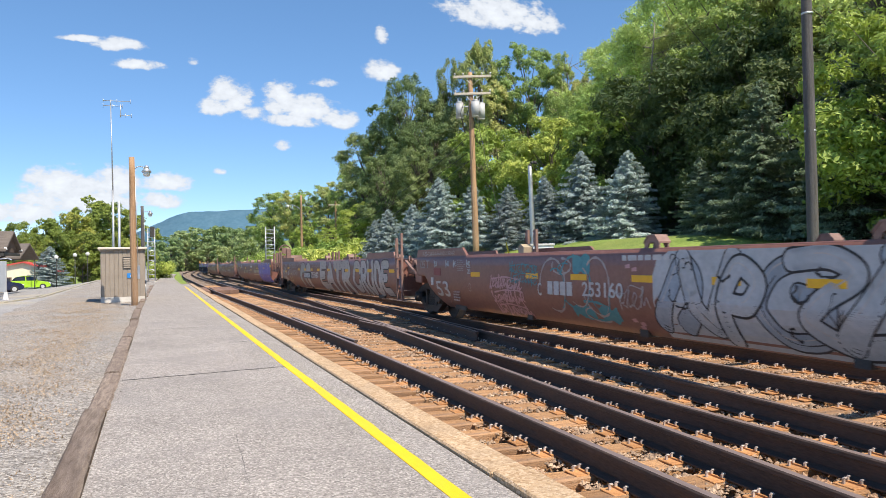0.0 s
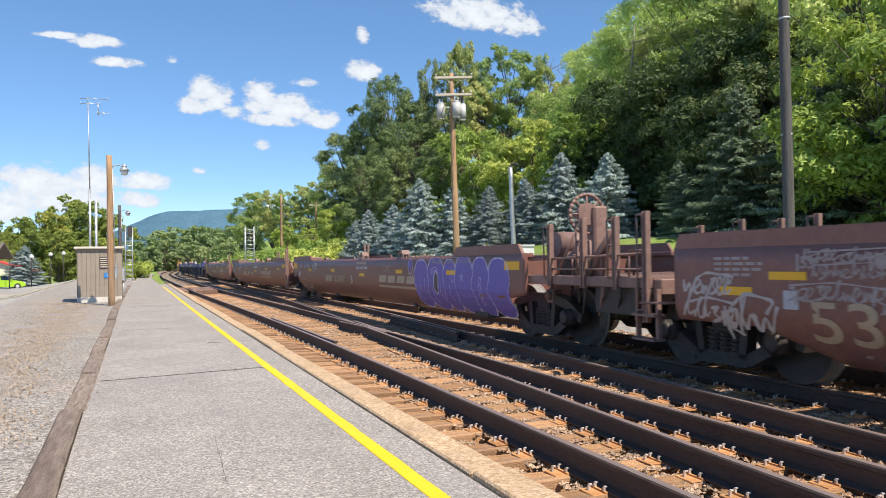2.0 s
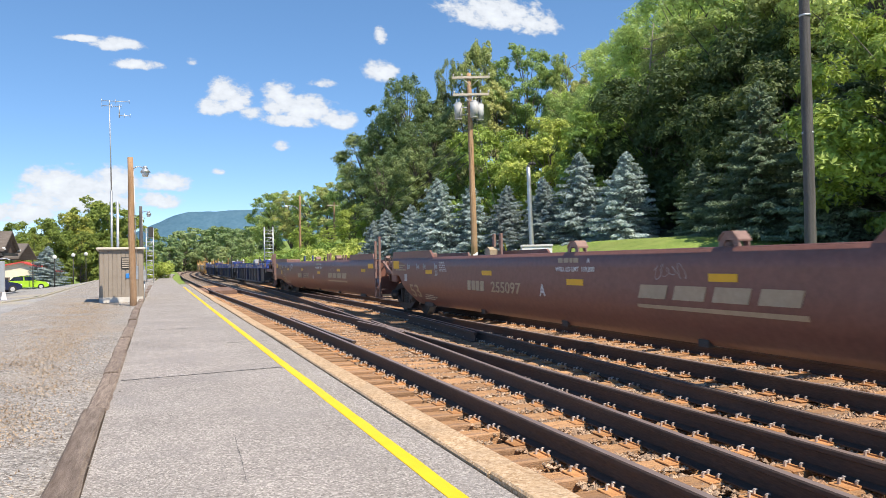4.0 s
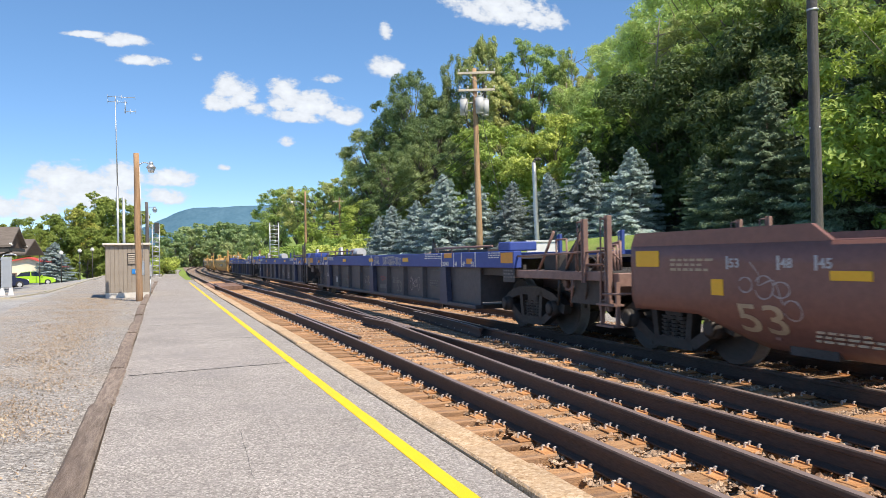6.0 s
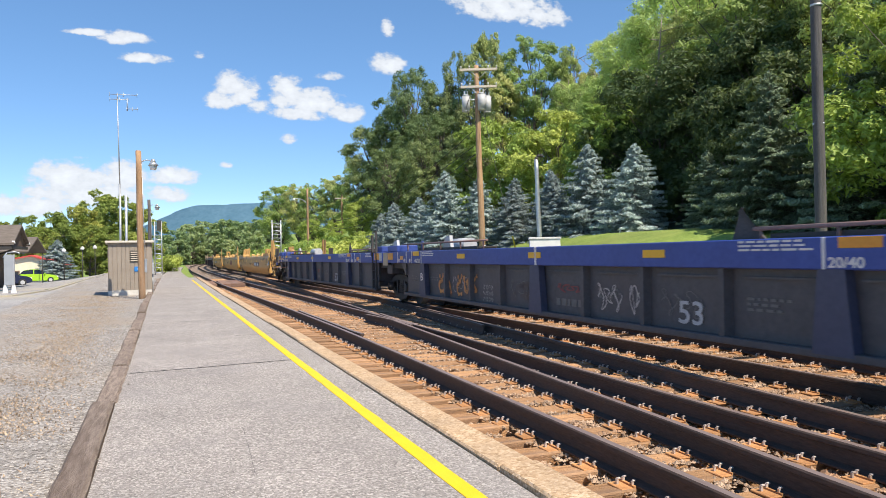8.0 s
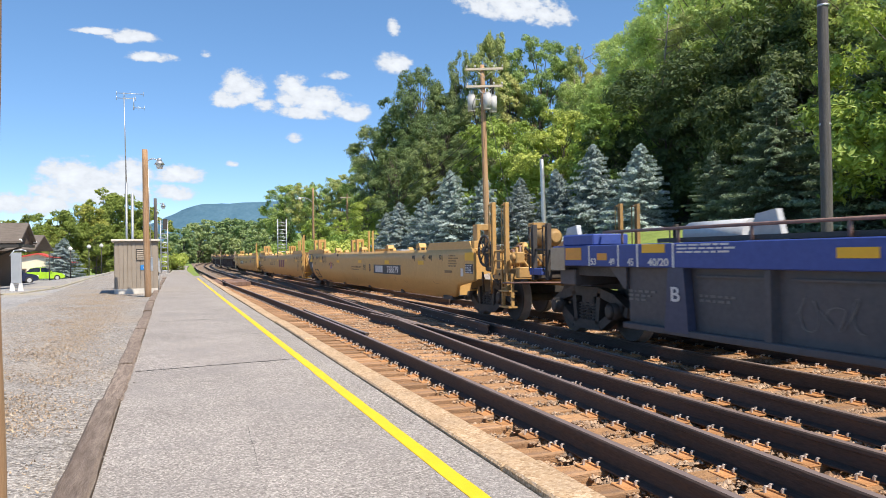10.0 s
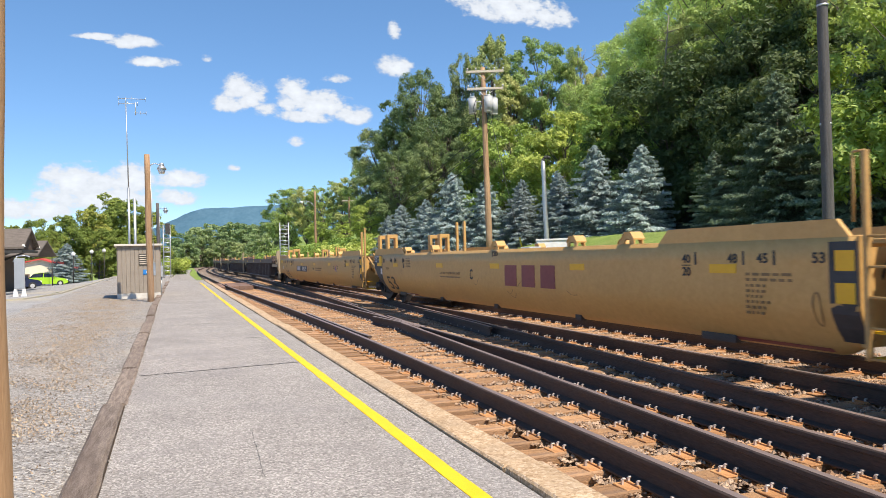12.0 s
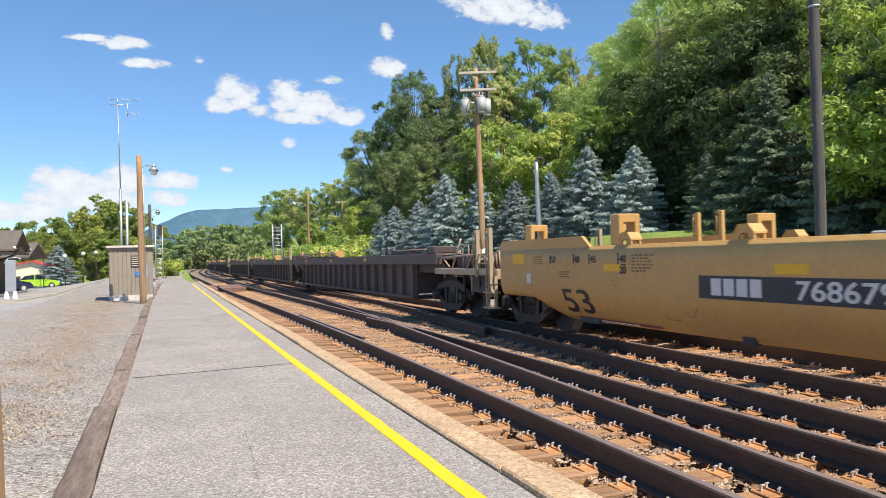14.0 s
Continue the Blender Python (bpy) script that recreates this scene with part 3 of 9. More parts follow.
def tie_mesh(length, seed):
    rng = random.Random(seed)
    bm = bmesh.new()
    w, h = 0.115, 0.18
    n = 6
    ring = []
    for j in range(n + 1):
        x = length * j / n
        e = [rng.uniform(-0.008, 0.008) for _ in range(4)]
        ring.append([bm.verts.new(p) for p in ((x, -w + e[0], -h), (x, -w + e[0], -0.012 + e[2]), (x, -w + 0.015, e[2]), (x, w - 0.015, e[3]), (x, w + e[1], -0.012 + e[3]), (x, w + e[1], -h))])
    for a, b in zip(ring, ring[1:]):
        for i in range(6):
            bm.faces.new((a[i], a[(i + 1) % 6], b[(i + 1) % 6], b[i]))
    bm.faces.new(ring[0])
    bm.faces.new(ring[-1][::-1])
    return mesh_of("tie", bm, M["tie"])


def plate_mesh():
    bm = bmesh.new()
    add_box(bm, -0.19, -0.09, 0, 0.19, 0.09, 0.014, 0.004)
    add_box(bm, -0.1, -0.09, 0.012, -0.08, 0.09, 0.026)
    add_box(bm, 0.08, -0.09, 0.012, 0.1, 0.09, 0.026)
    return mesh_of("tie_plate", bm, M["plate"])


def spike_mesh():
    """The four spikes of one plate, two on each side of the rail."""
    bm = bmesh.new()
    for x, y in ((-0.087, 0.055), (-0.087, -0.055), (0.087, 0.055), (0.087, -0.055), (-0.15, 0.03), (0.15, -0.03)):
        add_box(bm, x - 0.008, y - 0.008, 0.0, x + 0.008, y + 0.008, 0.034)
        s = 0.012 if x < 0 else -0.012
        add_box(bm, x - 0.013 + s, y - 0.01, 0.031, x + 0.013 + s, y + 0.01, 0.042, 0.003)
    return mesh_of("spike", bm, M["spike"])


TIE_Z = -0.2


def build_left_litter():
    edge = lambda x, y: x < lerp_rows(PLAT_L, y) - 0.13
    stones("gravel_stones", 24000, (-4.6, -0.5, 2.5, 34), (0.004, 0.014), lambda x, y: -0.08, M["stone"], "loose pale gravel beside the platform", keep=edge, seed=9)
    # crumbled edge between timber and asphalt
    stones("edge_grit", 2500, (-1.1, 0.0, 3, 26), (0.006, 0.02), lambda x, y: -0.01, M["old_grit"], "dark grit along the timber kerb", keep=lambda x, y: 0.1 < x - lerp_rows(PLAT_L, y) < 0.17, seed=10)
    # dry weeds
    rng = np.random.default_rng(12)
    n = 32000
    y = 3.5 + 31 * rng.random(n) ** 1.3
    mid = np.interp(y, [3, 7.7, 10.4, 14.7, 23.3, 31.5], [-1.3, -1.48, -1.63, -1.82, -2.34, -2.65])
    x = mid - 0.2 + rng.normal(0, 0.42, n) * (0.7 + 0.03 * y) + 0.1 * np.sin(y * 0.9)
    P, F = [], []
    for k in range(n):
        if noise.noise((x[k] * 1.3, y[k] * 0.8, 2)) < 0.05 - 0.5 * rng.random() or x[k] > lerp_rows(PLAT_L, y[k]) - 0.2:
            continue
        a, l, w = rng.random() * 6.28, rng.uniform(0.01, 0.04), rng.uniform(0.002, 0.011)
        dx, dy = math.cos(a), math.sin(a)
        z = -0.075 + rng.uniform(0, 0.012)
        i = len(P)
        P += [(x[k] - dy * w, y[k] + dx * w, z), (x[k] + dy * w, y[k] - dx * w, z + 0.004), (x[k] + dx * l, y[k] + dy * l, z + rng.uniform(0.0, 0.03))]
        F.append((i, i + 1, i + 2))
    me = bpy.data.meshes.new("dry_weeds")
    me.from_pydata(P, [], F)
    me.materials.append(M["straw"])
    tagged(new("dry_weeds", me), "straw-coloured dry weeds and leaf litter in the gravel", "weeds", kind="stuff")


def build_tracks():
    L = rail_lines()
    near = tagged(new("railway_track_near"), "two dark rusted rails on rust-stained timber ties", "railway track", kind="structure")
    far = tagged(new("railway_track_far"), "dark rails on timber ties under the train", "railway track", kind="structure")
    cross = tagged(new("railway_crossover"), "dark diverging rails of a crossover on long timber ties", "railway track", kind="structure")
    for k in "AC":
        rail(near, L[k], -40, 300)
    for k in "EF":
        rail(far, L[k], -40, 300)
    rail(cross, L["B"], -10, 15.6, step=0.5)
    rail(cross, L["B"], 17.0, 69)
    rail(cross, L["D"], -10, 24.2)
    rail(cross, L["D"], 25.6, 69)
    # guard rails beside the frog, with flared ends
    for k, s, y0, y1 in (("A", 1, 13.2, 20.0), ("D", -1, 13.6, 19.0), ("F", -1, 22, 28), ("B", 1, 22, 28)):
        rail(cross, lambda y, k=k, s=s, y0=y0, y1=y1: L[k](y) + s * (0.13 + 0.05 * (max(0, y0 + 0.7 - y) + max(0, y - y1 + 0.7))), y0, y1, z=-0.004, step=0.35, name="guard_rail")
    # frog wing rails
    for s in (-1, 1):
        rail(cross, lambda y, s=s: L["C"](y) + (s * 0.06 if y < 15.7 else s * (0.06 + 0.06 * (y - 15.7))), 14.4, 17.6, z=-0.003, step=0.4, name="wing_rail")
    ties = {n: tie_mesh(n, 7 + i) for i, n in enumerate((2.6, 2.75, 3.3, 3.7, 4.1, 4.6))}
    alt = {n: tie_mesh(n, 40 + i) for i, n in enumerate((2.6, 2.75, 3.3, 3.7, 4.1, 4.6))}
    plate, spike = plate_mesh(), spike_mesh()
    rng = random.Random(3)

    def lay(parent, x, y, length, turn):
        me = (ties if rng.random() < 0.5 else alt)[length]
        part("tie", me, None, parent, m=pose(x, y, TIE_Z + rng.uniform(-0.008, 0.008), 0, 0, turn))

    def seat(parent, x, y):
        part("tie_plate", plate, None, parent, m=pose(x, y, TIE_Z))
        part("spike", spike, None, parent, m=pose(x, y, TIE_Z + 0.014))

    y = -9.936
    while y < 62:
        yy = y + rng.uniform(-0.03, 0.03)
        turn = rng.uniform(-1.2, 1.2)
        off = cross_off(yy)
        x0 = track_x(yy) - 1.36 + rng.uniform(-0.05, 0.05)
        if off < 2.0:
            want = off + 2.72
            length = min((n for n in ties if n >= want - 0.35), default=4.6)
            if off > 1.75:
                length = 4.6
            lay(near, x0, yy, length, turn)
        else:
            lay(near, x0, yy, 2.75, turn)
        if -2.5 < yy < 42:
            seat(near, L["A"](yy), yy)
            seat(near, L["C"](yy), yy)
            if abs(off - 2 * HALF) > 0.25 and yy < 30:
                seat(cross, L["B"](yy), yy)
            if yy < 24:
                seat(cross, L["D"](yy), yy)
        if off < 1.9:
            lay(far, track_x(yy) + GAP - 1.3, yy, 2.6, turn * 0.7)
        else:
            lay(far, track_x(yy) + GAP - 1.3 - max(0, (3.4 - off)) * 0.6, yy, 3.3 if off < 2.6 else 2.75, turn * 0.7)
        if -2.5 < yy < 36:
            seat(far, L["E"](yy), yy)
            seat(far, L["F"](yy), yy)
        y += 0.496
    # bed and loose stones
    strip("far_shoulder", lambda y: track_x(y) + GAP + 2.5, lambda y: track_x(y) + GAP + 6.5, -40, 120, -0.27, 0.2, M["gravel"], "grey gravel shoulder beyond the far track", "gravel", 2.0)
    strip("ballast_bed", lambda y: lerp_rows(EDGE_R, min(y, 60)) - 0.1, lambda y: track_x(y) + GAP + 2.6, -40, 300, -0.29, 0.12, M["ballast_bed"], "rust-stained ballast bed", "ballast", 1.0)

    def bed(x, y):
        return (-0.27 if x < track_x(y) - 0.95 else -0.218) + 0.03 * noise.noise((x * 1.7, y * 1.7, 3))

    stones("ballast_stones", 90000, (2.1, 9.6, 1.5, 40), (0.012, 0.032), bed, M["ballast"], "rust-stained angular ballast stones between the ties", keep=lambda x, y: abs((y + 2) % 0.496 - 0.248) < 0.16 or (x * 7.3 + y * 3.1) % 1 < 0.03, seed=4)
    # timber road crossing panels
    pan = tagged(new("crossing_panel"), "brown timber crossing planks between the rails", "crossing", kind="structure")
    for x0, x1 in ((-1.32, -0.86), (-0.62, 0.62)):
        for j in range(int((x1 - x0) / 0.22) or 1):
            bm = bmesh.new()
            wp = (x1 - x0) / (int((x1 - x0) / 0.22) or 1)
            xa = x0 + wp * j
            add_box(bm, xa + 0.004, 43, -0.2, xa + wp - 0.004, 50, -0.005, 0.006)
            part("plank", bm, M["crossing"], pan, m=pose(track_x(46.5), 0, 0, 0, 0, 0))


# ---------------------------------------------------------------- the train
V = 15.1
TOP, BOT = 1.46, 0.33


def paint(name, a, b, rough=0.55, stain=None, amount=0.4):
    return material(name, a, b, 0.9, rough, fine=14, stain=stain or tuple(v * 0.55 for v in a), stain_amount=amount, stain_scale=0.45, stretch=(1, 0.8, 1.0), vary=0, bump=0.12, bump_dist=0.006)


M.update({
    "brown": paint("oxide_brown_car_paint", (0.2, 0.092, 0.073), (0.28, 0.14, 0.112), 0.46),
    "brown2": paint("red_brown_car_paint", (0.18, 0.083, 0.064), (0.25, 0.12, 0.094), 0.46),
    "tan": paint("yellow_tan_car_paint", (0.54, 0.315, 0.1), (0.64, 0.39, 0.14), stain=(0.3, 0.17, 0.07), amount=0.35),
    "blue": paint("blue_car_paint", (0.035, 0.065, 0.26), (0.055, 0.095, 0.35), stain=(0.05, 0.06, 0.12)),
    "navy": paint("grimy_charcoal_paint", (0.064, 0.061, 0.066), (0.102, 0.097, 0.102), stain=(0.1, 0.06, 0.045), amount=0.35),
    "dull_blue": paint("grimy_blue_post_paint", (0.05, 0.056, 0.095), (0.075, 0.083, 0.135), stain=(0.07, 0.07, 0.08)),
    "umber": paint("sooty_umber_paint", (0.075, 0.05, 0.044), (0.11, 0.08, 0.07), stain=(0.05, 0.04, 0.04)),
    "charcoal": paint("charcoal_panel_paint", (0.035, 0.036, 0.042), (0.055, 0.056, 0.062)),
    "reflect": paint("yellow_reflector_sheet", (0.78, 0.42, 0.01), (0.86, 0.49, 0.015), 0.4, amount=0.1),
    "orange": paint("orange_reflector_sheet", (0.62, 0.26, 0.02), (0.75, 0.33, 0.03), 0.4, amount=0.15),
    "white_mark": paint("white_lettering_paint", (0.62, 0.6, 0.57), (0.75, 0.73, 0.7), amount=0.2),
    "tan_mark": paint("faded_gold_lettering_paint", (0.4, 0.31, 0.2), (0.5, 0.4, 0.27), amount=0.4),
    "black_mark": paint("black_lettering_paint", (0.025, 0.025, 0.027), (0.04, 0.04, 0.042)),
    "maroon_mark": paint("maroon_lettering_paint", (0.22, 0.05, 0.05), (0.28, 0.075, 0.07)),
    "tan_dirt": paint("faded_stencil_on_tan", (0.2, 0.12, 0.05), (0.28, 0.17, 0.07)),
    "faint": paint("faded_chalk_marks", (0.13, 0.125, 0.12), (0.19, 0.18, 0.17), amount=0.6),
    "spray_white": paint("pale_spray_paint", (0.42, 0.42, 0.42), (0.6, 0.6, 0.6), amount=0.5),
    "spray_silver": paint("silver_panel_spray", (0.36, 0.39, 0.42), (0.5, 0.53, 0.56), 0.4, stain=(0.26, 0.28, 0.3), amount=0.6),
    "spray_steel": paint("bluish_silver_spray", (0.25, 0.3, 0.36), (0.36, 0.42, 0.49), 0.4, amount=0.3),
    "spray_pale": paint("chalky_white_spray", (0.42, 0.385, 0.36), (0.6, 0.56, 0.52), stain=(0.3, 0.24, 0.22), amount=0.55),
    "spray_stone": paint("stone_grey_spray", (0.34, 0.33, 0.3), (0.44, 0.43, 0.4), amount=0.25),
    "spray_faded": paint("faded_pale_spray", (0.33, 0.28, 0.27), (0.46, 0.4, 0.38), amount=0.5),
    "spray_blue": paint("bright_blue_mark", (0.03, 0.06, 0.4), (0.05, 0.09, 0.5), amount=0.1),
    "spray_red": paint("bright_red_mark", (0.45, 0.06, 0.04), (0.55, 0.1, 0.07), amount=0.1),
    "spray_black": paint("black_spray_paint", (0.02, 0.02, 0.024), (0.045, 0.045, 0.05)),
    "spray_teal": paint("teal_spray_paint", (0.05, 0.22, 0.26), (0.1, 0.32, 0.36)),
    "spray_purple": paint("purple_spray_paint", (0.15, 0.115, 0.4), (0.2, 0.16, 0.5), amount=0.2),
    "spray_lilac": paint("lilac_spray_paint", (0.56, 0.5, 0.68), (0.68, 0.62, 0.78), amount=0.2),
    "spray_orange": paint("orange_spray_paint", (0.5, 0.2, 0.05), (0.62, 0.28, 0.08)),
    "spray_pink": paint("pink_spray_paint", (0.5, 0.27, 0.27), (0.6, 0.36, 0.36)),
    "grime": paint("dusty_running_gear", (0.03, 0.027, 0.025), (0.065, 0.057, 0.052), 0.6, stain=(0.07, 0.05, 0.04)),
    "tread": paint("polished_wheel_tread", (0.22, 0.2, 0.19), (0.34, 0.32, 0.3), 0.4),
    "brown_pipe": paint("dusty_brown_steelwork", (0.2, 0.118, 0.096), (0.32, 0.2, 0.165), stain=(0.07, 0.05, 0.045), amount=0.6),
    "tan_worn": paint("greasy_tan_steelwork", (0.42, 0.24, 0.085), (0.58, 0.36, 0.13), stain=(0.1, 0.065, 0.04), amount=0.75),
    "silver": paint("dull_aluminium", (0.42, 0.43, 0.45), (0.58, 0.59, 0.6), 0.45),
})


def side_x(z):
    """How far out the smooth side stands at a height (near side, negative)."""
    return -1.53 + (0.3 * ((0.85 - z) / 0.52) ** 1.7 if z < 0.85 else 0.0)


def sheet(name, stations, levels, point, thick, mats, parent, label=""):
    """A plate of real thickness over a grid; point(station, level) gives the outside, thick(p) the inside."""
    bm = bmesh.new()
    A = [[bm.verts.new(point(s, l)) for l in levels] for s in stations]
    B = [[bm.verts.new(thick(Vector(v.co))) for v in col] for col in A]
    n, m = len(stations), len(levels)
    for i in range(n - 1):
        for j in range(m - 1):
            f = bm.faces.new((A[i][j], A[i + 1][j], A[i + 1][j + 1], A[i][j + 1]))
            f.smooth = True
            bm.faces.new((B[i][j], B[i][j + 1], B[i + 1][j + 1], B[i + 1][j]))
    for i in range(n - 1):
        bm.faces.new((A[i][0], B[i][0], B[i + 1][0], A[i + 1][0]))
        bm.faces.new((A[i][-1], A[i + 1][-1], B[i + 1][-1], B[i][-1]))
    for j in range(m - 1):
        bm.faces.new((A[0][j], A[0][j + 1], B[0][j + 1], B[0][j]))
        bm.faces.new((A[-1][j], B[-1][j], B[-1][j + 1], A[-1][j + 1]))
    return part(name, bm, mats, parent, label)


NEAR_SIDE = Matrix(((0, 0, -1, 0), (-1, 0, 0, 0), (0, 1, 0, 0), (0, 0, 0, 1)))


def lettering(text, y, z, height, mat_, parent, x=None, bold=0.0, wide=1.0, name="lettering"):
    """Raised letters on the side that faces the platform, their left end at y."""
    cu = bpy.data.curves.new("lettering", "FONT")
    cu.body, cu.size, cu.offset, cu.extrude = text, height / 0.7, bold, 0.0015
    ob = new("tmp", cu)
    me = bpy.data.meshes.new_from_object(ob)
    bpy.data.objects.remove(ob)
    me.materials.clear()
    me.materials.append(mat_)
    xx = (side_x(z) if x is None else x) - 0.005
    p = part(name, me, None, parent)
    face = NEAR_SIDE.copy()
    if x is None:
        face[0][1] = (side_x(z + height) - side_x(z)) / height
        xx -= (0.04 if z < 0.6 else 0.024) if z < 0.85 else 0
    me.transform(Matrix.Translation((xx, y, z)) @ face @ Matrix.Diagonal((wide, 1, 1, 1)))
    return p


def plate(y0, y1, z0, z1, mat_, parent, name="reflector", x=None, thick=0.006):
    bm = bmesh.new()
    xx = side_x((z0 + z1) / 2) if x is None else x
    add_box(bm, xx - thick, y0, z0, xx + 0.002, y1, z1, 0.002)
    return part(name, bm, mat_, parent)


def blocks(y0, y1, z0, z1, count, mat_, parent, x=None):
    """Company initials as plain upright blocks from y1 down to y0."""
    w = (y1 - y0) / count
    for k in range(count):
        plate(y1 - w * (k + 0.8), y1 - w * k, z0, z1, mat_, parent, "company_mark", x, 0.005)


def bars(y, z, rows, length, height, mat_, parent, x=None, rng=None, name="stencil_bar"):
    """Small unreadable stencil lines: plain bars."""
    rng = rng or random.Random(int(y * 100))
    for k in range(rows):
        yy, xx = y, side_x(z) if x is None else x
        end = y - length * rng.uniform(0.7, 1)
        while yy > end:
            w = rng.uniform(0.08, 0.2) * min(1, length)
            bm = bmesh.new()
            add_box(bm, xx - 0.004, yy - w, z - k * height * 1.9 - height, xx + 0.002, yy, z - k * height * 1.9)
            part(name, bm, mat_, parent)
            yy -= w + 0.035


def ribbon(bm, pts, w, lift, x=None):
    """A painted stroke that hugs the side, through (y, z) points."""
    q = []
    for k, (y, z) in enumerate(pts):
        a, b = pts[max(0, k - 1)], pts[min(len(pts) - 1, k + 1)]
        d = Vector((b[0] - a[0], b[1] - a[1]))
        d = d.normalized() if d.length > 1e-6 else Vector((1, 0))
        nrm = Vector((-d.y, d.x))
        ww = w * (0.75 + 0.25 * math.sin(k * 0.9))
        row = []
        for s in (-1, 1):
            yy, zz = y + nrm.x * ww * s, min(max(z + nrm.y * ww * s, BOT + 0.02), TOP - 0.02)
            row.append(bm.verts.new(((side_x(zz) if x is None else x) - lift, yy, zz)))
        q.append(row)
    for a, b in zip(q, q[1:]):
        bm.faces.new((a[0], b[0], b[1], a[1]))


def curl(cy, cz, ry, rz, turns, start, rng, n=26):
    ph = rng.uniform(0, 6.28)
    return [(cy + ry * math.cos(start + turns * 6.283 * k / n) * (1 + 0.22 * math.sin(3 * k / n * 6.28 + ph)), cz + rz * math.sin(start + turns * 6.283 * k / n) * (1 + 0.18 * math.sin(2 * k / n * 6.28 + ph))) for k in range(n + 1)]


STROKES = [
    [[(0.1, 0), (0.1, 0.7), (0.5, 1), (0.9, 0.6), (0.6, 0.35)]],
    [[(0.5, 1), (0.1, 0.5), (0.5, 0), (0.9, 0.5), (0.5, 1)]],
    [[(0, 0.9), (0.4, 0.1), (0.6, 0.7), (1, 0.05)]],
    [[(0.1, 0.1), (0.9, 0.3), (0.2, 0.6), (0.85, 0.95)]],
    [[(0.2, 0), (0.45, 0.55), (0.1, 0.95)], [(0.45, 0.55), (0.9, 0.8), (0.8, 0.1)]],
    [[(0.1, 0.9), (0.3, 0.15), (0.7, 0.15), (0.9, 0.9), (0.5, 0.6)]],
    [[(0.9, 0.1), (0.3, 0.05), (0.12, 0.5), (0.6, 0.6), (0.9, 0.95)], [(0.3, 0.9), (0.6, 0.6)]],
    [[(0.1, 0), (0.5, 0.95), (0.85, 0.2), (0.4, 0.3)]],
]


def stroke_points(seg, y0, w, z0, hgt, lean, n=9):
    """Points along a stroke, softened at its bends, as (y, z) with letters running towards smaller y."""
    out = []
    for (a, b), (c, d) in zip(seg, seg[1:]):
        for k in range(n):
            f = k / n
            out.append((a + (c - a) * f, b + (d - b) * f))
    out.append(seg[-1])
    for _ in range(4):
        out = [out[0]] + [((p[0] + q[0] * 2 + r[0]) / 4, (p[1] + q[1] * 2 + r[1]) / 4) for p, q, r in zip(out, out[1:], out[2:])] + [out[-1]]
    return [(y0 - (p + lean * (q - 0.5)) * w, z0 + q * hgt) for p, q in out]


def letters(parent, y0, y1, z0, z1, count, fill, line, seed, x=None, fat=0.2, hatch=True):
    """A row of fat outlined sprayed letter forms from y0 down to y1 (no words)."""
    rng = random.Random(seed)
    under, body, marks = bmesh.new(), bmesh.new(), bmesh.new()
    step = (y0 - y1) / count
    last = -1
    for k in range(count):
        j = rng.choice([i for i in range(len(STROKES)) if i != last])
        last = j
        lw = min(step, z1 - z0) * fat * rng.uniform(0.8, 1.15) * 0.5
        top, low = z1 - lw - rng.uniform(0, 0.12) * (z1 - z0), z0 + lw + rng.uniform(0, 0.12) * (z1 - z0)
        for si, seg in enumerate(STROKES[j]):
            pts = stroke_points(seg, y0 - step * (k + 0.06), step * 0.9, low, top - low, rng.uniform(-0.08, 0.1))
            a, b = Vector(pts[0]), Vector(pts[-1])
            d0, d1 = (a - Vector(pts[1])).normalized() * lw * 0.5, (b - Vector(pts[-2])).normalized() * lw * 0.5
            o = 0.028
            ribbon(under, [tuple(a + d0 * (1 + 2 * o / lw))] + pts + [tuple(b + d1 * (1 + 2 * o / lw))], lw * 1.1 + o, 0.004 + 0.0004 * (si % 3), x)
            ribbon(body, [tuple(a + d0)] + pts + [tuple(b + d1)], lw * 1.1, 0.0062 + 0.0004 * (si % 3), x)
            if hatch:
                for q in range(rng.randint(3, 6)):
                    c = pts[rng.randrange(len(pts))]
                    ribbon(marks, [(c[0] + rng.uniform(-0.4, 0.4) * lw, c[1] - lw * 0.7), (c[0] + rng.uniform(-0.2, 0.2) * lw, c[1] + lw * 0.5)], 0.005, 0.0085, x)
    part("graffiti_outline", under, M[line], parent)
    part("graffiti_fill", body, M[fill], parent)
    if hatch:
        part("graffiti_hatching", marks, M[line], parent)


def scrawl(parent, y, z, w, h, mat_, seed, lw=0.012, x=None):
    """A quick sprayed tag: one looping line."""
    rng = random.Random(seed)
    bm = bmesh.new()
    pts = []
    n = 54
    a, b = rng.uniform(3, 5), rng.uniform(5, 8)
    for k in range(n):
        f = k / (n - 1)
        pts.append((y - w * (f + 0.09 * math.sin(f * 6.28 * b)), z + h * 0.5 * math.sin(f * 6.28 * a + rng.uniform(-0.12, 0.12)) * (0.7 + 0.3 * math.sin(f * 9))))
    ribbon(bm, pts, lw, 0.006, x)
    part("graffiti_tag", bm, M[mat_], parent)


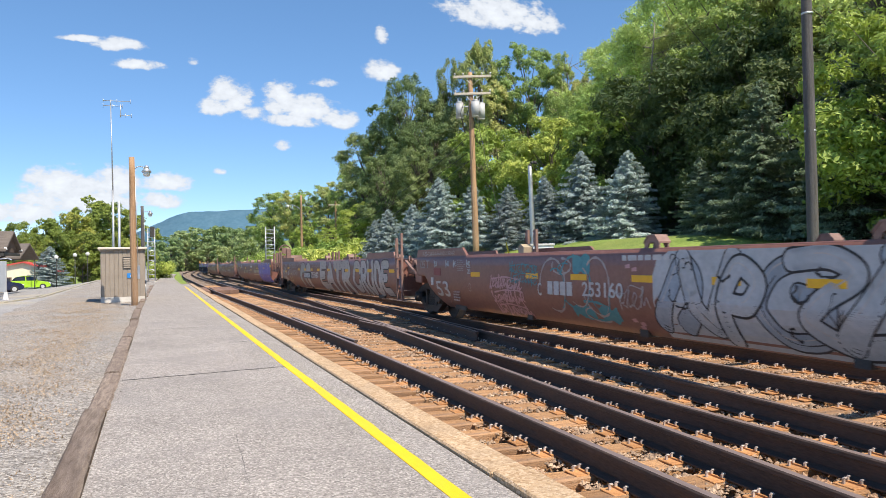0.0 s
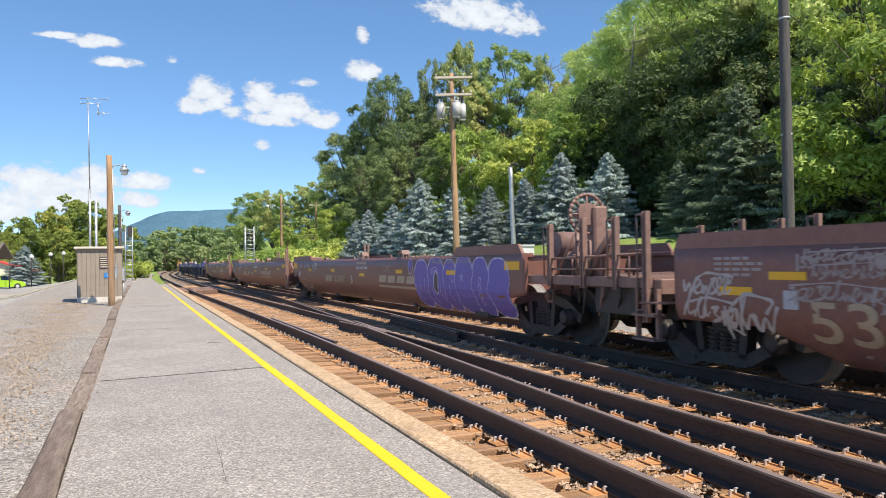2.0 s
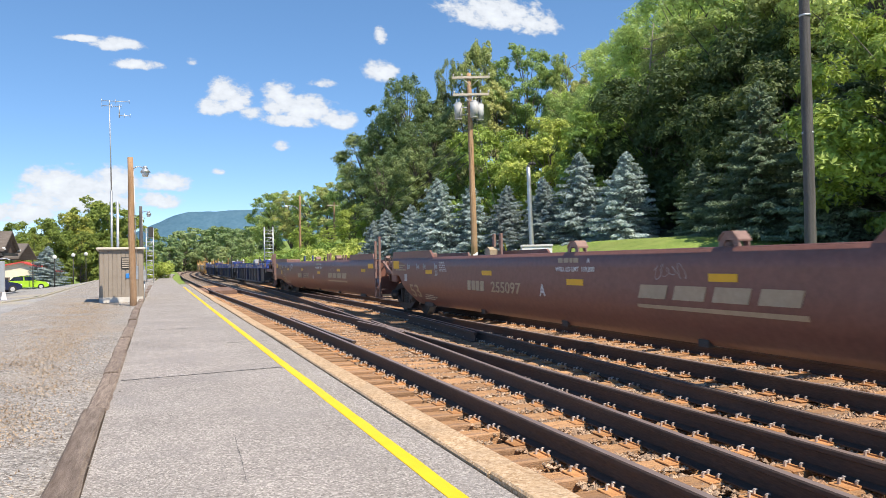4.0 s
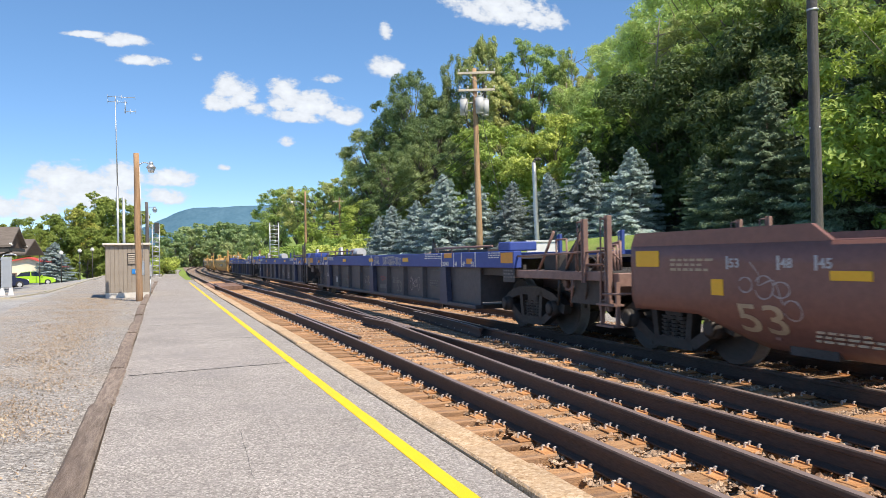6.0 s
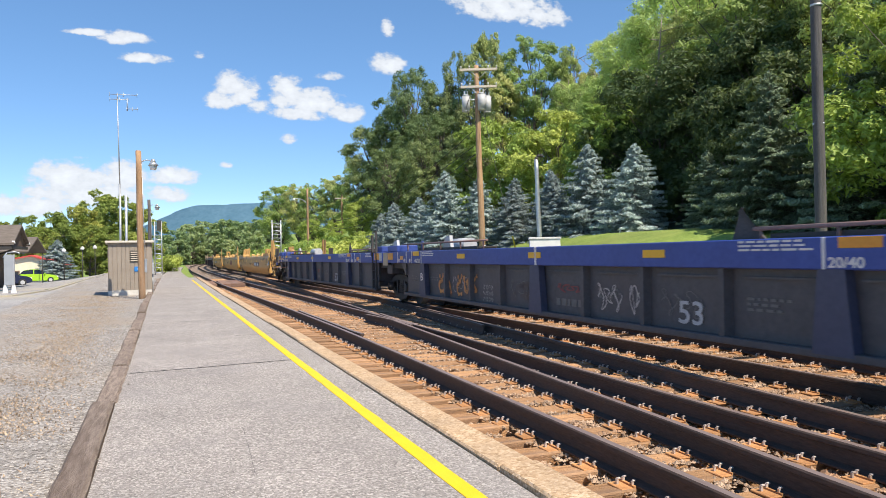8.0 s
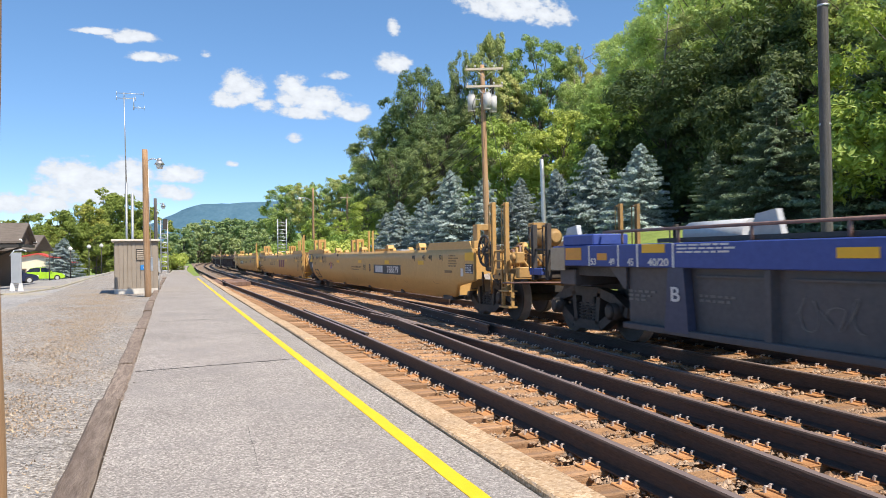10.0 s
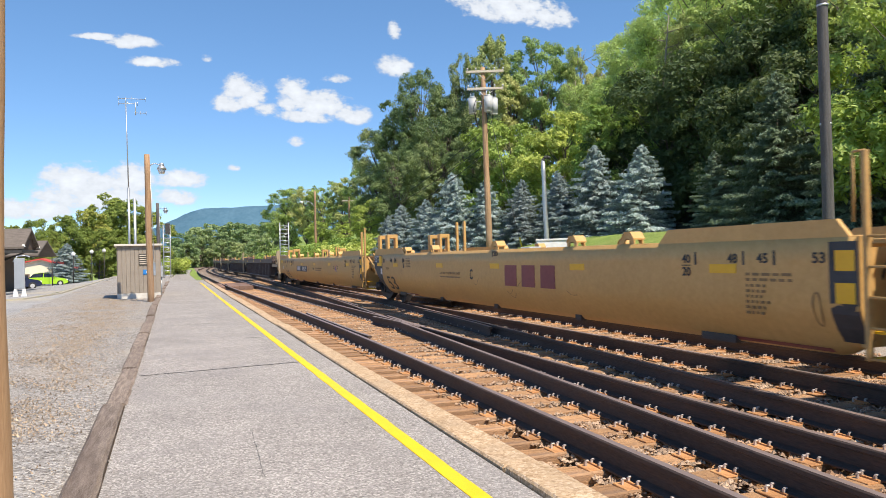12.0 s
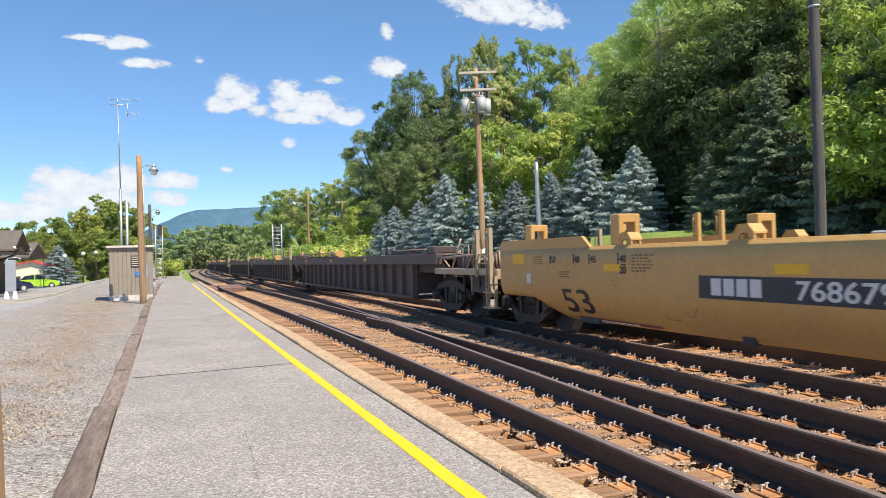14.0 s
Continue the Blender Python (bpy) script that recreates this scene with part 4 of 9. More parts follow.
# running gear -------------------------------------------------------------
def frame_mesh():
    """Cast side frame with two windows and a spring opening."""
    bm = bmesh.new()
    t0, t1 = -0.075, 0.075

    def bar(pts, w=0.07):
        for a, b in zip(pts, pts[1:]):
            d = (Vector(b) - Vector(a)).normalized()
            nx, nz = -d.y * w, d.x * w
            add_prism(bm, [(a[0] - nx, a[1] - nz), (b[0] - nx, b[1] - nz), (b[0] + nx, b[1] + nz), (a[0] + nx, a[1] + nz)], "x", t0, t1)
    bar([(-1.13, 0.48), (-0.82, 0.64), (-0.4, 0.73), (0.4, 0.73), (0.82, 0.64), (1.13, 0.48)], 0.075)
    bar([(-0.98, 0.5), (-0.42, 0.2), (0.42, 0.2), (0.98, 0.5)], 0.07)
    bar([(-0.4, 0.72), (-0.33, 0.22)], 0.055)
    bar([(0.4, 0.72), (0.33, 0.22)], 0.055)
    bar([(-1.16, 0.55), (-1.12, 0.4)], 0.08)
    bar([(1.16, 0.55), (1.12, 0.4)], 0.08)
    return mesh_of("side_frame", bm, M["grime"])


def wheel_mesh():
    """A wheelset half: dished wheel with a bright tread and flange, axle along x."""
    bm = bmesh.new()
    prof = [(-0.07, 0.1), (-0.05, 0.12), (-0.035, 0.34), (-0.07, 0.4), (-0.07, 0.455), (0.06, 0.462), (0.07, 0.487), (0.085, 0.487), (0.09, 0.43), (0.03, 0.36), (0.0, 0.14), (0.06, 0.1)]
    n = 36
    rings = [[bm.verts.new((x, r * math.cos(k * 6.2832 / n), r * math.sin(k * 6.2832 / n))) for k in range(n)] for x, r in prof]
    for i in range(len(prof) - 1):
        for k in range(n):
            f = bm.faces.new((rings[i][k], rings[i][(k + 1) % n], rings[i + 1][(k + 1) % n], rings[i + 1][k]))
            f.smooth = i not in (3, 4, 7)
            f.material_index = 1 if i in (4, 5, 6) else 0
    add_tube(bm, (-0.2, 0, 0), (0.75, 0, 0), 0.085, 0.085, 12)
    return mesh_of("wheel", bm, [M["grime"], M["tread"]])


def spring_mesh():
    """One coil spring as a turned stack of rounded rings."""
    bm = bmesh.new()
    prof = [(0.05, 0.265)]
    for k in range(6):
        z = 0.28 + k * 0.052
        prof += [(0.06, z - 0.014), (0.082, z - 0.008), (0.082, z + 0.008), (0.06, z + 0.014)]
    n = 10
    rings = [[bm.verts.new((r * math.cos(q * 6.2832 / n), r * math.sin(q * 6.2832 / n), z)) for q in range(n)] for r, z in prof]
    for a, b in zip(rings, rings[1:]):
        for q in range(n):
            bm.faces.new((a[q], a[(q + 1) % n], b[(q + 1) % n], b[q]))
    return mesh_of("spring", bm, M["grime"])


def cap_mesh():
    bm = bmesh.new()
    add_tube(bm, (-0.1, 0, 0), (0.1, 0, 0), 0.13, 0.14, 14)
    add_tube(bm, (-0.13, 0, 0), (-0.1, 0, 0), 0.07, 0.13, 14)
    return mesh_of("bearing_cap", bm, M["grime"])


FRAME, WHEEL, SPRING, CAP = frame_mesh(), wheel_mesh(), spring_mesh(), cap_mesh()


def truck(parent, y):
    bm = bmesh.new()
    add_box(bm, -1.05, -0.19, 0.48, 1.05, 0.19, 0.72, 0.02)
    add_tube(bm, (0, 0, 0.7), (0, 0, 0.82), 0.25, 0.2, 14)
    t = part("truck", bm, M["grime"], parent, "sooty cast-steel truck with two axles", m=pose(0, y, 0))
    for s in (-1, 1):
        part("side_frame", FRAME, None, t, m=pose(s * 1.0, 0, 0))
        for yy in (-0.18, 0.0, 0.18):
            part("spring", SPRING, None, t, m=pose(s * 1.0, yy, 0))
        for yy in (-0.89, 0.89):
            part("wheel", WHEEL, None, t, m=pose(s * 0.7535, yy, 0.46, 0, 0, 0 if s < 0 else 180))
            part("bearing_cap", CAP, None, t, m=pose(s * 1.08, yy, 0.46, 0, 0, 0 if s < 0 else 180))
    return t


def soft3(pts, n=4, rounds=2):
    """A bent pipe's centre line with rounded corners."""
    out = []
    for a, b in zip(pts, pts[1:]):
        out += [Vector(a).lerp(Vector(b), k / n) for k in range(n)]
    out.append(Vector(pts[-1]))
    for _ in range(rounds):
        out = [out[0]] + [(p + q * 2 + r) / 4 for p, q, r in zip(out, out[1:], out[2:])] + [out[-1]]
    return out


# end details ----------------------------------------------------------------
def tall_post(parent, x, y, z0, z1, mat_, rung=0.5):
    """A corner post with a bent grab iron beside it."""
    bm = bmesh.new()
    add_box(bm, x - 0.035, y - 0.045, z0, x + 0.035, y + 0.045, z1, 0.008)
    part("post", bm, mat_, parent)
    bm = bmesh.new()
    yy = y + 0.13
    add_path(bm, [(x, y + 0.03, z1 - 0.03), (x, yy, z1 - 0.03), (x, yy, z1 - rung), (x, y + 0.03, z1 - rung)], 0.014, 6)
    part("grab_iron", bm, mat_, parent)


def guide(parent, x, y, mat_, h=0.44, w=0.34, low=0.0):
    """An upright container guide: an open frame across the car with solid cheeks."""
    bm = bmesh.new()
    z = TOP + 0.01
    t, d = 0.08, 0.12
    add_box(bm, x - w / 2, y - d, z - low, x - w / 2 + t, y + d, z + h, 0.01)
    add_box(bm, x + w / 2 - t, y - d, z - low, x + w / 2, y + d, z + h, 0.01)
    add_box(bm, x - w / 2 + 0.004, y - d + 0.004, z + h - 0.12, x + w / 2 - 0.004, y + d - 0.004, z + h + 0.004, 0.01)
    part("container_guide", bm, mat_, parent)


def lug(parent, x, y, mat_):
    """A small house-shaped lug of folded plate on the top edge, open underneath."""
    bm = bmesh.new()
    z = TOP + 0.012
    for dx in (0.0, 0.13):
        add_prism(bm, [(y - 0.16, z), (y - 0.09, z), (y - 0.05, z + 0.07), (y + 0.05, z + 0.07), (y + 0.09, z), (y + 0.16, z), (y + 0.15, z + 0.08), (y + 0.07, z + 0.15), (y - 0.07, z + 0.15), (y - 0.15, z + 0.08)], "x", x - 0.04 + dx, x - 0.02 + dx)
    add_prism(bm, [(y - 0.16, z + 0.06), (y - 0.07, z + 0.15), (y + 0.07, z + 0.15), (y + 0.16, z + 0.06), (y + 0.16, z + 0.08), (y + 0.075, z + 0.17), (y - 0.075, z + 0.17), (y - 0.16, z + 0.08)], "x", x - 0.05, x + 0.13)
    part("guide_lug", bm, mat_, parent)


def ladder(parent, y, mat_, low=0.36, high=2.08):
    bm = bmesh.new()
    for dy in (-0.2, 0.2):
        add_box(bm, -1.56, y + dy - 0.025, low, -1.5, y + dy + 0.025, high if dy < 0 else high - 0.12, 0.006)
    part("ladder_stile", bm, mat_, parent)
    for k in range(5):
        bm = bmesh.new()
        z = low + 0.02 + k * 0.27
        add_tube(bm, (-1.54, y - 0.2, z), (-1.54, y + 0.2, z), 0.014, 0.014, 6)
        part("rung", bm, mat_, parent)
    bm = bmesh.new()
    add_path(bm, [(-1.53, y + 0.2, high - 0.12), (-1.53, y + 0.33, high - 0.12), (-1.53, y + 0.33, high - 0.75)], 0.013, 6)
    part("grab_iron", bm, mat_, parent)


def grating(parent, y0, y1, z, mat_, x0=-1.4, x1=1.4, name="walkway_grating"):
    bm = bmesh.new()
    n = max(2, int(abs(y1 - y0) / 0.075))
    for k in range(n + 1):
        y = y0 + (y1 - y0) * k / n
        add_box(bm, x0, y - 0.012, z - 0.03, x1, y + 0.012, z)
    for x in (x0, (x0 + x1) / 2, x1):
        add_box(bm, x - 0.02, min(y0, y1), z - 0.05, x + 0.02, max(y0, y1), z + 0.004)
    part(name, bm, mat_, parent)


def coupler(parent, y, d):
    """Coupler head and shank pointing along d at the end sill y."""
    bm = bmesh.new()
    add_box(bm, -0.09, min(y, y + d * 0.7), 0.76, 0.09, max(y, y + d * 0.7), 0.92, 0.015)
    add_box(bm, -0.2, min(y + d * 0.55, y + d * 0.86), 0.7, 0.16, max(y + d * 0.55, y + d * 0.86), 0.98, 0.04)
    part("coupler", bm, M["grime"], parent)
    bm = bmesh.new()
    add_path(bm, [(-0.3, y + d * 0.3, 0.75), (-0.35, y + d * 0.6, 0.5), (-0.3, y + d * 0.95, 0.42)], 0.03, 8)
    part("brake_hose", bm, M["grime"], parent)


def brake_wheel(parent, x, y, z, mat_, along=False):
    """A spoked hand wheel; along: its axle lies along the train, else across it."""
    bm = bmesh.new()
    n = 24
    pts = [((x + 0.3 * math.cos(k * 6.2832 / n), y, z + 0.3 * math.sin(k * 6.2832 / n)) if along else (x, y + 0.3 * math.cos(k * 6.2832 / n), z + 0.3 * math.sin(k * 6.2832 / n))) for k in range(n + 1)]
    add_path(bm, pts, 0.026, 8)
    for k in range(8):
        add_tube(bm, (x, y, z), pts[k * 3], 0.018, 0.014, 6)
    if along:
        add_tube(bm, (x, y - 0.04, z), (x, y + 0.06, z), 0.17, 0.17, 16)
        add_tube(bm, (x, y, z), (x, y + 0.35, z), 0.05, 0.05, 10)
    else:
        add_tube(bm, (x - 0.05, y, z), (x + 0.3, y, z), 0.05, 0.05, 10)
    part("brake_wheel", bm, mat_, parent)


def deck_post(parent, x, y, z0, z1, mat_, w=0.034):
    """A channel post with a thin rod standing beside it."""
    bm = bmesh.new()
    add_box(bm, x - 0.035, y - w, z0, x + 0.035, y + w, z1, 0.008)
    add_box(bm, x - 0.05, y - w - 0.012, z0, x - 0.03, y - w + 0.012, z1)
    add_box(bm, x - 0.05, y + w - 0.012, z0, x - 0.03, y + w + 0.012, z1)
    part("post", bm, mat_, parent)
    bm = bmesh.new()
    add_path(bm, [(x, y + w, z1 - 0.04), (x - 0.03, y + 0.17, z1 - 0.04), (x - 0.03, y + 0.17, z0 + 0.15), (x, y + w, z0 + 0.15)], 0.014, 6)
    part("grab_iron", bm, mat_, parent)


ENDS = {
    "brown": dict(truck=2.35, body=2.05, out=-1.2, posts=((-1.0, 1.95), (-0.35, 1.92), (0.43, 1.95), (1.36, 1.9)), wheel=(1.12, -0.95, 2.05), tank=None, box=0.0, cross=True),
    "blue": dict(truck=2.25, body=2.0, out=-1.1, posts=((-0.94, 1.92), (-0.3, 1.9)), wheel=None, tank=None, box=0.0, cross=False),
    "tan": dict(truck=1.98, body=1.5, out=-0.35, posts=((0.05, 2.32), (0.65, 2.36)), wheel=(1.1, -1.46, 1.42), tank=(0.13, 0.95), box=0.62, cross=False),
}


def end_platform(parent, h, spec, mat_, second):
    """The open platform at a coupled front end, from the body to the coupler, over the truck."""
    y0, y1 = -h + spec["out"], -h + spec["body"]
    bm = bmesh.new()
    add_box(bm, -0.32, y0, 0.72, 0.32, y1 + 1.2, 1.0, 0.02)
    add_box(bm, -1.4, y0, 0.9, 1.4, y0 + 0.16, 1.1, 0.015)
    part("end_sill", bm, mat_, parent)
    if spec["box"]:
        w = spec["box"]
        bm = bmesh.new()
        add_box(bm, -w, y0 - 0.12, 0.84, w, y1, 1.3, 0.03)
        part("deck_box", bm, mat_, parent)
        grating(parent, y0, y1, 1.335, second, -w + 0.05, w - 0.05)
        plate(y0 + 1.05, y0 + 1.2, 1.0, 1.12, M["reflect"], parent, x=-w - 0.002)
        bm = bmesh.new()
        add_box(bm, -1.44, -h + 0.1, 0.86, -0.62, -h + 0.7, 1.06, 0.01)
        part("outrigger", bm, mat_, parent)
    else:
        grating(parent, y0 + 0.16, y1, 1.12, second)
        bm = bmesh.new()
        add_box(bm, -1.3, y0 + 0.3, 0.98, 1.3, y1, 1.06)
        part("deck_plate", bm, M["grime"], parent)
        for k in range(3):
            bm = bmesh.new()
            yy = -h + 0.75 - 0.62 * k
            add_path(bm, [(-1.36, yy, 1.1), (-1.36, yy, 1.62 - 0.08 * k), (-1.36, yy - 0.34, 1.62 - 0.08 * k), (-1.36, yy - 0.34, 1.1)], 0.017, 6)
            part("grab_iron", bm, M["brown_pipe"], parent)
        for k in range(2):
            bm = bmesh.new()
            add_tube(bm, (-1.4, -h + 1.3 - k * 0.9, 1.1), (-1.4, -h + 0.75 - k * 0.9, 1.75), 0.026, 0.026, 6)
            part("brace", bm, mat_, parent)
        bm = bmesh.new()
        add_box(bm, -1.25, -h + 0.9, 1.08, -0.75, -h + 1.4, 1.4, 0.03)
        part("valve_box", bm, M["grime"], parent)
        bm = bmesh.new()
        add_box(bm, -1.36, y0 + 0.3, 0.62, -1.3, -h + 0.3, 0.98)
        part("under_deck_grid", bm, M["grime"], parent)
    for s in (-1, 1):
        x = s * 1.45
        for k, (py, pz) in enumerate(spec["posts"]):
            deck_post(parent, x, -h + py, 0.56 if k == 0 else 0.95, pz, mat_)
        if not spec["box"]:
            bm = bmesh.new()
            add_box(bm, s * 1.42 - 0.04, y0 + 0.16, 0.98, s * 1.42 + 0.04, y1 + 0.3, 1.12, 0.01)
            part("side_rail", bm, mat_, parent)
            bm = bmesh.new()
            add_prism(bm, [(-h + 0.1, 1.12), (-h + 0.75, 1.12), (-h + 0.0, 1.72), (-h - 0.1, 1.72)], "x", s * 1.32 - 0.02, s * 1.32 + 0.02)
            part("gusset", bm, second, parent)
        bm = bmesh.new()
        a, b = spec["posts"][0][0], spec["posts"][-1][0]
        add_tube(bm, (x, -h + a, 1.42), (x, y1, 1.36), 0.02, 0.02, 6)
        add_tube(bm, (x, -h + a, 1.22), (x, -h + b, 1.22), 0.016, 0.016, 6)
        part("handrail", bm, mat_, parent)
        bm = bmesh.new()
        ye = -h + a
        for yy in (ye - 0.2, ye + 0.2):
            add_box(bm, x - 0.03, yy - 0.02, 0.34, x + 0.03, yy + 0.02, 0.98)
        add_box(bm, x - 0.09, ye - 0.22, 0.34, x + 0.09, ye + 0.22, 0.37)
        add_box(bm, x - 0.09, ye - 0.22, 0.64, x + 0.09, ye + 0.22, 0.67)
        part("sill_step", bm, mat_, parent)
        bm = bmesh.new()
        add_path(bm, [(s * 1.5, ye + 0.1, 0.8), (s * 1.5, ye - 0.4, 0.82), (s * 0.4, y0 - 0.15, 0.8)], 0.018, 6)
        part("uncoupling_lever", bm, M["brown_pipe"], parent)
    if spec["wheel"]:
        wy, wx, wz = spec["wheel"]
        brake_wheel(parent, wx, -h + wy, wz, M["dark_steel"] if spec["box"] else mat_, not spec["box"])
        bm = bmesh.new()
        add_box(bm, wx + 0.06, -h + wy - 0.12, 1.0, wx + 0.3, -h + wy + 0.14, wz + 0.12, 0.03)
        add_tube(bm, (wx + 0.16, -h + wy, 1.0), (wx + 0.16, -h + wy - 0.3, 0.75), 0.05, 0.04, 8)
        part("brake_gear", bm, M["dark_steel"] if spec["box"] else mat_, parent)
    if spec["tank"]:
        ta, tb = -h + spec["tank"][0], -h + spec["tank"][1]
        bm = bmesh.new()
        add_tube(bm, (-0.4, ta, 1.66), (-0.4, tb, 1.66), 0.17, 0.17, 18)
        add_tube(bm, (-0.4, ta - 0.07, 1.66), (-0.4, ta, 1.66), 0.09, 0.17, 18)
        add_tube(bm, (-0.4, tb, 1.66), (-0.4, tb + 0.07, 1.66), 0.17, 0.09, 18)
        part("air_tank", bm, mat_, parent)
        for yy in (ta + 0.15, tb - 0.15):
            bm = bmesh.new()
            add_box(bm, -0.52, yy - 0.04, 1.3, -0.28, yy + 0.04, 1.52)
            part("tank_stand", bm, mat_, parent)
        guide(parent, -0.35, -h + 0.95, mat_, 0.5, 0.3)
        guide(parent, -1.2, y1 + 0.32, mat_, 0.5, 0.34)
        bm = bmesh.new()
        add_box(bm, -1.5, y1 + 0.06, TOP + 0.016, -1.36, y1 + 0.78, TOP + 0.17, 0.01)
        part("side_box", bm, mat_, parent)
    elif spec["cross"]:
        bm = bmesh.new()
        add_tube(bm, (-0.9, y1 + 0.1, 1.62), (0.1, y1 + 0.1, 1.62), 0.2, 0.2, 16)
        add_box(bm, -0.8, y1 - 0.05, 1.06, -0.65, y1 + 0.25, 1.5)
        part("air_tank", bm, mat_, parent)
    for k in range(5):
        bm = bmesh.new()
        yy = -h + spec["posts"][-1][0] + 0.1 * k - 0.3
        add_path(bm, [(-1.25 + 0.12 * k, yy, 1.06), (-1.25 + 0.12 * k, yy, 1.36 + 0.05 * k), (-1.1 + 0.1 * k, yy + 0.4, 1.4 + 0.03 * k), (-1.1 + 0.1 * k, yy + 0.7, 1.1)], 0.022, 6)
        part("brake_pipe", bm, M["brown_pipe"] if k % 2 else mat_, parent)
    fit = random.Random(int(h * 100))
    for k in range(12):
        x, y, z = fit.uniform(-1.4, -0.5), fit.uniform(y0 + 0.2, y1), fit.uniform(0.75, 1.3)
        bm = bmesh.new()
        if k % 3:
            add_path(bm, soft3([(x, y, z), (x - 0.06, y + 0.2, z + 0.18), (x, y + 0.45, z + 0.12), (x + 0.1, y + 0.6, z - 0.25)]), fit.uniform(0.012, 0.026), 6)
            part("air_hose", bm, M["grime"] if k % 2 else mat_, parent)
        else:
            add_box(bm, x - 0.08, y - 0.1, z - 0.12, x + 0.1, y + 0.12, z + 0.1, 0.02)
            add_tube(bm, (x - 0.14, y, z), (x - 0.08, y, z), 0.06, 0.08, 12)
            part("brake_valve", bm, mat_, parent)
    for k in range(4):
        bm = bmesh.new()
        yy = y0 + 0.35 + 0.42 * k
        add_tube(bm, (-1.44, yy, 0.98), (-1.3, yy + 0.3, 0.56), 0.022, 0.022, 6)
        part("brace", bm, M["grime"] if k % 2 else mat_, parent)
    coupler(parent, y0 + 0.3, -1)


# cars -------------------------------------------------------------------------
def bottom_line(y, a, b, front, rear, drop=0.3):
    """Lower edge of the side between its front end a and rear end b: stepped up over the trucks.
    rear: how high it stands at the rear end, and how far in it starts and ends to come down."""
    zc, u0, u1 = rear
    f = min(max((b - y - u0) / (u1 - u0), 0), 1)
    z = zc + (BOT - zc) * f
    if front > 1:
        u = y - a
        return max(z, 0.8 - 0.13 * u if u < 1.3 else 0.63 - 0.75 * (u - 1.3) if u < 1.7 else BOT)
    u = (y - a) / front
    if u < 1:
        z = max(z, BOT + drop * (1 - u) ** 1.5)
    return z


BLUE_POS = {("coupler", "pin"): 0, ("pin", "pin"): 1, ("pin", "coupler"): 2}
BLUE_MID = {0: 0.9, 1: 0.17, 2: -0.3}


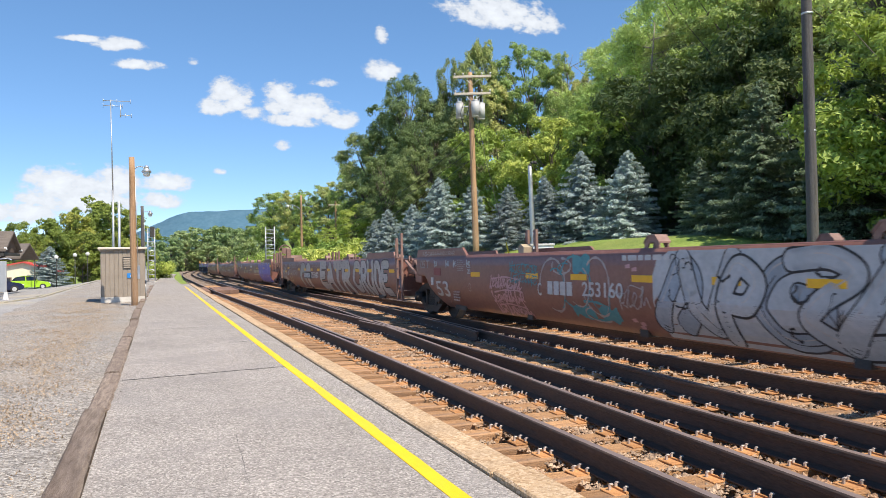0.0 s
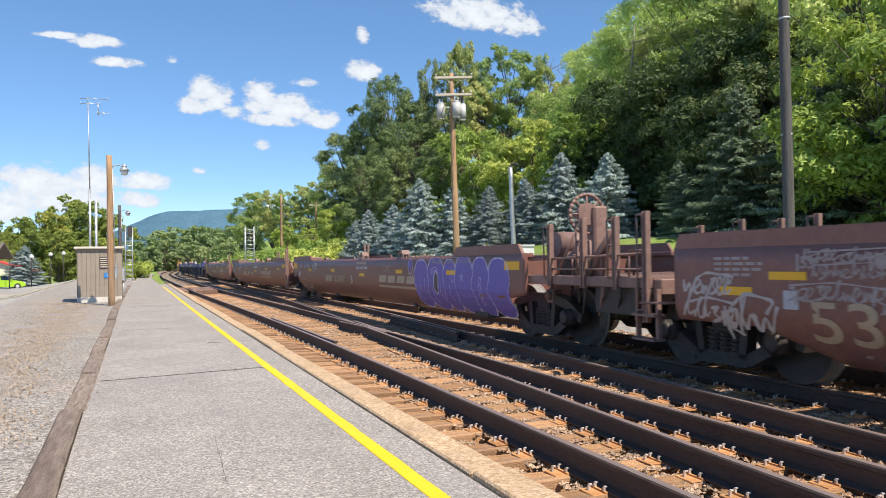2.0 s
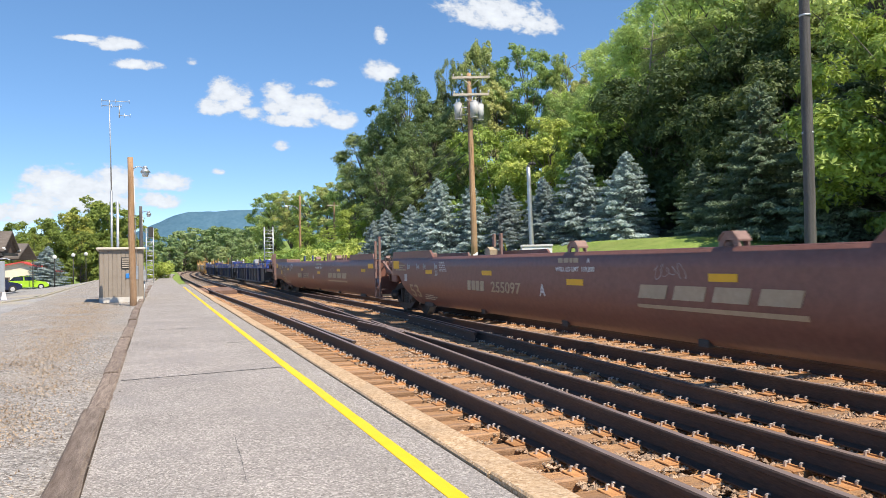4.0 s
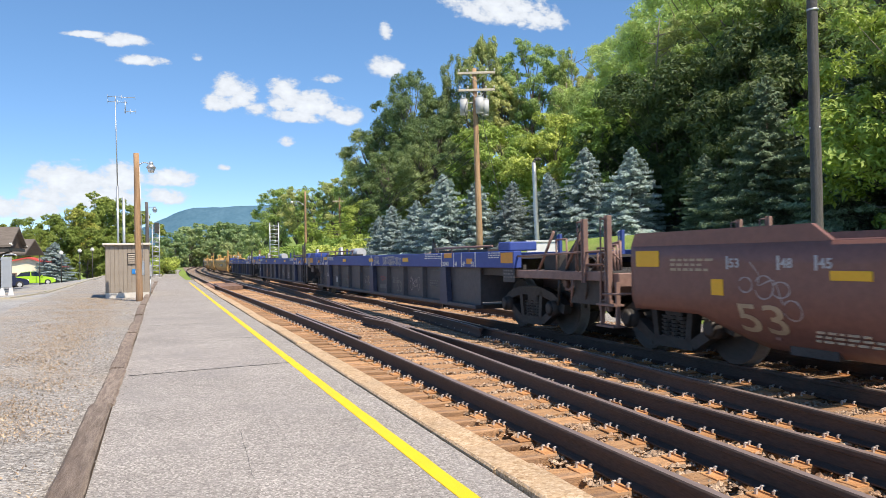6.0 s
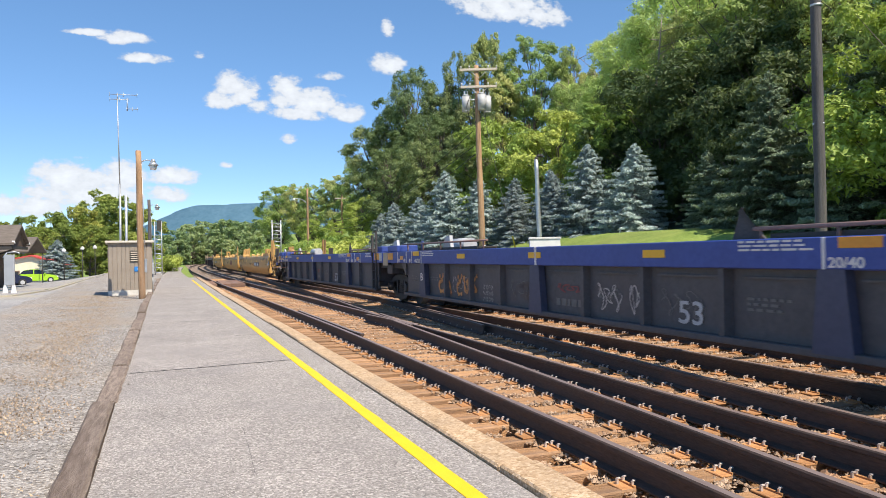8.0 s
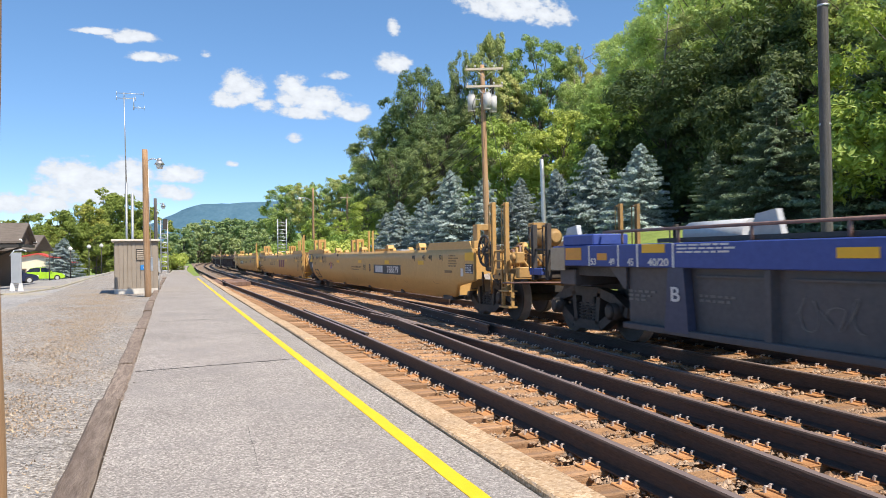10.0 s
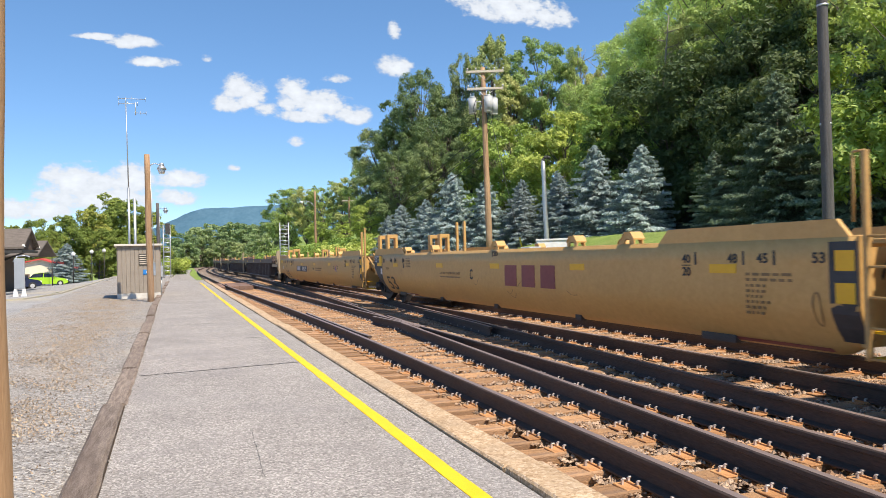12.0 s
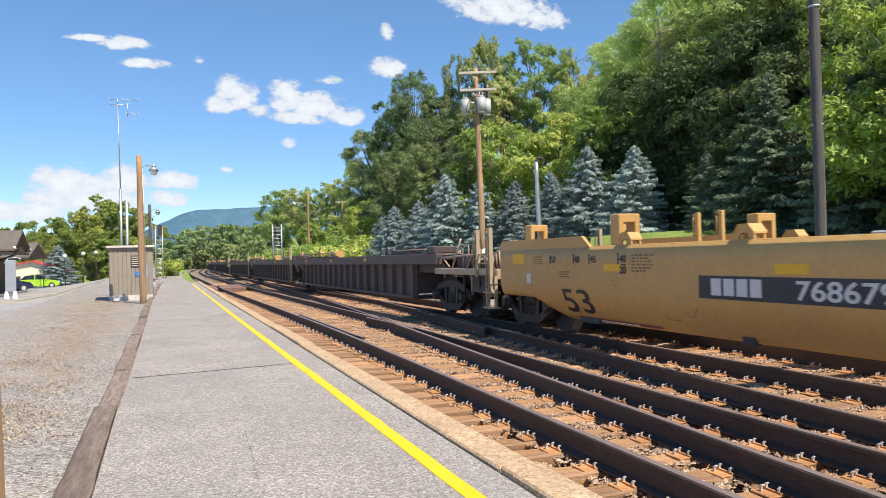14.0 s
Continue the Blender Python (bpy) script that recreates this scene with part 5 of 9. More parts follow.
def well_car(s0, s1, front, rear, style, m, lip=True):
    """One well unit. front / rear: 'pin' at a shared truck, 'coupler' at a coupled end. Local y runs from -h to h, rearwards."""
    mat_ = M[m["body"]]
    e = thing("well_car", m["label"], "rail car", group="cars of the train")
    h = (s1 - s0) / 2
    ends = ENDS[m["ends"]]
    rear_truck = h - ((1.9 if style == "smooth" else 2.26) if rear == "coupler" else 0.0)
    b = rear_truck + (0.22 if rear == "coupler" else -0.3)
    a = -h + (ends["body"] if front == "coupler" else 1.4)
    stations = sorted(set([a + (b - a) * k / 36 for k in range(37)] + [b - 3.2 + 0.1 * k for k in range(33)] + [a + 0.12 * k for k in range(8)]))
    stations = [y for i, y in enumerate(stations) if i in (0, len(stations) - 1) or (y - stations[i - 1] > 0.045 and stations[-1] - y > 0.045)]
    if style == "smooth":
        for s in (1, -1):
            def pt(y, f, s=s):
                z0 = bottom_line(y, a, b, 1.3 if front == "coupler" else 0.5, (0.65, 1.3, 2.15) if rear == "coupler" else (1.0, 0.1, 1.02) if m["guides"] else (1.02, 0.64, 1.45), 0.62 if front == "coupler" else 0.2)
                z = z0 + (TOP - z0) * f
                return (side_x(z) * s, y, z)
            sheet("side_panel", stations, [0, 0.08, 0.18, 0.3, 0.42, 0.6, 0.8, 1.0], pt, lambda p, s=s: p + Vector((0.05 * s, 0, 0)), mat_, e)
            bm = bmesh.new()
            add_box(bm, s * 1.44 - 0.075, a, TOP - 0.06, s * 1.44 + 0.075, b, TOP + 0.015, 0.012)
            part("top_chord", bm, mat_, e)
            if lip:
                bm = bmesh.new()
                add_prism(bm, [(b + 0.0, TOP), (b - 3.3, TOP), (b - 3.05, TOP + 0.17), (b - 0.1, TOP + 0.17)], "x", s * 1.5 - 0.03, s * 1.5 + 0.02)
                part("raised_lip", bm, mat_, e)
                bm = bmesh.new()
                add_prism(bm, [(a + 0.1, TOP), (a + 3.0, TOP), (a + 2.8, TOP + 0.17), (a + 0.25, TOP + 0.17)], "x", s * 1.5 - 0.03, s * 1.5 + 0.02)
                part("raised_lip", bm, mat_, e)
    else:
        wa, wb = (-h + 3.8 if front == "coupler" else -h + 1.1), rear_truck - 1.8
        ca = -h + (ends["body"] if front == "coupler" else 0.28)
        b = rear_truck + (0.25 if rear == "coupler" else 0.13)
        chord = M[m["chord"]]
        for s in (1, -1):
            bm = bmesh.new()
            add_box(bm, s * 1.45 - 0.08, ca, 1.15 if m["body"] == "navy" else 1.2, s * 1.45 + 0.08, b, TOP, 0.012)
            part("top_chord", bm, chord, e)
            bm = bmesh.new()
            add_box(bm, s * 1.38 - 0.02, wa, BOT, s * 1.38 + 0.02, wb, 1.22)
            part("side_web", bm, mat_, e)
            bm = bmesh.new()
            add_box(bm, s * 1.42 - 0.1, wa, BOT - 0.01, s * 1.42 + 0.06, wb, BOT + 0.07, 0.01)
            part("bottom_sill", bm, mat_, e)
            mid = BLUE_MID[BLUE_POS[(front, rear)]]
            if m["body"] == "navy":
                spots = [y for y in (mid + 1.525 * j for j in range(-6, 7)) if wa + 0.3 < y < wb - 0.1]
            else:
                spots = [wa + 0.1 + (wb - wa - 0.2) * k / m["ribs"] for k in range(m["ribs"] + 1)]
            n = len(spots) - 1
            for k, y in enumerate(spots):
                wide = m["body"] == "navy" and round((y - mid) / 1.525) in (-4, 0, 4)
                w = 0.24 if wide else 0.075
                bm = bmesh.new()
                if wide:
                    add_prism(bm, [(y - w, BOT + 0.03), (y + w, BOT + 0.03), (y + w * 0.62, 1.21), (y - w * 0.62, 1.21)], "x", s * 1.41, s * 1.525)
                else:
                    add_prism(bm, [(s * 1.39, y - w), (s * 1.5, y - w * 0.6), (s * 1.5, y + w * 0.6), (s * 1.39, y + w)], "z", BOT + 0.06, 1.21)
                part("rib", bm, M["dull_blue"] if wide else mat_, e)
                if k < n:
                    yn = spots[k + 1]
                    bm = bmesh.new()
                    add_box(bm, s * 1.415 - 0.025, y + w + 0.01, 1.04, s * 1.415 + 0.025, yn - 0.26, 1.065)
                    part("stiffener", bm, mat_, e)
            bm = bmesh.new()
            add_prism(bm, [(wb, 1.2), (wb + 0.5, 1.2), (wb + 0.06, 0.85), (wb, 0.85)], "x", s * 1.42 - 0.03, s * 1.42 + 0.03)
            part("gusset", bm, mat_, e)
    if style != "smooth":
        for y0, y1 in ((ca + 0.02, wa + 0.3), (wb - 0.3, b - 0.02)):
            bm = bmesh.new()
            add_box(bm, -1.365, y0, TOP - 0.14, 1.365, y1, TOP - 0.09)
            part("end_deck", bm, M["dark_steel"], e)
            for s in (-1, 1):
                bm = bmesh.new()
                add_box(bm, s * 1.3 - 0.03, y0, 1.0, s * 1.3 + 0.03, y1, 1.21)
                part("deck_skirt", bm, M["dark_steel"], e)
    # open bottom with cross beams, bulkheads, truck, ends
    for k in range(5):
        y = a + 2.2 + (rear_truck - 2.6 - a - 2.2) * k / 4
        bm = bmesh.new()
        add_box(bm, -1.3, y - (0.3 if k in (0, 4) else 0.09), BOT - 0.02, 1.3, y + (0.3 if k in (0, 4) else 0.09), BOT + 0.07)
        part("floor_beam", bm, M["dark_steel"], e)
    for y in ((wa + 0.05, wb - 0.05) if style != "smooth" else (a + (1.3 if front == "coupler" else 0.12), rear_truck - 2.2)):
        bm = bmesh.new()
        add_box(bm, -1.36, y - 0.04, 0.45, 1.36, y + 0.04, TOP - (0.15 if style != "smooth" else 0.1))
        part("bulkhead", bm, mat_, e)
    bm = bmesh.new()
    add_box(bm, -0.4, rear_truck - 2.2, 0.84, 0.4, rear_truck + 0.3, 1.15, 0.02)
    add_box(bm, -1.4, rear_truck - 0.25, 0.84, 1.4, rear_truck + 0.25, 1.1, 0.02)
    part("body_bolster", bm, mat_, e)
    grating(e, rear_truck - 2.1, rear_truck + 0.2, TOP - 0.03, M[m["deck"]], -1.36, 1.36)
    truck(e, rear_truck)
    if front == "coupler":
        truck(e, -h + ends["truck"])
        end_platform(e, h, ends, M["brown_pipe" if m["steel"] == "dark_steel" else m["steel"]], M["dark_steel" if m["steel"] == "dark_steel" else m["steel2"]])
    else:
        bm = bmesh.new()
        add_box(bm, -0.35, -h + 0.25, 0.84, 0.35, a + 0.15, 1.1, 0.02)
        part("drawbar", bm, mat_, e)
        grating(e, -h + 0.5, a, 1.32, M[m["deck"]], -1.1, 1.2)
        ladder(e, a - 0.28, M[m["steel"]], 0.36, 2.34 if m["guides"] else 2.1)
        bm = bmesh.new()
        for k in range(4):
            add_path(bm, [(-0.9 + 0.22 * k, -h + 0.2, 1.0), (-0.9 + 0.22 * k, -h + 0.55, 1.3 - 0.06 * k), (-0.8 + 0.2 * k, a, 1.12)], 0.028, 8)
        part("brake_pipe", bm, M[m["steel"]], e)
        bm = bmesh.new()
        add_box(bm, -1.25, -h + 0.45, 1.05, -0.7, a - 0.1, 1.28, 0.03)
        part("valve_box", bm, M[m["steel"]], e)
        fit = random.Random(int(s0))
        for k in range(7):
            bm = bmesh.new()
            y, z = -h + 0.1 + 0.16 * k, 1.08 + 0.3 * fit.random()
            add_path(bm, soft3([(-1.38 + 0.2 * fit.random(), y, z), (-1.3, y + 0.12, z + 0.16), (-1.15, y + 0.32, z + 0.1), (-1.2, y + 0.42, z - 0.22), (-0.9, y + 0.6, z - 0.3)]), 0.013 + 0.012 * fit.random(), 6)
            part("air_hose", bm, M["grime"] if k % 3 == 0 else M[m["steel"]], e)
        for k, (y, z, r) in enumerate(((0.35, 1.2, 0.09), (0.62, 1.34, 0.07), (0.8, 1.16, 0.11))):
            bm = bmesh.new()
            add_tube(bm, (-1.32, -h + y, z), (-1.08, -h + y, z), r, r * 0.85, 12)
            add_box(bm, -1.2, -h + y - 0.03, z - 0.2, -1.12, -h + y + 0.03, z)
            part("brake_valve", bm, M[m["steel"]], e)
        bm = bmesh.new()
        add_prism(bm, [(-h + 0.15, 1.05), (-h + 0.3, 1.05), (-h + 1.0, 1.34), (-h + 1.0, 1.4)], "x", -1.42, -1.36)
        part("brace", bm, M[m["steel"]], e)
        bm = bmesh.new()
        add_box(bm, -1.5, a - 0.52, 0.36, -1.2, a - 0.06, 0.39)
        add_box(bm, -1.5, a - 0.52, 0.6, -1.3, a - 0.06, 0.62)
        part("step", bm, M["reflect"] if m["guides"] else M[m["steel"]], e)
    if rear == "coupler" and style == "smooth":
        bm = bmesh.new()
        add_box(bm, -0.32, rear_truck, 0.72, 0.32, b + 0.3, 1.0, 0.02)
        add_box(bm, -1.4, b - 0.12, 0.84, 1.4, b - 0.02, TOP - 0.02, 0.01)
        part("end_sill", bm, mat_, e)
        coupler(e, b, 1)
    elif rear == "coupler":
        bm = bmesh.new()
        add_box(bm, -0.32, rear_truck, 0.72, 0.32, h - 0.9, 1.0, 0.02)
        add_box(bm, -1.4, h - 1.27, 0.9, 1.4, h - 1.1, 1.1, 0.02)
        part("end_sill", bm, M[m["steel"]], e)
        grating(e, rear_truck + 0.25, h - 1.1, 1.12, M[m["deck"]])
        bm = bmesh.new()
        add_box(bm, -1.5, h - 1.5, 0.98, -1.36, h - 1.05, 1.1, 0.01)
        part("corner_sill", bm, chord, e)
        for s in (-1, 1):
            for py in (1.18, 1.72):
                deck_post(e, s * 1.45, h - py, 0.9, 1.85, M[m["steel"]])
            bm = bmesh.new()
            add_tube(bm, (s * 1.45, h - 1.18, 1.42), (s * 1.45, b, 1.4), 0.02, 0.02, 6)
            part("handrail", bm, M[m["steel"]], e)
        coupler(e, h - 1.1, 1)
    # guides and fittings along the top
    gm = M[m["guide"]]
    if style == "smooth" and m["guides"]:
        if rear == "coupler":
            for dy in (-0.15, -3.5):
                guide(e, -0.95 if dy > -2 else -1.2, rear_truck + dy, gm)
                guide(e, 0.95 if dy > -2 else 1.2, rear_truck + dy, gm)
        for y in ([] if rear == "coupler" else [h + 0.1]) + ([] if front == "coupler" else [-h + 1.03]):
            for x in (-0.87, 0.87):
                guide(e, x, y, gm, 0.62, low=0.5)
        for dy in (-2.0, -2.6) if rear == "coupler" else (-0.29, -0.96):
            tall_post(e, 1.2, rear_truck + dy, 1.3, 2.02 if rear == "coupler" else 2.45, gm, 0.4)
        r = b - (0.98 if rear == "coupler" else 0)
        for y in (a + 3.75, r - 3.2, r - 5.5, r - 9.4, r - 12.45):
            lug(e, -1.46, y, gm)
            lug(e, 1.36, y, gm)
        bm = bmesh.new()
        add_box(bm, 0.9, rear_truck - 6.2, TOP, 1.25, rear_truck - 5.7, TOP + 0.1, 0.02)
        part("junction_box", bm, M["silver"], e)
    elif style == "smooth":
        for y in (b - 9.55, b - 12.9):
            lug(e, -1.46, y, gm)
            lug(e, 1.36, y, gm)
        if rear == "coupler":
            for dy in (-2.6, -3.1, -5.6):
                tall_post(e, 1.25, rear_truck + dy, 1.3, 1.78, gm, 0.3)
        else:
            for dy in (-0.75, -1.2):
                tall_post(e, 1.25, rear_truck + dy, 1.3, 2.1, gm, 0.4)
            bm = bmesh.new()
            add_prism(bm, [(rear_truck - 1.1, TOP), (rear_truck - 0.82, TOP), (rear_truck - 0.8, TOP + 0.22), (rear_truck - 0.95, TOP + 0.28), (rear_truck - 1.12, TOP + 0.2)], "x", 0.95, 1.2)
            part("junction_box", bm, M["tan_mark"], e)
        bm = bmesh.new()
        add_box(bm, -1.3, rear_truck - 1.3, TOP - 0.02, -0.6, rear_truck - 0.5, TOP + 0.14, 0.03)
        part("vent_box", bm, M["brown_pipe"], e)
    else:
        bm = bmesh.new()
        add_path(bm, [(-1.35, b - 7.2, TOP + 0.17), (-1.35, b - 1.3, TOP + 0.19)], 0.02, 8)
        for k in range(5):
            add_tube(bm, (-1.35, b - 7.0 + k * 1.3, TOP - 0.02), (-1.35, b - 7.0 + k * 1.3, TOP + 0.17), 0.02, 0.02, 6)
        part("top_rail", bm, M["brown_pipe"], e)
        grating(e, b - 6.6, b - 2.6, TOP + 0.06, M["dark_steel"], -1.3, -0.9)
        for dy in (0.0, -4.4):
            bm = bmesh.new()
            add_prism(bm, [(b + dy - 0.3, TOP), (b + dy + 0.28, TOP), (b + dy + 0.1, TOP + 0.3), (b + dy - 0.2, TOP + 0.34)], "x", -1.2, -1.12)
            part("guide_plate", bm, M["silver"] if m["body"] == "navy" else gm, e)
        bm = bmesh.new()
        add_box(bm, -1.5, b - 1.25, TOP, -0.9, b - 0.3, TOP + 0.17, 0.02)
        part("equipment_box", bm, chord, e)
        bm = bmesh.new()
        add_box(bm, -1.46, ca + 0.3, TOP + 0.002, -0.9, ca + 0.8, TOP + 0.17, 0.02)
        part("equipment_box", bm, chord, e)
        bm = bmesh.new()
        add_path(bm, [(-1.35, ca + 1.3, TOP + 0.11), (-1.35, ca + 4.6, TOP + 0.11)], 0.022, 8)
        for k in range(4):
            add_tube(bm, (-1.35, ca + 1.5 + k, TOP - 0.02), (-1.35, ca + 1.5 + k, TOP + 0.12), 0.015, 0.015, 6)
        part("top_rail", bm, M["brown_pipe"], e)
        grating(e, ca + 1.5, ca + 4.4, TOP + 0.05, M["dark_steel"], -1.3, -0.85)
        bm = bmesh.new()
        add_prism(bm, [(ca + 4.5, TOP), (ca + 5.0, TOP), (ca + 4.85, TOP + 0.36), (ca + 4.9, TOP + 0.3)], "x", -1.3, -1.26)
        part("guide_plate", bm, M["dark_steel"], e)
        bm = bmesh.new()
        add_tube(bm, (0.1, rear_truck - 2.5, TOP + 0.14), (0.1, rear_truck - 1.2, TOP + 0.14), 0.19, 0.19, 16)
        part("air_tank", bm, M["silver"] if m["body"] == "navy" else gm, e)
        for y in (a + 0.7, a + 3.2):
            tall_post(e, 1.2, y, 1.3, 1.85, gm, 0.35)
    return e, h, a if style == "smooth" else ca, b, rear_truck


LOOKS = {
    "brown": dict(body="brown", steel="brown_pipe", steel2="brown_pipe", deck="brown_pipe", guide="brown_pipe", guides=False, ends="brown", label="oxide-brown container well car covered with sprayed graffiti"),
    "brown2": dict(body="brown2", steel="brown_pipe", steel2="brown_pipe", deck="brown_pipe", guide="brown_pipe", guides=False, ends="brown", label="empty red-brown container well car with gold lettering"),
    "blue": dict(body="navy", chord="blue", steel="dark_steel", steel2="silver", deck="dark_steel", guide="blue", guides=False, ribs=13, ends="blue", label="ribbed grimy container well car with a blue top chord"),
    "tan": dict(body="tan", steel="tan_worn", steel2="navy", deck="tan_worn", guide="tan", guides=True, ends="tan", label="yellow-tan container well car with black lettering"),
    "umber": dict(body="umber", chord="umber", steel="tan_mark", steel2="umber", deck="umber", guide="tan", guides=False, ribs=17, ends="blue", label="sooty brown ribbed container well car with rusty fittings"),
}


UNITS = []
SEAMS = [-23.2, -1.7, 18.0, 39.3, 60.8, 80.2, 101.1, 122.7, 142.0, 164.15, 185.0, 204.45, 226.35, 247.8, 267.4, 288.9, 310.4, 330.0, 351.5, 373.0, 392.6, 414.1, 435.6, 455.2, 476.7]
KINDS = ["brown", "brown2", "blue", "tan", "umber", "umber", "umber", "umber"]


def stencil(text, y0, y1, z0, z1, mat_, parent, x=None, bold=0.003):
    """Painted letters that fill the box from y0 (their left end) to y1 and from z0 up to z1."""
    cu = bpy.data.curves.new("lettering", "FONT")
    cu.body, cu.size, cu.offset, cu.extrude = text, (z1 - z0) / 0.7, bold, 0.0015
    ob = new("tmp", cu)
    me = bpy.data.meshes.new_from_object(ob)
    bpy.data.objects.remove(ob)
    me.materials.clear()
    me.materials.append(mat_)
    xs = [v.co.x for v in me.vertices]
    zs = [v.co.y for v in me.vertices]
    for v in me.vertices:
        f = (v.co.x - min(xs)) / (max(xs) - min(xs))
        z = z0 + (z1 - z0) * (v.co.y - min(zs)) / (max(zs) - min(zs))
        v.co = Vector(((side_x(z) if x is None else x) - 0.005 - v.co.z, y0 + (y1 - y0) * f, z))
    return part("lettering", me, None, parent)


def patch(bm, y0, y1, low, high, lift, n=40, m=7):
    """A painted area that hugs the side, between the heights low(y) and high(y)."""
    cols = []
    for k in range(n + 1):
        y = y0 + (y1 - y0) * k / n
        a, b = max(low(y), BOT + 0.02), min(high(y), TOP - 0.02)
        cols.append([bm.verts.new((side_x(a + (b - a) * j / m) - lift, y, a + (b - a) * j / m)) for j in range(m + 1)])
    for p, q in zip(cols, cols[1:]):
        for j in range(m):
            bm.faces.new((p[j], q[j], q[j + 1], p[j + 1]))


def soft(pts, n=8, rounds=5):
    """A bent line through (y, z) points with its corners rounded off."""
    out = []
    for (a, b), (c, d) in zip(pts, pts[1:]):
        out += [(a + (c - a) * k / n, b + (d - b) * k / n) for k in range(n)]
    out.append(pts[-1])
    for _ in range(rounds):
        out = [out[0]] + [((p[0] + q[0] * 2 + r[0]) / 4, (p[1] + q[1] * 2 + r[1]) / 4) for p, q, r in zip(out, out[1:], out[2:])] + [out[-1]]
    return out


def ring(cy, cz, ry, rz, a0=0.0, a1=6.2832, n=28):
    return [(cy + ry * math.cos(a0 + (a1 - a0) * k / n), cz + rz * math.sin(a0 + (a1 - a0) * k / n)) for k in range(n + 1)]


def fat_line(bm, pts, w, lift):
    """A broad sprayed stroke: overlapping round dabs joined by straight pieces, each a hair above the last."""
    prev = None
    for k, (y, z) in enumerate(pts):
        up = lift + 0.000012 * k
        put = lambda p, q: bm.verts.new((side_x(min(max(q, BOT + 0.02), TOP - 0.02)) - up, p, min(max(q, BOT + 0.02), TOP - 0.02)))
        dab = [(y + w * math.cos(j * 0.5236), z + w * math.sin(j * 0.5236)) for j in range(12)]
        hub = put(y, z)
        rim = [put(p, q) for p, q in dab]
        for j in range(12):
            bm.faces.new((hub, rim[j], rim[(j + 1) % 12]))
        if prev:
            d = Vector((y - prev[0], z - prev[1]))
            if d.length > 1e-5:
                d.normalize()
                n = Vector((-d.y, d.x)) * w
                bm.faces.new([put(p, q) for p, q in ((prev[0] + n.x, prev[1] + n.y), (y + n.x, z + n.y), (y - n.x, z - n.y), (prev[0] - n.x, prev[1] - n.y))])
        prev = (y, z)


# letter skeletons in a unit box
GLYPHS = {
    "C": [[(0.95, 0.72), (0.8, 0.95), (0.3, 0.95), (0.1, 0.6), (0.1, 0.3), (0.35, 0.05), (0.8, 0.08), (0.95, 0.3)]],
    "R": [[(0.15, 0.0), (0.15, 0.97), (0.75, 0.95), (0.9, 0.7), (0.7, 0.5), (0.2, 0.48)], [(0.5, 0.48), (0.95, 0.0)]],
    "U": [[(0.1, 1.0), (0.1, 0.3), (0.35, 0.03), (0.7, 0.05), (0.9, 0.3), (0.9, 1.0)]],
    "D": [[(0.12, 0.02), (0.12, 0.96), (0.65, 0.94), (0.93, 0.65), (0.93, 0.3), (0.65, 0.05), (0.14, 0.03)]],
    "E": [[(0.95, 0.94), (0.15, 0.95), (0.12, 0.5), (0.12, 0.05), (0.95, 0.06)], [(0.14, 0.5), (0.75, 0.52)]],
    "A": [[(0.05, 0.0), (0.5, 1.0), (0.95, 0.0)], [(0.25, 0.38), (0.75, 0.38)]],
    "T": [[(0.0, 0.95), (1.0, 0.95)], [(0.5, 0.92), (0.5, 0.0)]],
}


def fat_letter(glyph, y0, y1, z0, z1, w, bodies):
    """One outlined letter form in its box: outline, fill and fine hatching."""
    under, body, marks, rng = bodies
    for si, seg in enumerate(GLYPHS[glyph]):
        pts = soft([(y0 + (y1 - y0) * (0.12 + 0.76 * p), z0 + w * 0.7 + (z1 - z0 - 1.4 * w) * q) for p, q in seg], 7, 2)
        fat_line(under, pts, w + 0.028, 0.003 + 0.0007 * si)
        fat_line(body, pts, w, 0.0056 + 0.0007 * si)
        for q in range(9):
            c = pts[rng.randrange(len(pts))]
            s = rng.uniform(-0.6, 0.6) * w
            ribbon(marks, [(c[0] + s, c[1] - w * 0.8), (c[0] + s * 0.7, c[1] + w * rng.uniform(0, 0.6))], 0.004, 0.0088)


SWEEPS = [
    [(0.0, 0.95), (0.45, 1.0), (0.8, 0.8), (0.35, 0.55), (0.1, 0.3), (0.5, 0.05), (1.0, 0.12)],
    [(0.1, 0.0), (0.15, 0.55), (0.45, 0.95), (0.85, 0.7), (0.6, 0.4), (0.2, 0.45)],
    [(0.0, 0.1), (0.35, 0.5), (0.7, 1.0), (1.05, 0.75), (0.95, 0.3), (0.6, 0.1)],
    [(0.9, 1.0), (0.3, 0.85), (0.05, 0.45), (0.3, 0.05), (0.8, 0.1), (1.0, 0.5), (0.6, 0.6)],
    [(0.0, 1.0), (0.25, 0.35), (0.6, 0.05), (0.8, 0.5), (1.1, 1.0)],
]


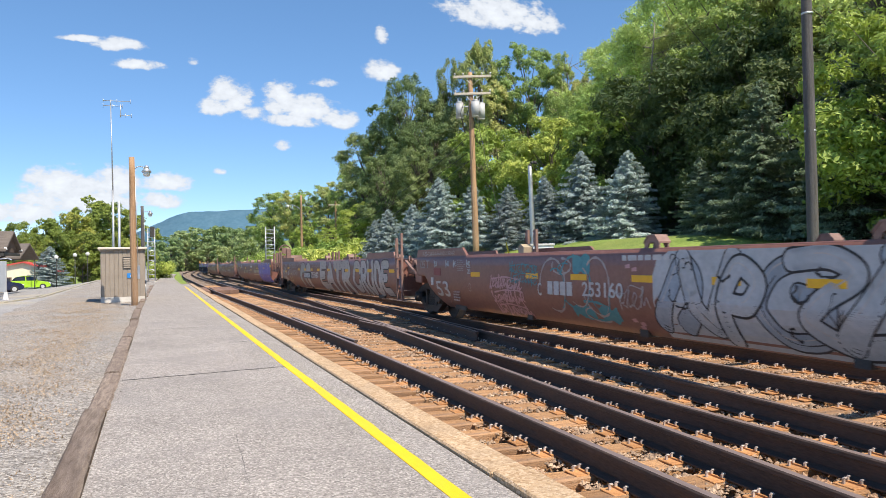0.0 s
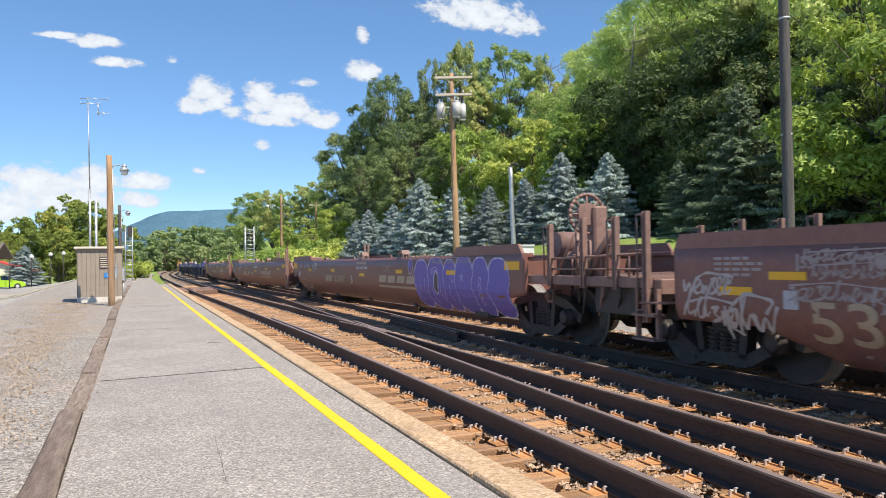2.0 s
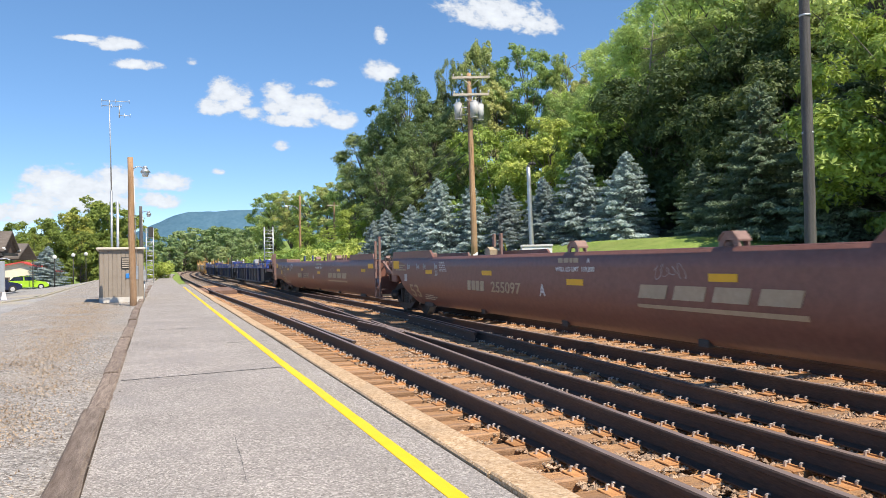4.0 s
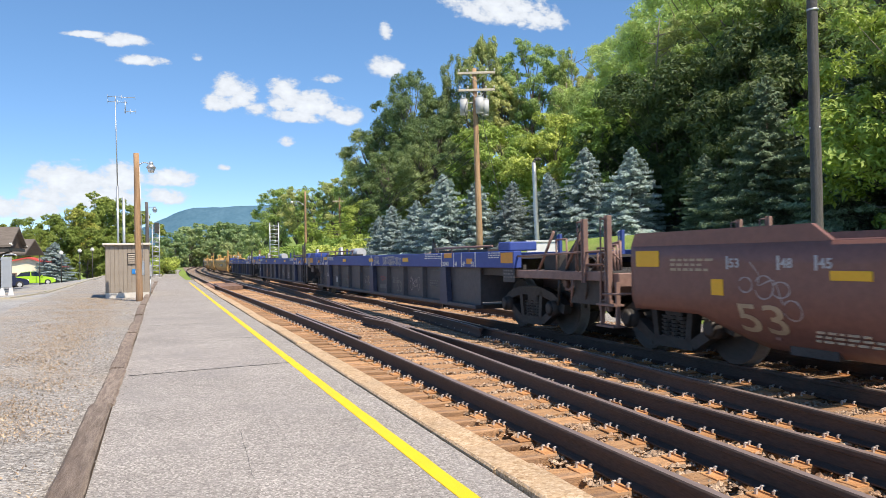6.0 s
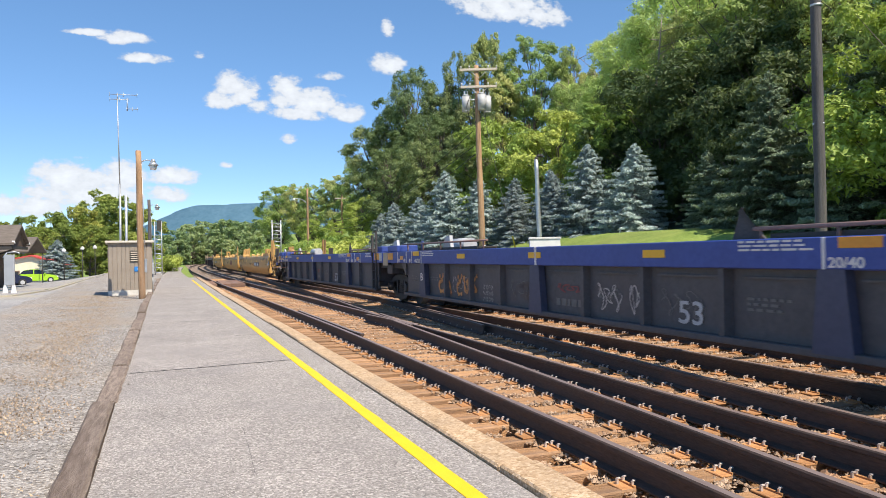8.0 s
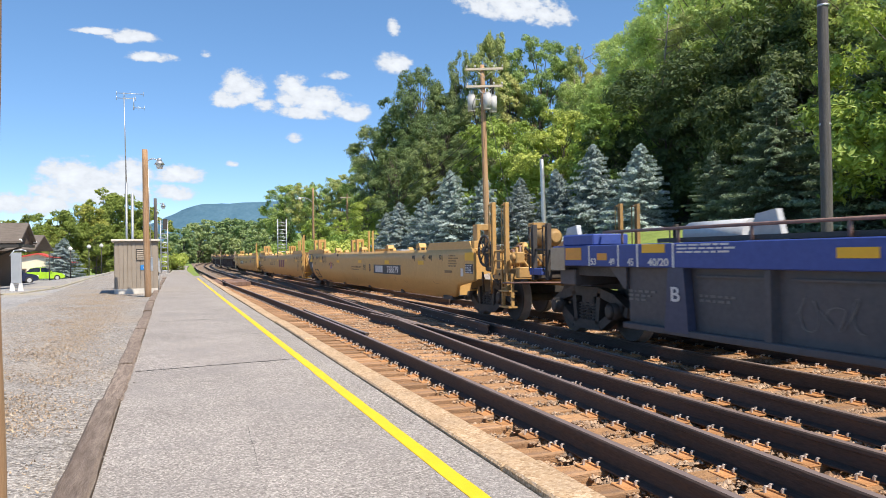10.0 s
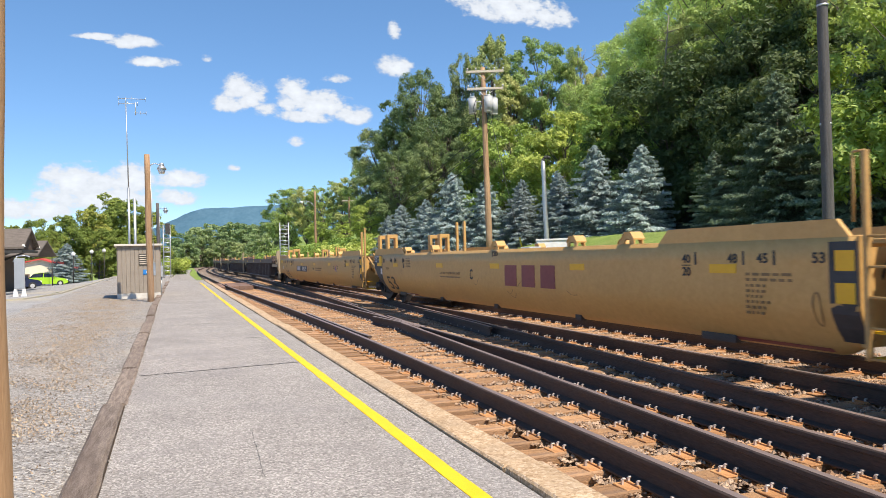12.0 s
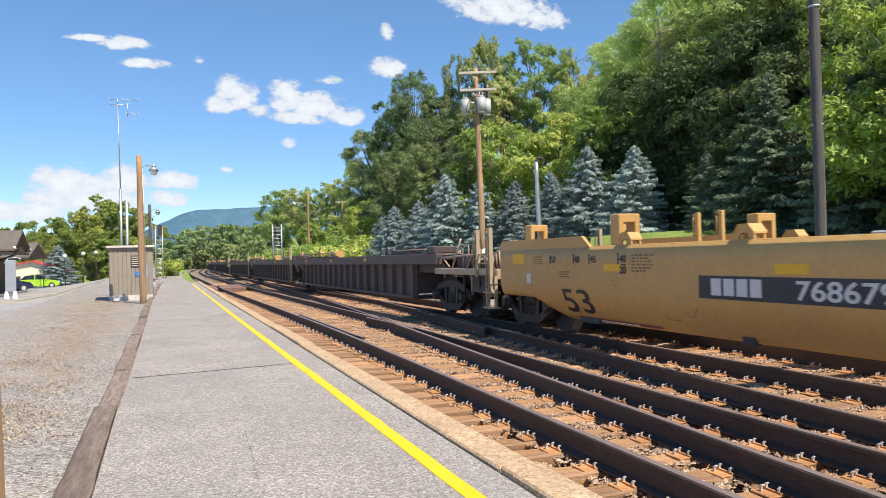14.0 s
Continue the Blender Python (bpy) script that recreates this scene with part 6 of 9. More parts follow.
def wild_piece(e, y0, y1, seed):
    """A silver sprayed panel over the whole height: tubes that sweep over one another, outlined in black."""
    rng = random.Random(seed)
    fill, lay, edge, glint, pale = (bmesh.new() for _ in range(5))
    patch(fill, y0, y1, lambda y: BOT, lambda y: TOP - 0.03 - (0.4 + 0.25 * math.sin(y * 9)) * max(0, 1 - (y0 - y) / 0.3), 0.003, 90)
    n = int((y0 - y1) / 0.62)
    for k in range(n):
        c = y0 - 0.05 - (y0 - y1 - 0.9) * k / n
        w = rng.uniform(0.075, 0.13)
        wide, hgt = rng.uniform(0.7, 1.05), 1.13 - 2 * w
        pts = soft([(c - wide * p, BOT + w + hgt * q) for p, q in SWEEPS[(k * 2 + seed) % 5]], 9, 10)
        up = 0.0034 + 0.0016 * (k % 3)
        fat_line(edge, pts, w + rng.uniform(0.018, 0.03), up)
        fat_line(lay if k % 3 else pale, pts, w, up + 0.0007)
        ribbon(glint, [(p + w * 0.35, q + w * 0.3) for p, q in pts[6:-8]], 0.008, up + 0.0013)
        if k % 2:
            ribbon(edge, [(p - w * 0.4, q - w * 0.25) for p, q in pts[10:-14]], 0.007, up + 0.0013)
    for k in range(n * 2):
        y, z = y0 - 0.3 - (y0 - y1 - 0.6) * rng.random(), rng.uniform(0.5, 1.3)
        ribbon(edge, curl(y, z, rng.uniform(0.04, 0.12), rng.uniform(0.05, 0.14), rng.uniform(0.4, 0.8), rng.uniform(0, 6), rng, 16), rng.uniform(0.006, 0.018), 0.0092)
    part("graffiti_fill", fill, M["spray_silver"], e)
    part("graffiti_fill", lay, M["spray_silver"], e)
    part("graffiti_fill", pale, M["spray_steel"], e)
    part("graffiti_highlight", glint, M["spray_pale"], e)
    part("graffiti_outline", edge, M["spray_black"], e)


def bubble_piece(e, s):
    """Purple bubble letters with lilac outlines; s shifts them along the car."""
    fill, line, core = bmesh.new(), bmesh.new(), bmesh.new()
    edges = [-3.5, -4.32, -5.2, -5.82, -6.62, -7.3, -8.1]
    tops = [1.4, 1.45, 1.4, 1.46, 1.42, 1.4]
    lows = [0.37, 0.34, 0.35, 0.34, 0.34, 0.36]
    for k, (p, q) in enumerate(zip(edges, edges[1:])):
        c, r = (p + q) / 2 + s, (p - q) / 2
        hi = lambda y, c=c, r=r, t=tops[k]: t - 0.22 * min(1, abs((y - c) / r)) ** 3.5
        lo = lambda y, c=c, r=r, t=lows[k]: t + 0.13 * min(1, abs((y - c) / r)) ** 3
        patch(fill, c + r + 0.02, c - r - 0.02, lo, hi, 0.004 + 0.0006 * (k % 2), 24)
        rim = [(c + r - 2 * r * j / 24, hi(c + r - 2 * r * j / 24)) for j in range(25)]
        ribbon(line, rim, 0.017, 0.0062)
        ribbon(line, [(y, lo(y)) for y, _ in rim], 0.017, 0.0062)
        side = [(q + s + 0.05 * math.sin(j * 0.7 + k), 0.5 + 0.72 * j / 12) for j in range(13)]
        ribbon(line, side, 0.011, 0.0064)
    ribbon(line, [(edges[0] + s - 0.13 * math.sin(j * 0.52), 0.5 + 0.72 * j / 12) for j in range(13)], 0.017, 0.0064)
    patch(fill, -3.06 + s, -3.36 + s, lambda y: 1.1 + 1.6 * abs(y + 3.18 - s), lambda y: 1.42 - 0.8 * abs(y + 3.16 - s), 0.004, 12)
    ribbon(line, ring(-3.2 + s, 1.25, 0.15, 0.17), 0.014, 0.0062)
    patch(core, -4.66 + s, -4.9 + s, lambda y: 0.92 - (max(0, 0.0144 - (y + 4.78 - s) ** 2)) ** 0.5 * 1.8, lambda y: 0.92 + (max(0, 0.0144 - (y + 4.78 - s) ** 2)) ** 0.5 * 1.8, 0.0056, 16)
    ribbon(line, ring(-4.78 + s, 0.92, 0.13, 0.235), 0.022, 0.0066)
    for r in (0.24, 0.3):
        ribbon(line, ring(-4.72 + s, 0.95, r, r * 0.95, 0.6, 2.3), 0.008, 0.0066)
    for a in range(5):
        d = a * 1.2566 + 0.3
        ribbon(line, [(-6.12 + s, 1.06), (-6.12 + s + 0.1 * math.cos(d), 1.06 + 0.1 * math.sin(d))], 0.007, 0.0066)
    for k, (y, z) in enumerate(((-3.85, 0.85), (-4.1, 0.8), (-3.75, 0.62), (-4.55, 0.6), (-5.0, 0.72), (-5.5, 0.7), (-5.6, 1.05))):
        ribbon(line, soft([(y + s, z + 0.2), (y + s - 0.06, z + 0.1), (y + s + 0.03, z), (y + s - 0.09, z - 0.14)], 6, 4), 0.008, 0.0066)
    for j, z in enumerate((1.0, 0.88, 0.72, 0.6)):
        ribbon(line, ring(-6.95 + s, z, 0.05, 0.06), 0.008, 0.0066)
    part("graffiti_fill", fill, M["spray_purple"], e)
    part("graffiti_core", core, M["umber"], e)
    part("graffiti_outline", line, M["spray_lilac"], e)


CURSIVE = [
    [(0, 0), (0.35, 0.95), (0.1, 1.05), (0.3, 0), (0.65, 0.6), (0.95, 0)],
    [(0, 0.1), (0.65, 0.65), (0.25, 0.9), (0.05, 0.4), (0.4, 0), (0.95, 0.25)],
    [(0, 0), (0.55, 1.3), (0.3, 1.2), (0.4, 0), (0.95, 0.35)],
    [(0.1, 0.75), (0.8, 0.9), (0.3, 0.5), (0.85, 0.15), (0.05, -0.1), (0.95, 0.2)],
    [(0, 0.65), (0.2, 0), (0.5, 0.55), (0.7, 0), (1.0, 0.8)],
    [(0.05, 0.95), (0.15, -0.4), (0.2, 0.8), (0.85, 0.9), (0.7, 0.3), (0.2, 0.25), (1.0, 0)],
]


def script_tag(e, y0, y1, z0, z1, rows, mat_, seed, w=0.011, x=None):
    """Rows of handwritten sprayed loops, drawn in few strokes, each row with a wild tail."""
    rng = random.Random(seed)
    bm = bmesh.new()
    for r in range(rows):
        hgt = (z1 - z0) / rows
        low = z1 - hgt * (r + 1)
        y = y0 - rng.uniform(0, 0.12) * hgt
        pen, lean, lift = [], rng.uniform(0.05, 0.3), 0.0062 + 0.0004 * r
        while y > y1 + hgt * 0.3:
            tall, wide = hgt * rng.uniform(0.6, 1.0), hgt * rng.uniform(0.5, 0.85)
            drop = rng.uniform(-0.1, 0.12) * hgt
            pen += [(y - wide * (u + lean * v), low + drop + tall * v) for u, v in CURSIVE[rng.randrange(6)]]
            y -= wide * rng.uniform(0.72, 0.95)
            if len(pen) > 14 or y <= y1 + hgt * 0.3:
                ribbon(bm, soft(pen, 5, 2), w * rng.uniform(0.85, 1.15), lift, x)
                pen = []
        ribbon(bm, soft([(y0 - rng.random() * hgt, low + hgt * 0.7), ((y0 + y1) / 2, low + hgt * rng.uniform(0.85, 1.1)), (y1, low + hgt * rng.uniform(0.6, 0.95)), (y1 + hgt * 0.3, low + hgt * 0.5)], 8, 3), w * 0.8, lift + 0.0003, x)
    part("graffiti_tag", bm, M[mat_], e)


def reflectors(e, spots, z0, z1, w=0.46, mat_="reflect"):
    for y in spots:
        plate(y - w, y, z0, z1, M[mat_], e)


def length_marks(e, ys, mat_, z=1.24, h=0.115, mirrored=False, texts=("53", "48", "45", "40")):
    """Upright ticks with container lengths beside them; 20 stands under the last."""
    for y, tx in zip(ys, texts):
        plate(y - 0.035, y, z - 0.02, z + h + 0.025, mat_, e, "length_mark", thick=0.004)
        d = 0.2 if mirrored else 0
        stencil(tx, y - 0.05 + d + 0.08 * mirrored, y - 0.21 + d + 0.08 * mirrored, z, z + h, mat_, e)
    y = ys[-1] + (0.28 if mirrored else 0)
    plate(y - 0.21, y - 0.04, z - 0.03, z - 0.018, mat_, e, "length_mark", thick=0.004)
    stencil("20", y - 0.05, y - 0.21, z - 0.15, z - 0.045, mat_, e)


def dress_brown(e, pos, a, b):
    wm, sw = M["spray_faded"], M["spray_white"]
    if pos == 2:
        reflectors(e, (4.86, 3.5, 2.18, 0.83, -0.93, -2.19, -3.64, -5.0, -6.42, -8.6), 1.07, 1.16)
        reflectors(e, (7.52,), 1.13, 1.21)
        reflectors(e, (8.21,), 0.96, 1.05)
        stencil("53", 7.05, 6.31, 0.55, 0.94, M["tan_mark"], e, bold=0.004)
        plate(7.16, 7.34, 0.85, 1.03, M["silver"], e, "placard")
        length_marks(e, (7.18, 6.4, 5.9, 5.1), wm)
        bars(8.3, 1.36, 4, 0.7, 0.03, wm, e)
        # grey arch, pale half disc and the dark number board
        arch, rim, pale, board = bmesh.new(), bmesh.new(), bmesh.new(), bmesh.new()
        line = soft([(4.1, 0.6), (4.15, 0.9), (4.0, 1.15), (3.7, 1.22), (3.4, 1.15), (3.3, 0.9), (3.25, 0.6)], 8, 6)
        fat_line(rim, line, 0.23, 0.0026)
        fat_line(arch, line, 0.205, 0.0042)
        patch(pale, 3.05, 2.12, lambda y: 1.04, lambda y: 1.06 + (max(0, 0.216 - (y - 2.58) ** 2)) ** 0.5 * 0.72, 0.0066, 24)
        ribbon(rim, ring(2.58, 1.04, 0.5, 0.36, 0, 3.1416), 0.016, 0.0072)
        patch(pale, 2.8, 2.35, lambda y: 0.42, lambda y: 0.76, 0.0066, 8)
        patch(board, 3.45, 1.95, lambda y: 0.75, lambda y: 1.03, 0.008, 12)
        for y in (3.9, 3.3, 2.9):
            ribbon(rim, soft([(y, 0.42), (y + 0.05, 0.6), (y - 0.12, 0.78)], 6, 3), 0.012, 0.0072)
        part("graffiti_outline", rim, M["spray_black"], e)
        part("graffiti_fill", arch, M["spray_stone"], e)
        part("graffiti_highlight", pale, M["spray_pale"], e)
        part("graffiti_board", board, M["charcoal"], e)
        blocks(2.2, 3.37, 0.79, 0.98, 4, sw, e, side_x(0.9) - 0.012)
        stencil("253160", 1.99, 0.65, 0.79, 1.02, M["white_mark"], e, bold=0.004)
        # pale block letters over the full height
        bodies = (bmesh.new(), bmesh.new(), bmesh.new(), random.Random(31))
        for g, y0, y1, w in (("E", 0.5, -0.9, 0.15), ("A", -0.7, -2.1, 0.16), ("T", -1.95, -3.2, 0.17), ("R", -3.0, -4.5, 0.16)):
            fat_letter(g, y0, y1, 0.36, 1.46, w, bodies)
        for g, y0, y1 in (("C", -4.56, -5.7), ("R", -5.55, -6.4), ("U", -6.3, -7.12), ("D", -7.1, -7.85), ("E", -7.78, -8.6)):
            fat_letter(g, y0, y1, 0.4, 1.42, 0.115, bodies)
        part("graffiti_outline", bodies[0], M["spray_black"], e)
        part("graffiti_fill", bodies[1], M["spray_pale"], e)
        part("graffiti_hatching", bodies[2], M["spray_black"], e)
        script_tag(e, 8.85, 8.0, 0.68, 1.2, 2, "spray_pale", 5, 0.02)
        script_tag(e, 8.25, 7.45, 0.58, 0.98, 1, "spray_pale", 6, 0.028)
        script_tag(e, 7.1, 3.6, 1.3, 1.43, 1, "spray_faded", 17, 0.011)
        script_tag(e, 7.3, 6.2, 0.94, 1.14, 1, "spray_faded", 18, 0.013)
        script_tag(e, 7.0, 5.2, 1.16, 1.32, 1, "spray_faded", 7, 0.01)
        script_tag(e, 6.3, 5.0, 0.86, 1.1, 1, "spray_faded", 8, 0.01)
        script_tag(e, 1.9, 0.6, 1.2, 1.4, 1, "spray_faded", 9, 0.007)
        return
    s = 0.0 if pos == 1 else 0.45
    reflectors(e, tuple(y + s for y in (6.03, 3.55, 2.01, 0.41, -1.15, -2.49, -3.95, -5.4, -6.9)), 1.04, 1.13)
    reflectors(e, (8.29 + s,), 1.04, 1.2, 0.45, "maroon_mark")
    stencil("125 T", 9.29 + s, 8.65 + s, 1.2, 1.38, wm, e)
    length_marks(e, tuple(y + s for y in (8.28, 7.5, 7.04, 6.27)), sw)
    bars(6.78 + s, 1.38, 6, 0.4, 0.022, wm, e)
    stencil("53", 8.19 + s, 7.37 + s, 0.58, 0.92, sw, e, bold=0.004)
    plate(8.33 + s, 8.5 + s, 0.82, 0.99, M["silver"], e, "placard")
    bars(7.1 + s, 0.72, 4, 0.4, 0.03, wm, e)
    bm = bmesh.new()
    ribbon(bm, ring(6.12 + s, 0.82, 0.075, 0.075), 0.008, 0.005)
    part("stencil_ring", bm, wm, e)
    script_tag(e, 5.1 + s, 3.75 + s, 0.36, 1.08, 3, "spray_pink", 12, 0.021)
    stencil("C", 3.1 + s, 2.98 + s, 0.77, 0.98, sw, e, bold=0.004)
    blocks(1.94 + s, 2.76 + s, 0.8, 1.01, 4, sw, e)
    stencil("253160", 1.68 + s, 0.62 + s, 0.81, 1.02, sw, e, bold=0.004)
    bars(0.62 + s, 1.39, 1, 1.0, 0.07, sw, e)
    # teal and grey loops under the number
    teal, grey = bmesh.new(), bmesh.new()
    for k, (y, z, ry, rz) in enumerate(((2.6, 0.95, 0.42, 0.42), (1.9, 1.0, 0.45, 0.4), (1.3, 0.95, 0.35, 0.42), (1.5, 0.6, 0.5, 0.14), (2.3, 1.25, 0.3, 0.12))):
        ribbon(teal if k % 2 else grey, soft(ring(y + s, z, ry, rz, 0.4 * k, 0.4 * k + 5.2), 2, 2), 0.022, 0.0044)
        ribbon(grey if k % 2 else teal, ring(y + s - 0.1, z - 0.05, ry * 0.72, rz * 0.75, 1 + k, 4.4 + k), 0.014, 0.0046)
    for y0, y1, z0, z1 in ((2.1, 1.5, 0.5, 0.64), (1.35, 0.85, 0.46, 0.66), (1.95, 1.45, 1.14, 1.4)):
        patch(teal, y0 + s, y1 + s, lambda y: z0 + 0.03 * math.sin(y * 23), lambda y: z1 + 0.03 * math.sin(y * 17), 0.0034, 16)
    part("graffiti_tag", teal, M["spray_teal"], e)
    part("graffiti_tag", grey, M["spray_faded"], e)
    script_tag(e, 4.2 + s, 3.1 + s, 0.95, 1.3, 2, "spray_teal", 15, 0.01)
    script_tag(e, 0.75 + s, 0.15 + s, 0.7, 0.98, 1, "spray_faded", 16, 0.012)
    for y, z in ((0.5, 1.24), (0.35, 1.2), (0.55, 0.52), (0.4, 0.48), (0.46, 0.43)):
        bm = bmesh.new()
        ribbon(bm, [(y + s + 0.05, z), (y + s - 0.06, z + 0.01)], 0.03, 0.005)
        part("graffiti_spot", bm, M["spray_pink"], e)
    wild_piece(e, -0.05 + s, -7.6 + s, 21 + pos)
    # handwriting along the raised lips
    for y0, y1, n in ((b - 0.5, b - 2.6, 31), (a + 2.4, a + 0.4, 32)):
        rng = random.Random(n)
        bm = bmesh.new()
        pen = []
        while y0 > y1:
            pen += [(y0 - 0.13 * u, TOP + 0.025 + 0.1 * v) for u, v in CURSIVE[rng.randrange(6)]]
            y0 -= 0.125
        vs = [[bm.verts.new((-1.534, y + 0.006 * k, z + 0.004 * k)) for k in (-1, 1)] for y, z in soft(pen, 4, 2)]
        for p, q in zip(vs, vs[1:]):
            bm.faces.new((p[0], q[0], q[1], p[1]))
        part("graffiti_tag", bm, M["spray_pale"], e)


def dress_oxide(e, pos, k, a, b):
    """Plain oxide-brown cars with gold lettering; everything stands at a distance from the rear end."""
    s = b - (0.0 if pos < 2 else 0.5)
    gold, wm = M["tan_mark"], M["white_mark"]
    blocks(s - 6.25, s - 5.38, 0.79, 0.98, 4, gold, e)
    stencil("255097", s - 6.55, s - 7.8, 0.78, 0.98, gold, e, bold=0.004)
    stencil("BAA"[pos], s - 8.5, s - 8.7, 0.78, 0.98, wm, e, bold=0.004)
    bars(s - 9.15, 1.385, 1, 0.75, 0.07, gold, e)
    stencil("BAA"[pos], s - 10.0, s - 10.09, 1.31, 1.38, wm, e)
    stencil("WELL LD LMT  119,800" if pos < 2 else "WELL LD LMT  119,500", s - 9.06, s - 10.2, 1.17, 1.255, wm, e)
    reflectors(e, (s - 9.4,), 0.98, 1.07, 0.48)
    reflectors(e, (s - 6.12, s - 2.76, s - 12.6, s - 15.8), 1.09, 1.18)
    stencil("53", s - 1.47, s - 2.16, 0.51, 0.82, gold, e, bold=0.004)
    length_marks(e, tuple(s - d for d in (1.35, 2.1, 2.58, 3.38)), M["spray_white"], 1.2, 0.1)
    bars(s - 3.7, 1.36, 6, 0.42, 0.02, wm, e)
    bars(s - 0.35, 1.3, 3, 0.75, 0.03, gold, e)
    bars(s - 2.5, 0.6, 3, 0.7, 0.022, gold, e)
    plate(s - 1.3, s - 1.1, 0.89, 1.07, M["reflect" if pos == 2 else "silver"], e, "placard")
    plate(b - 0.62, b - 0.12, 1.2, 1.4, M["reflect"], e)
    plate(a + 0.2, a + 0.75, 1.2, 1.34, M["reflect"], e)
    # slanted company emblem as plain shapes
    for j in range(4):
        bm = bmesh.new()
        y = s - 11.25 - j * 0.7
        add_prism(bm, [(y, 0.86), (y - 0.56, 0.86), (y - 0.62, 1.03), (y - 0.06, 1.03)], "x", -1.536, -1.528)
        part("emblem_block", bm, gold, e)
    bm = bmesh.new()
    ribbon(bm, [(s - 11.22, 0.76), (s - 14.0, 0.76)], 0.03, 0.005)
    part("emblem_stripe", bm, gold, e)
    if pos == 0:
        bubble_piece(e, 0.0)
        script_tag(e, s - 15.0, s - 17.0, TOP - 0.14, TOP - 0.03, 1, "spray_faded", 44, 0.005)
    if pos == 2:
        loop = bmesh.new()
        for y, z, ry, rz in ((6.62, 1.02, 0.1, 0.08), (6.35, 1.0, 0.13, 0.12), (6.12, 0.98, 0.12, 0.08), (5.98, 0.78, 0.12, 0.1)):
            ribbon(loop, ring(y, z, ry, rz, 0.5, 6.0), 0.011, 0.0055)
        ribbon(loop, soft([(6.55, 1.26), (6.4, 1.12), (6.45, 1.0), (6.2, 1.1), (6.1, 0.85)], 6, 3), 0.009, 0.006)
        part("graffiti_tag", loop, M["spray_faded"], e)
    scrawl(e, s - 11.6, 1.2, 0.6, 0.2, "spray_faded", 50 + k * 3, 0.006)


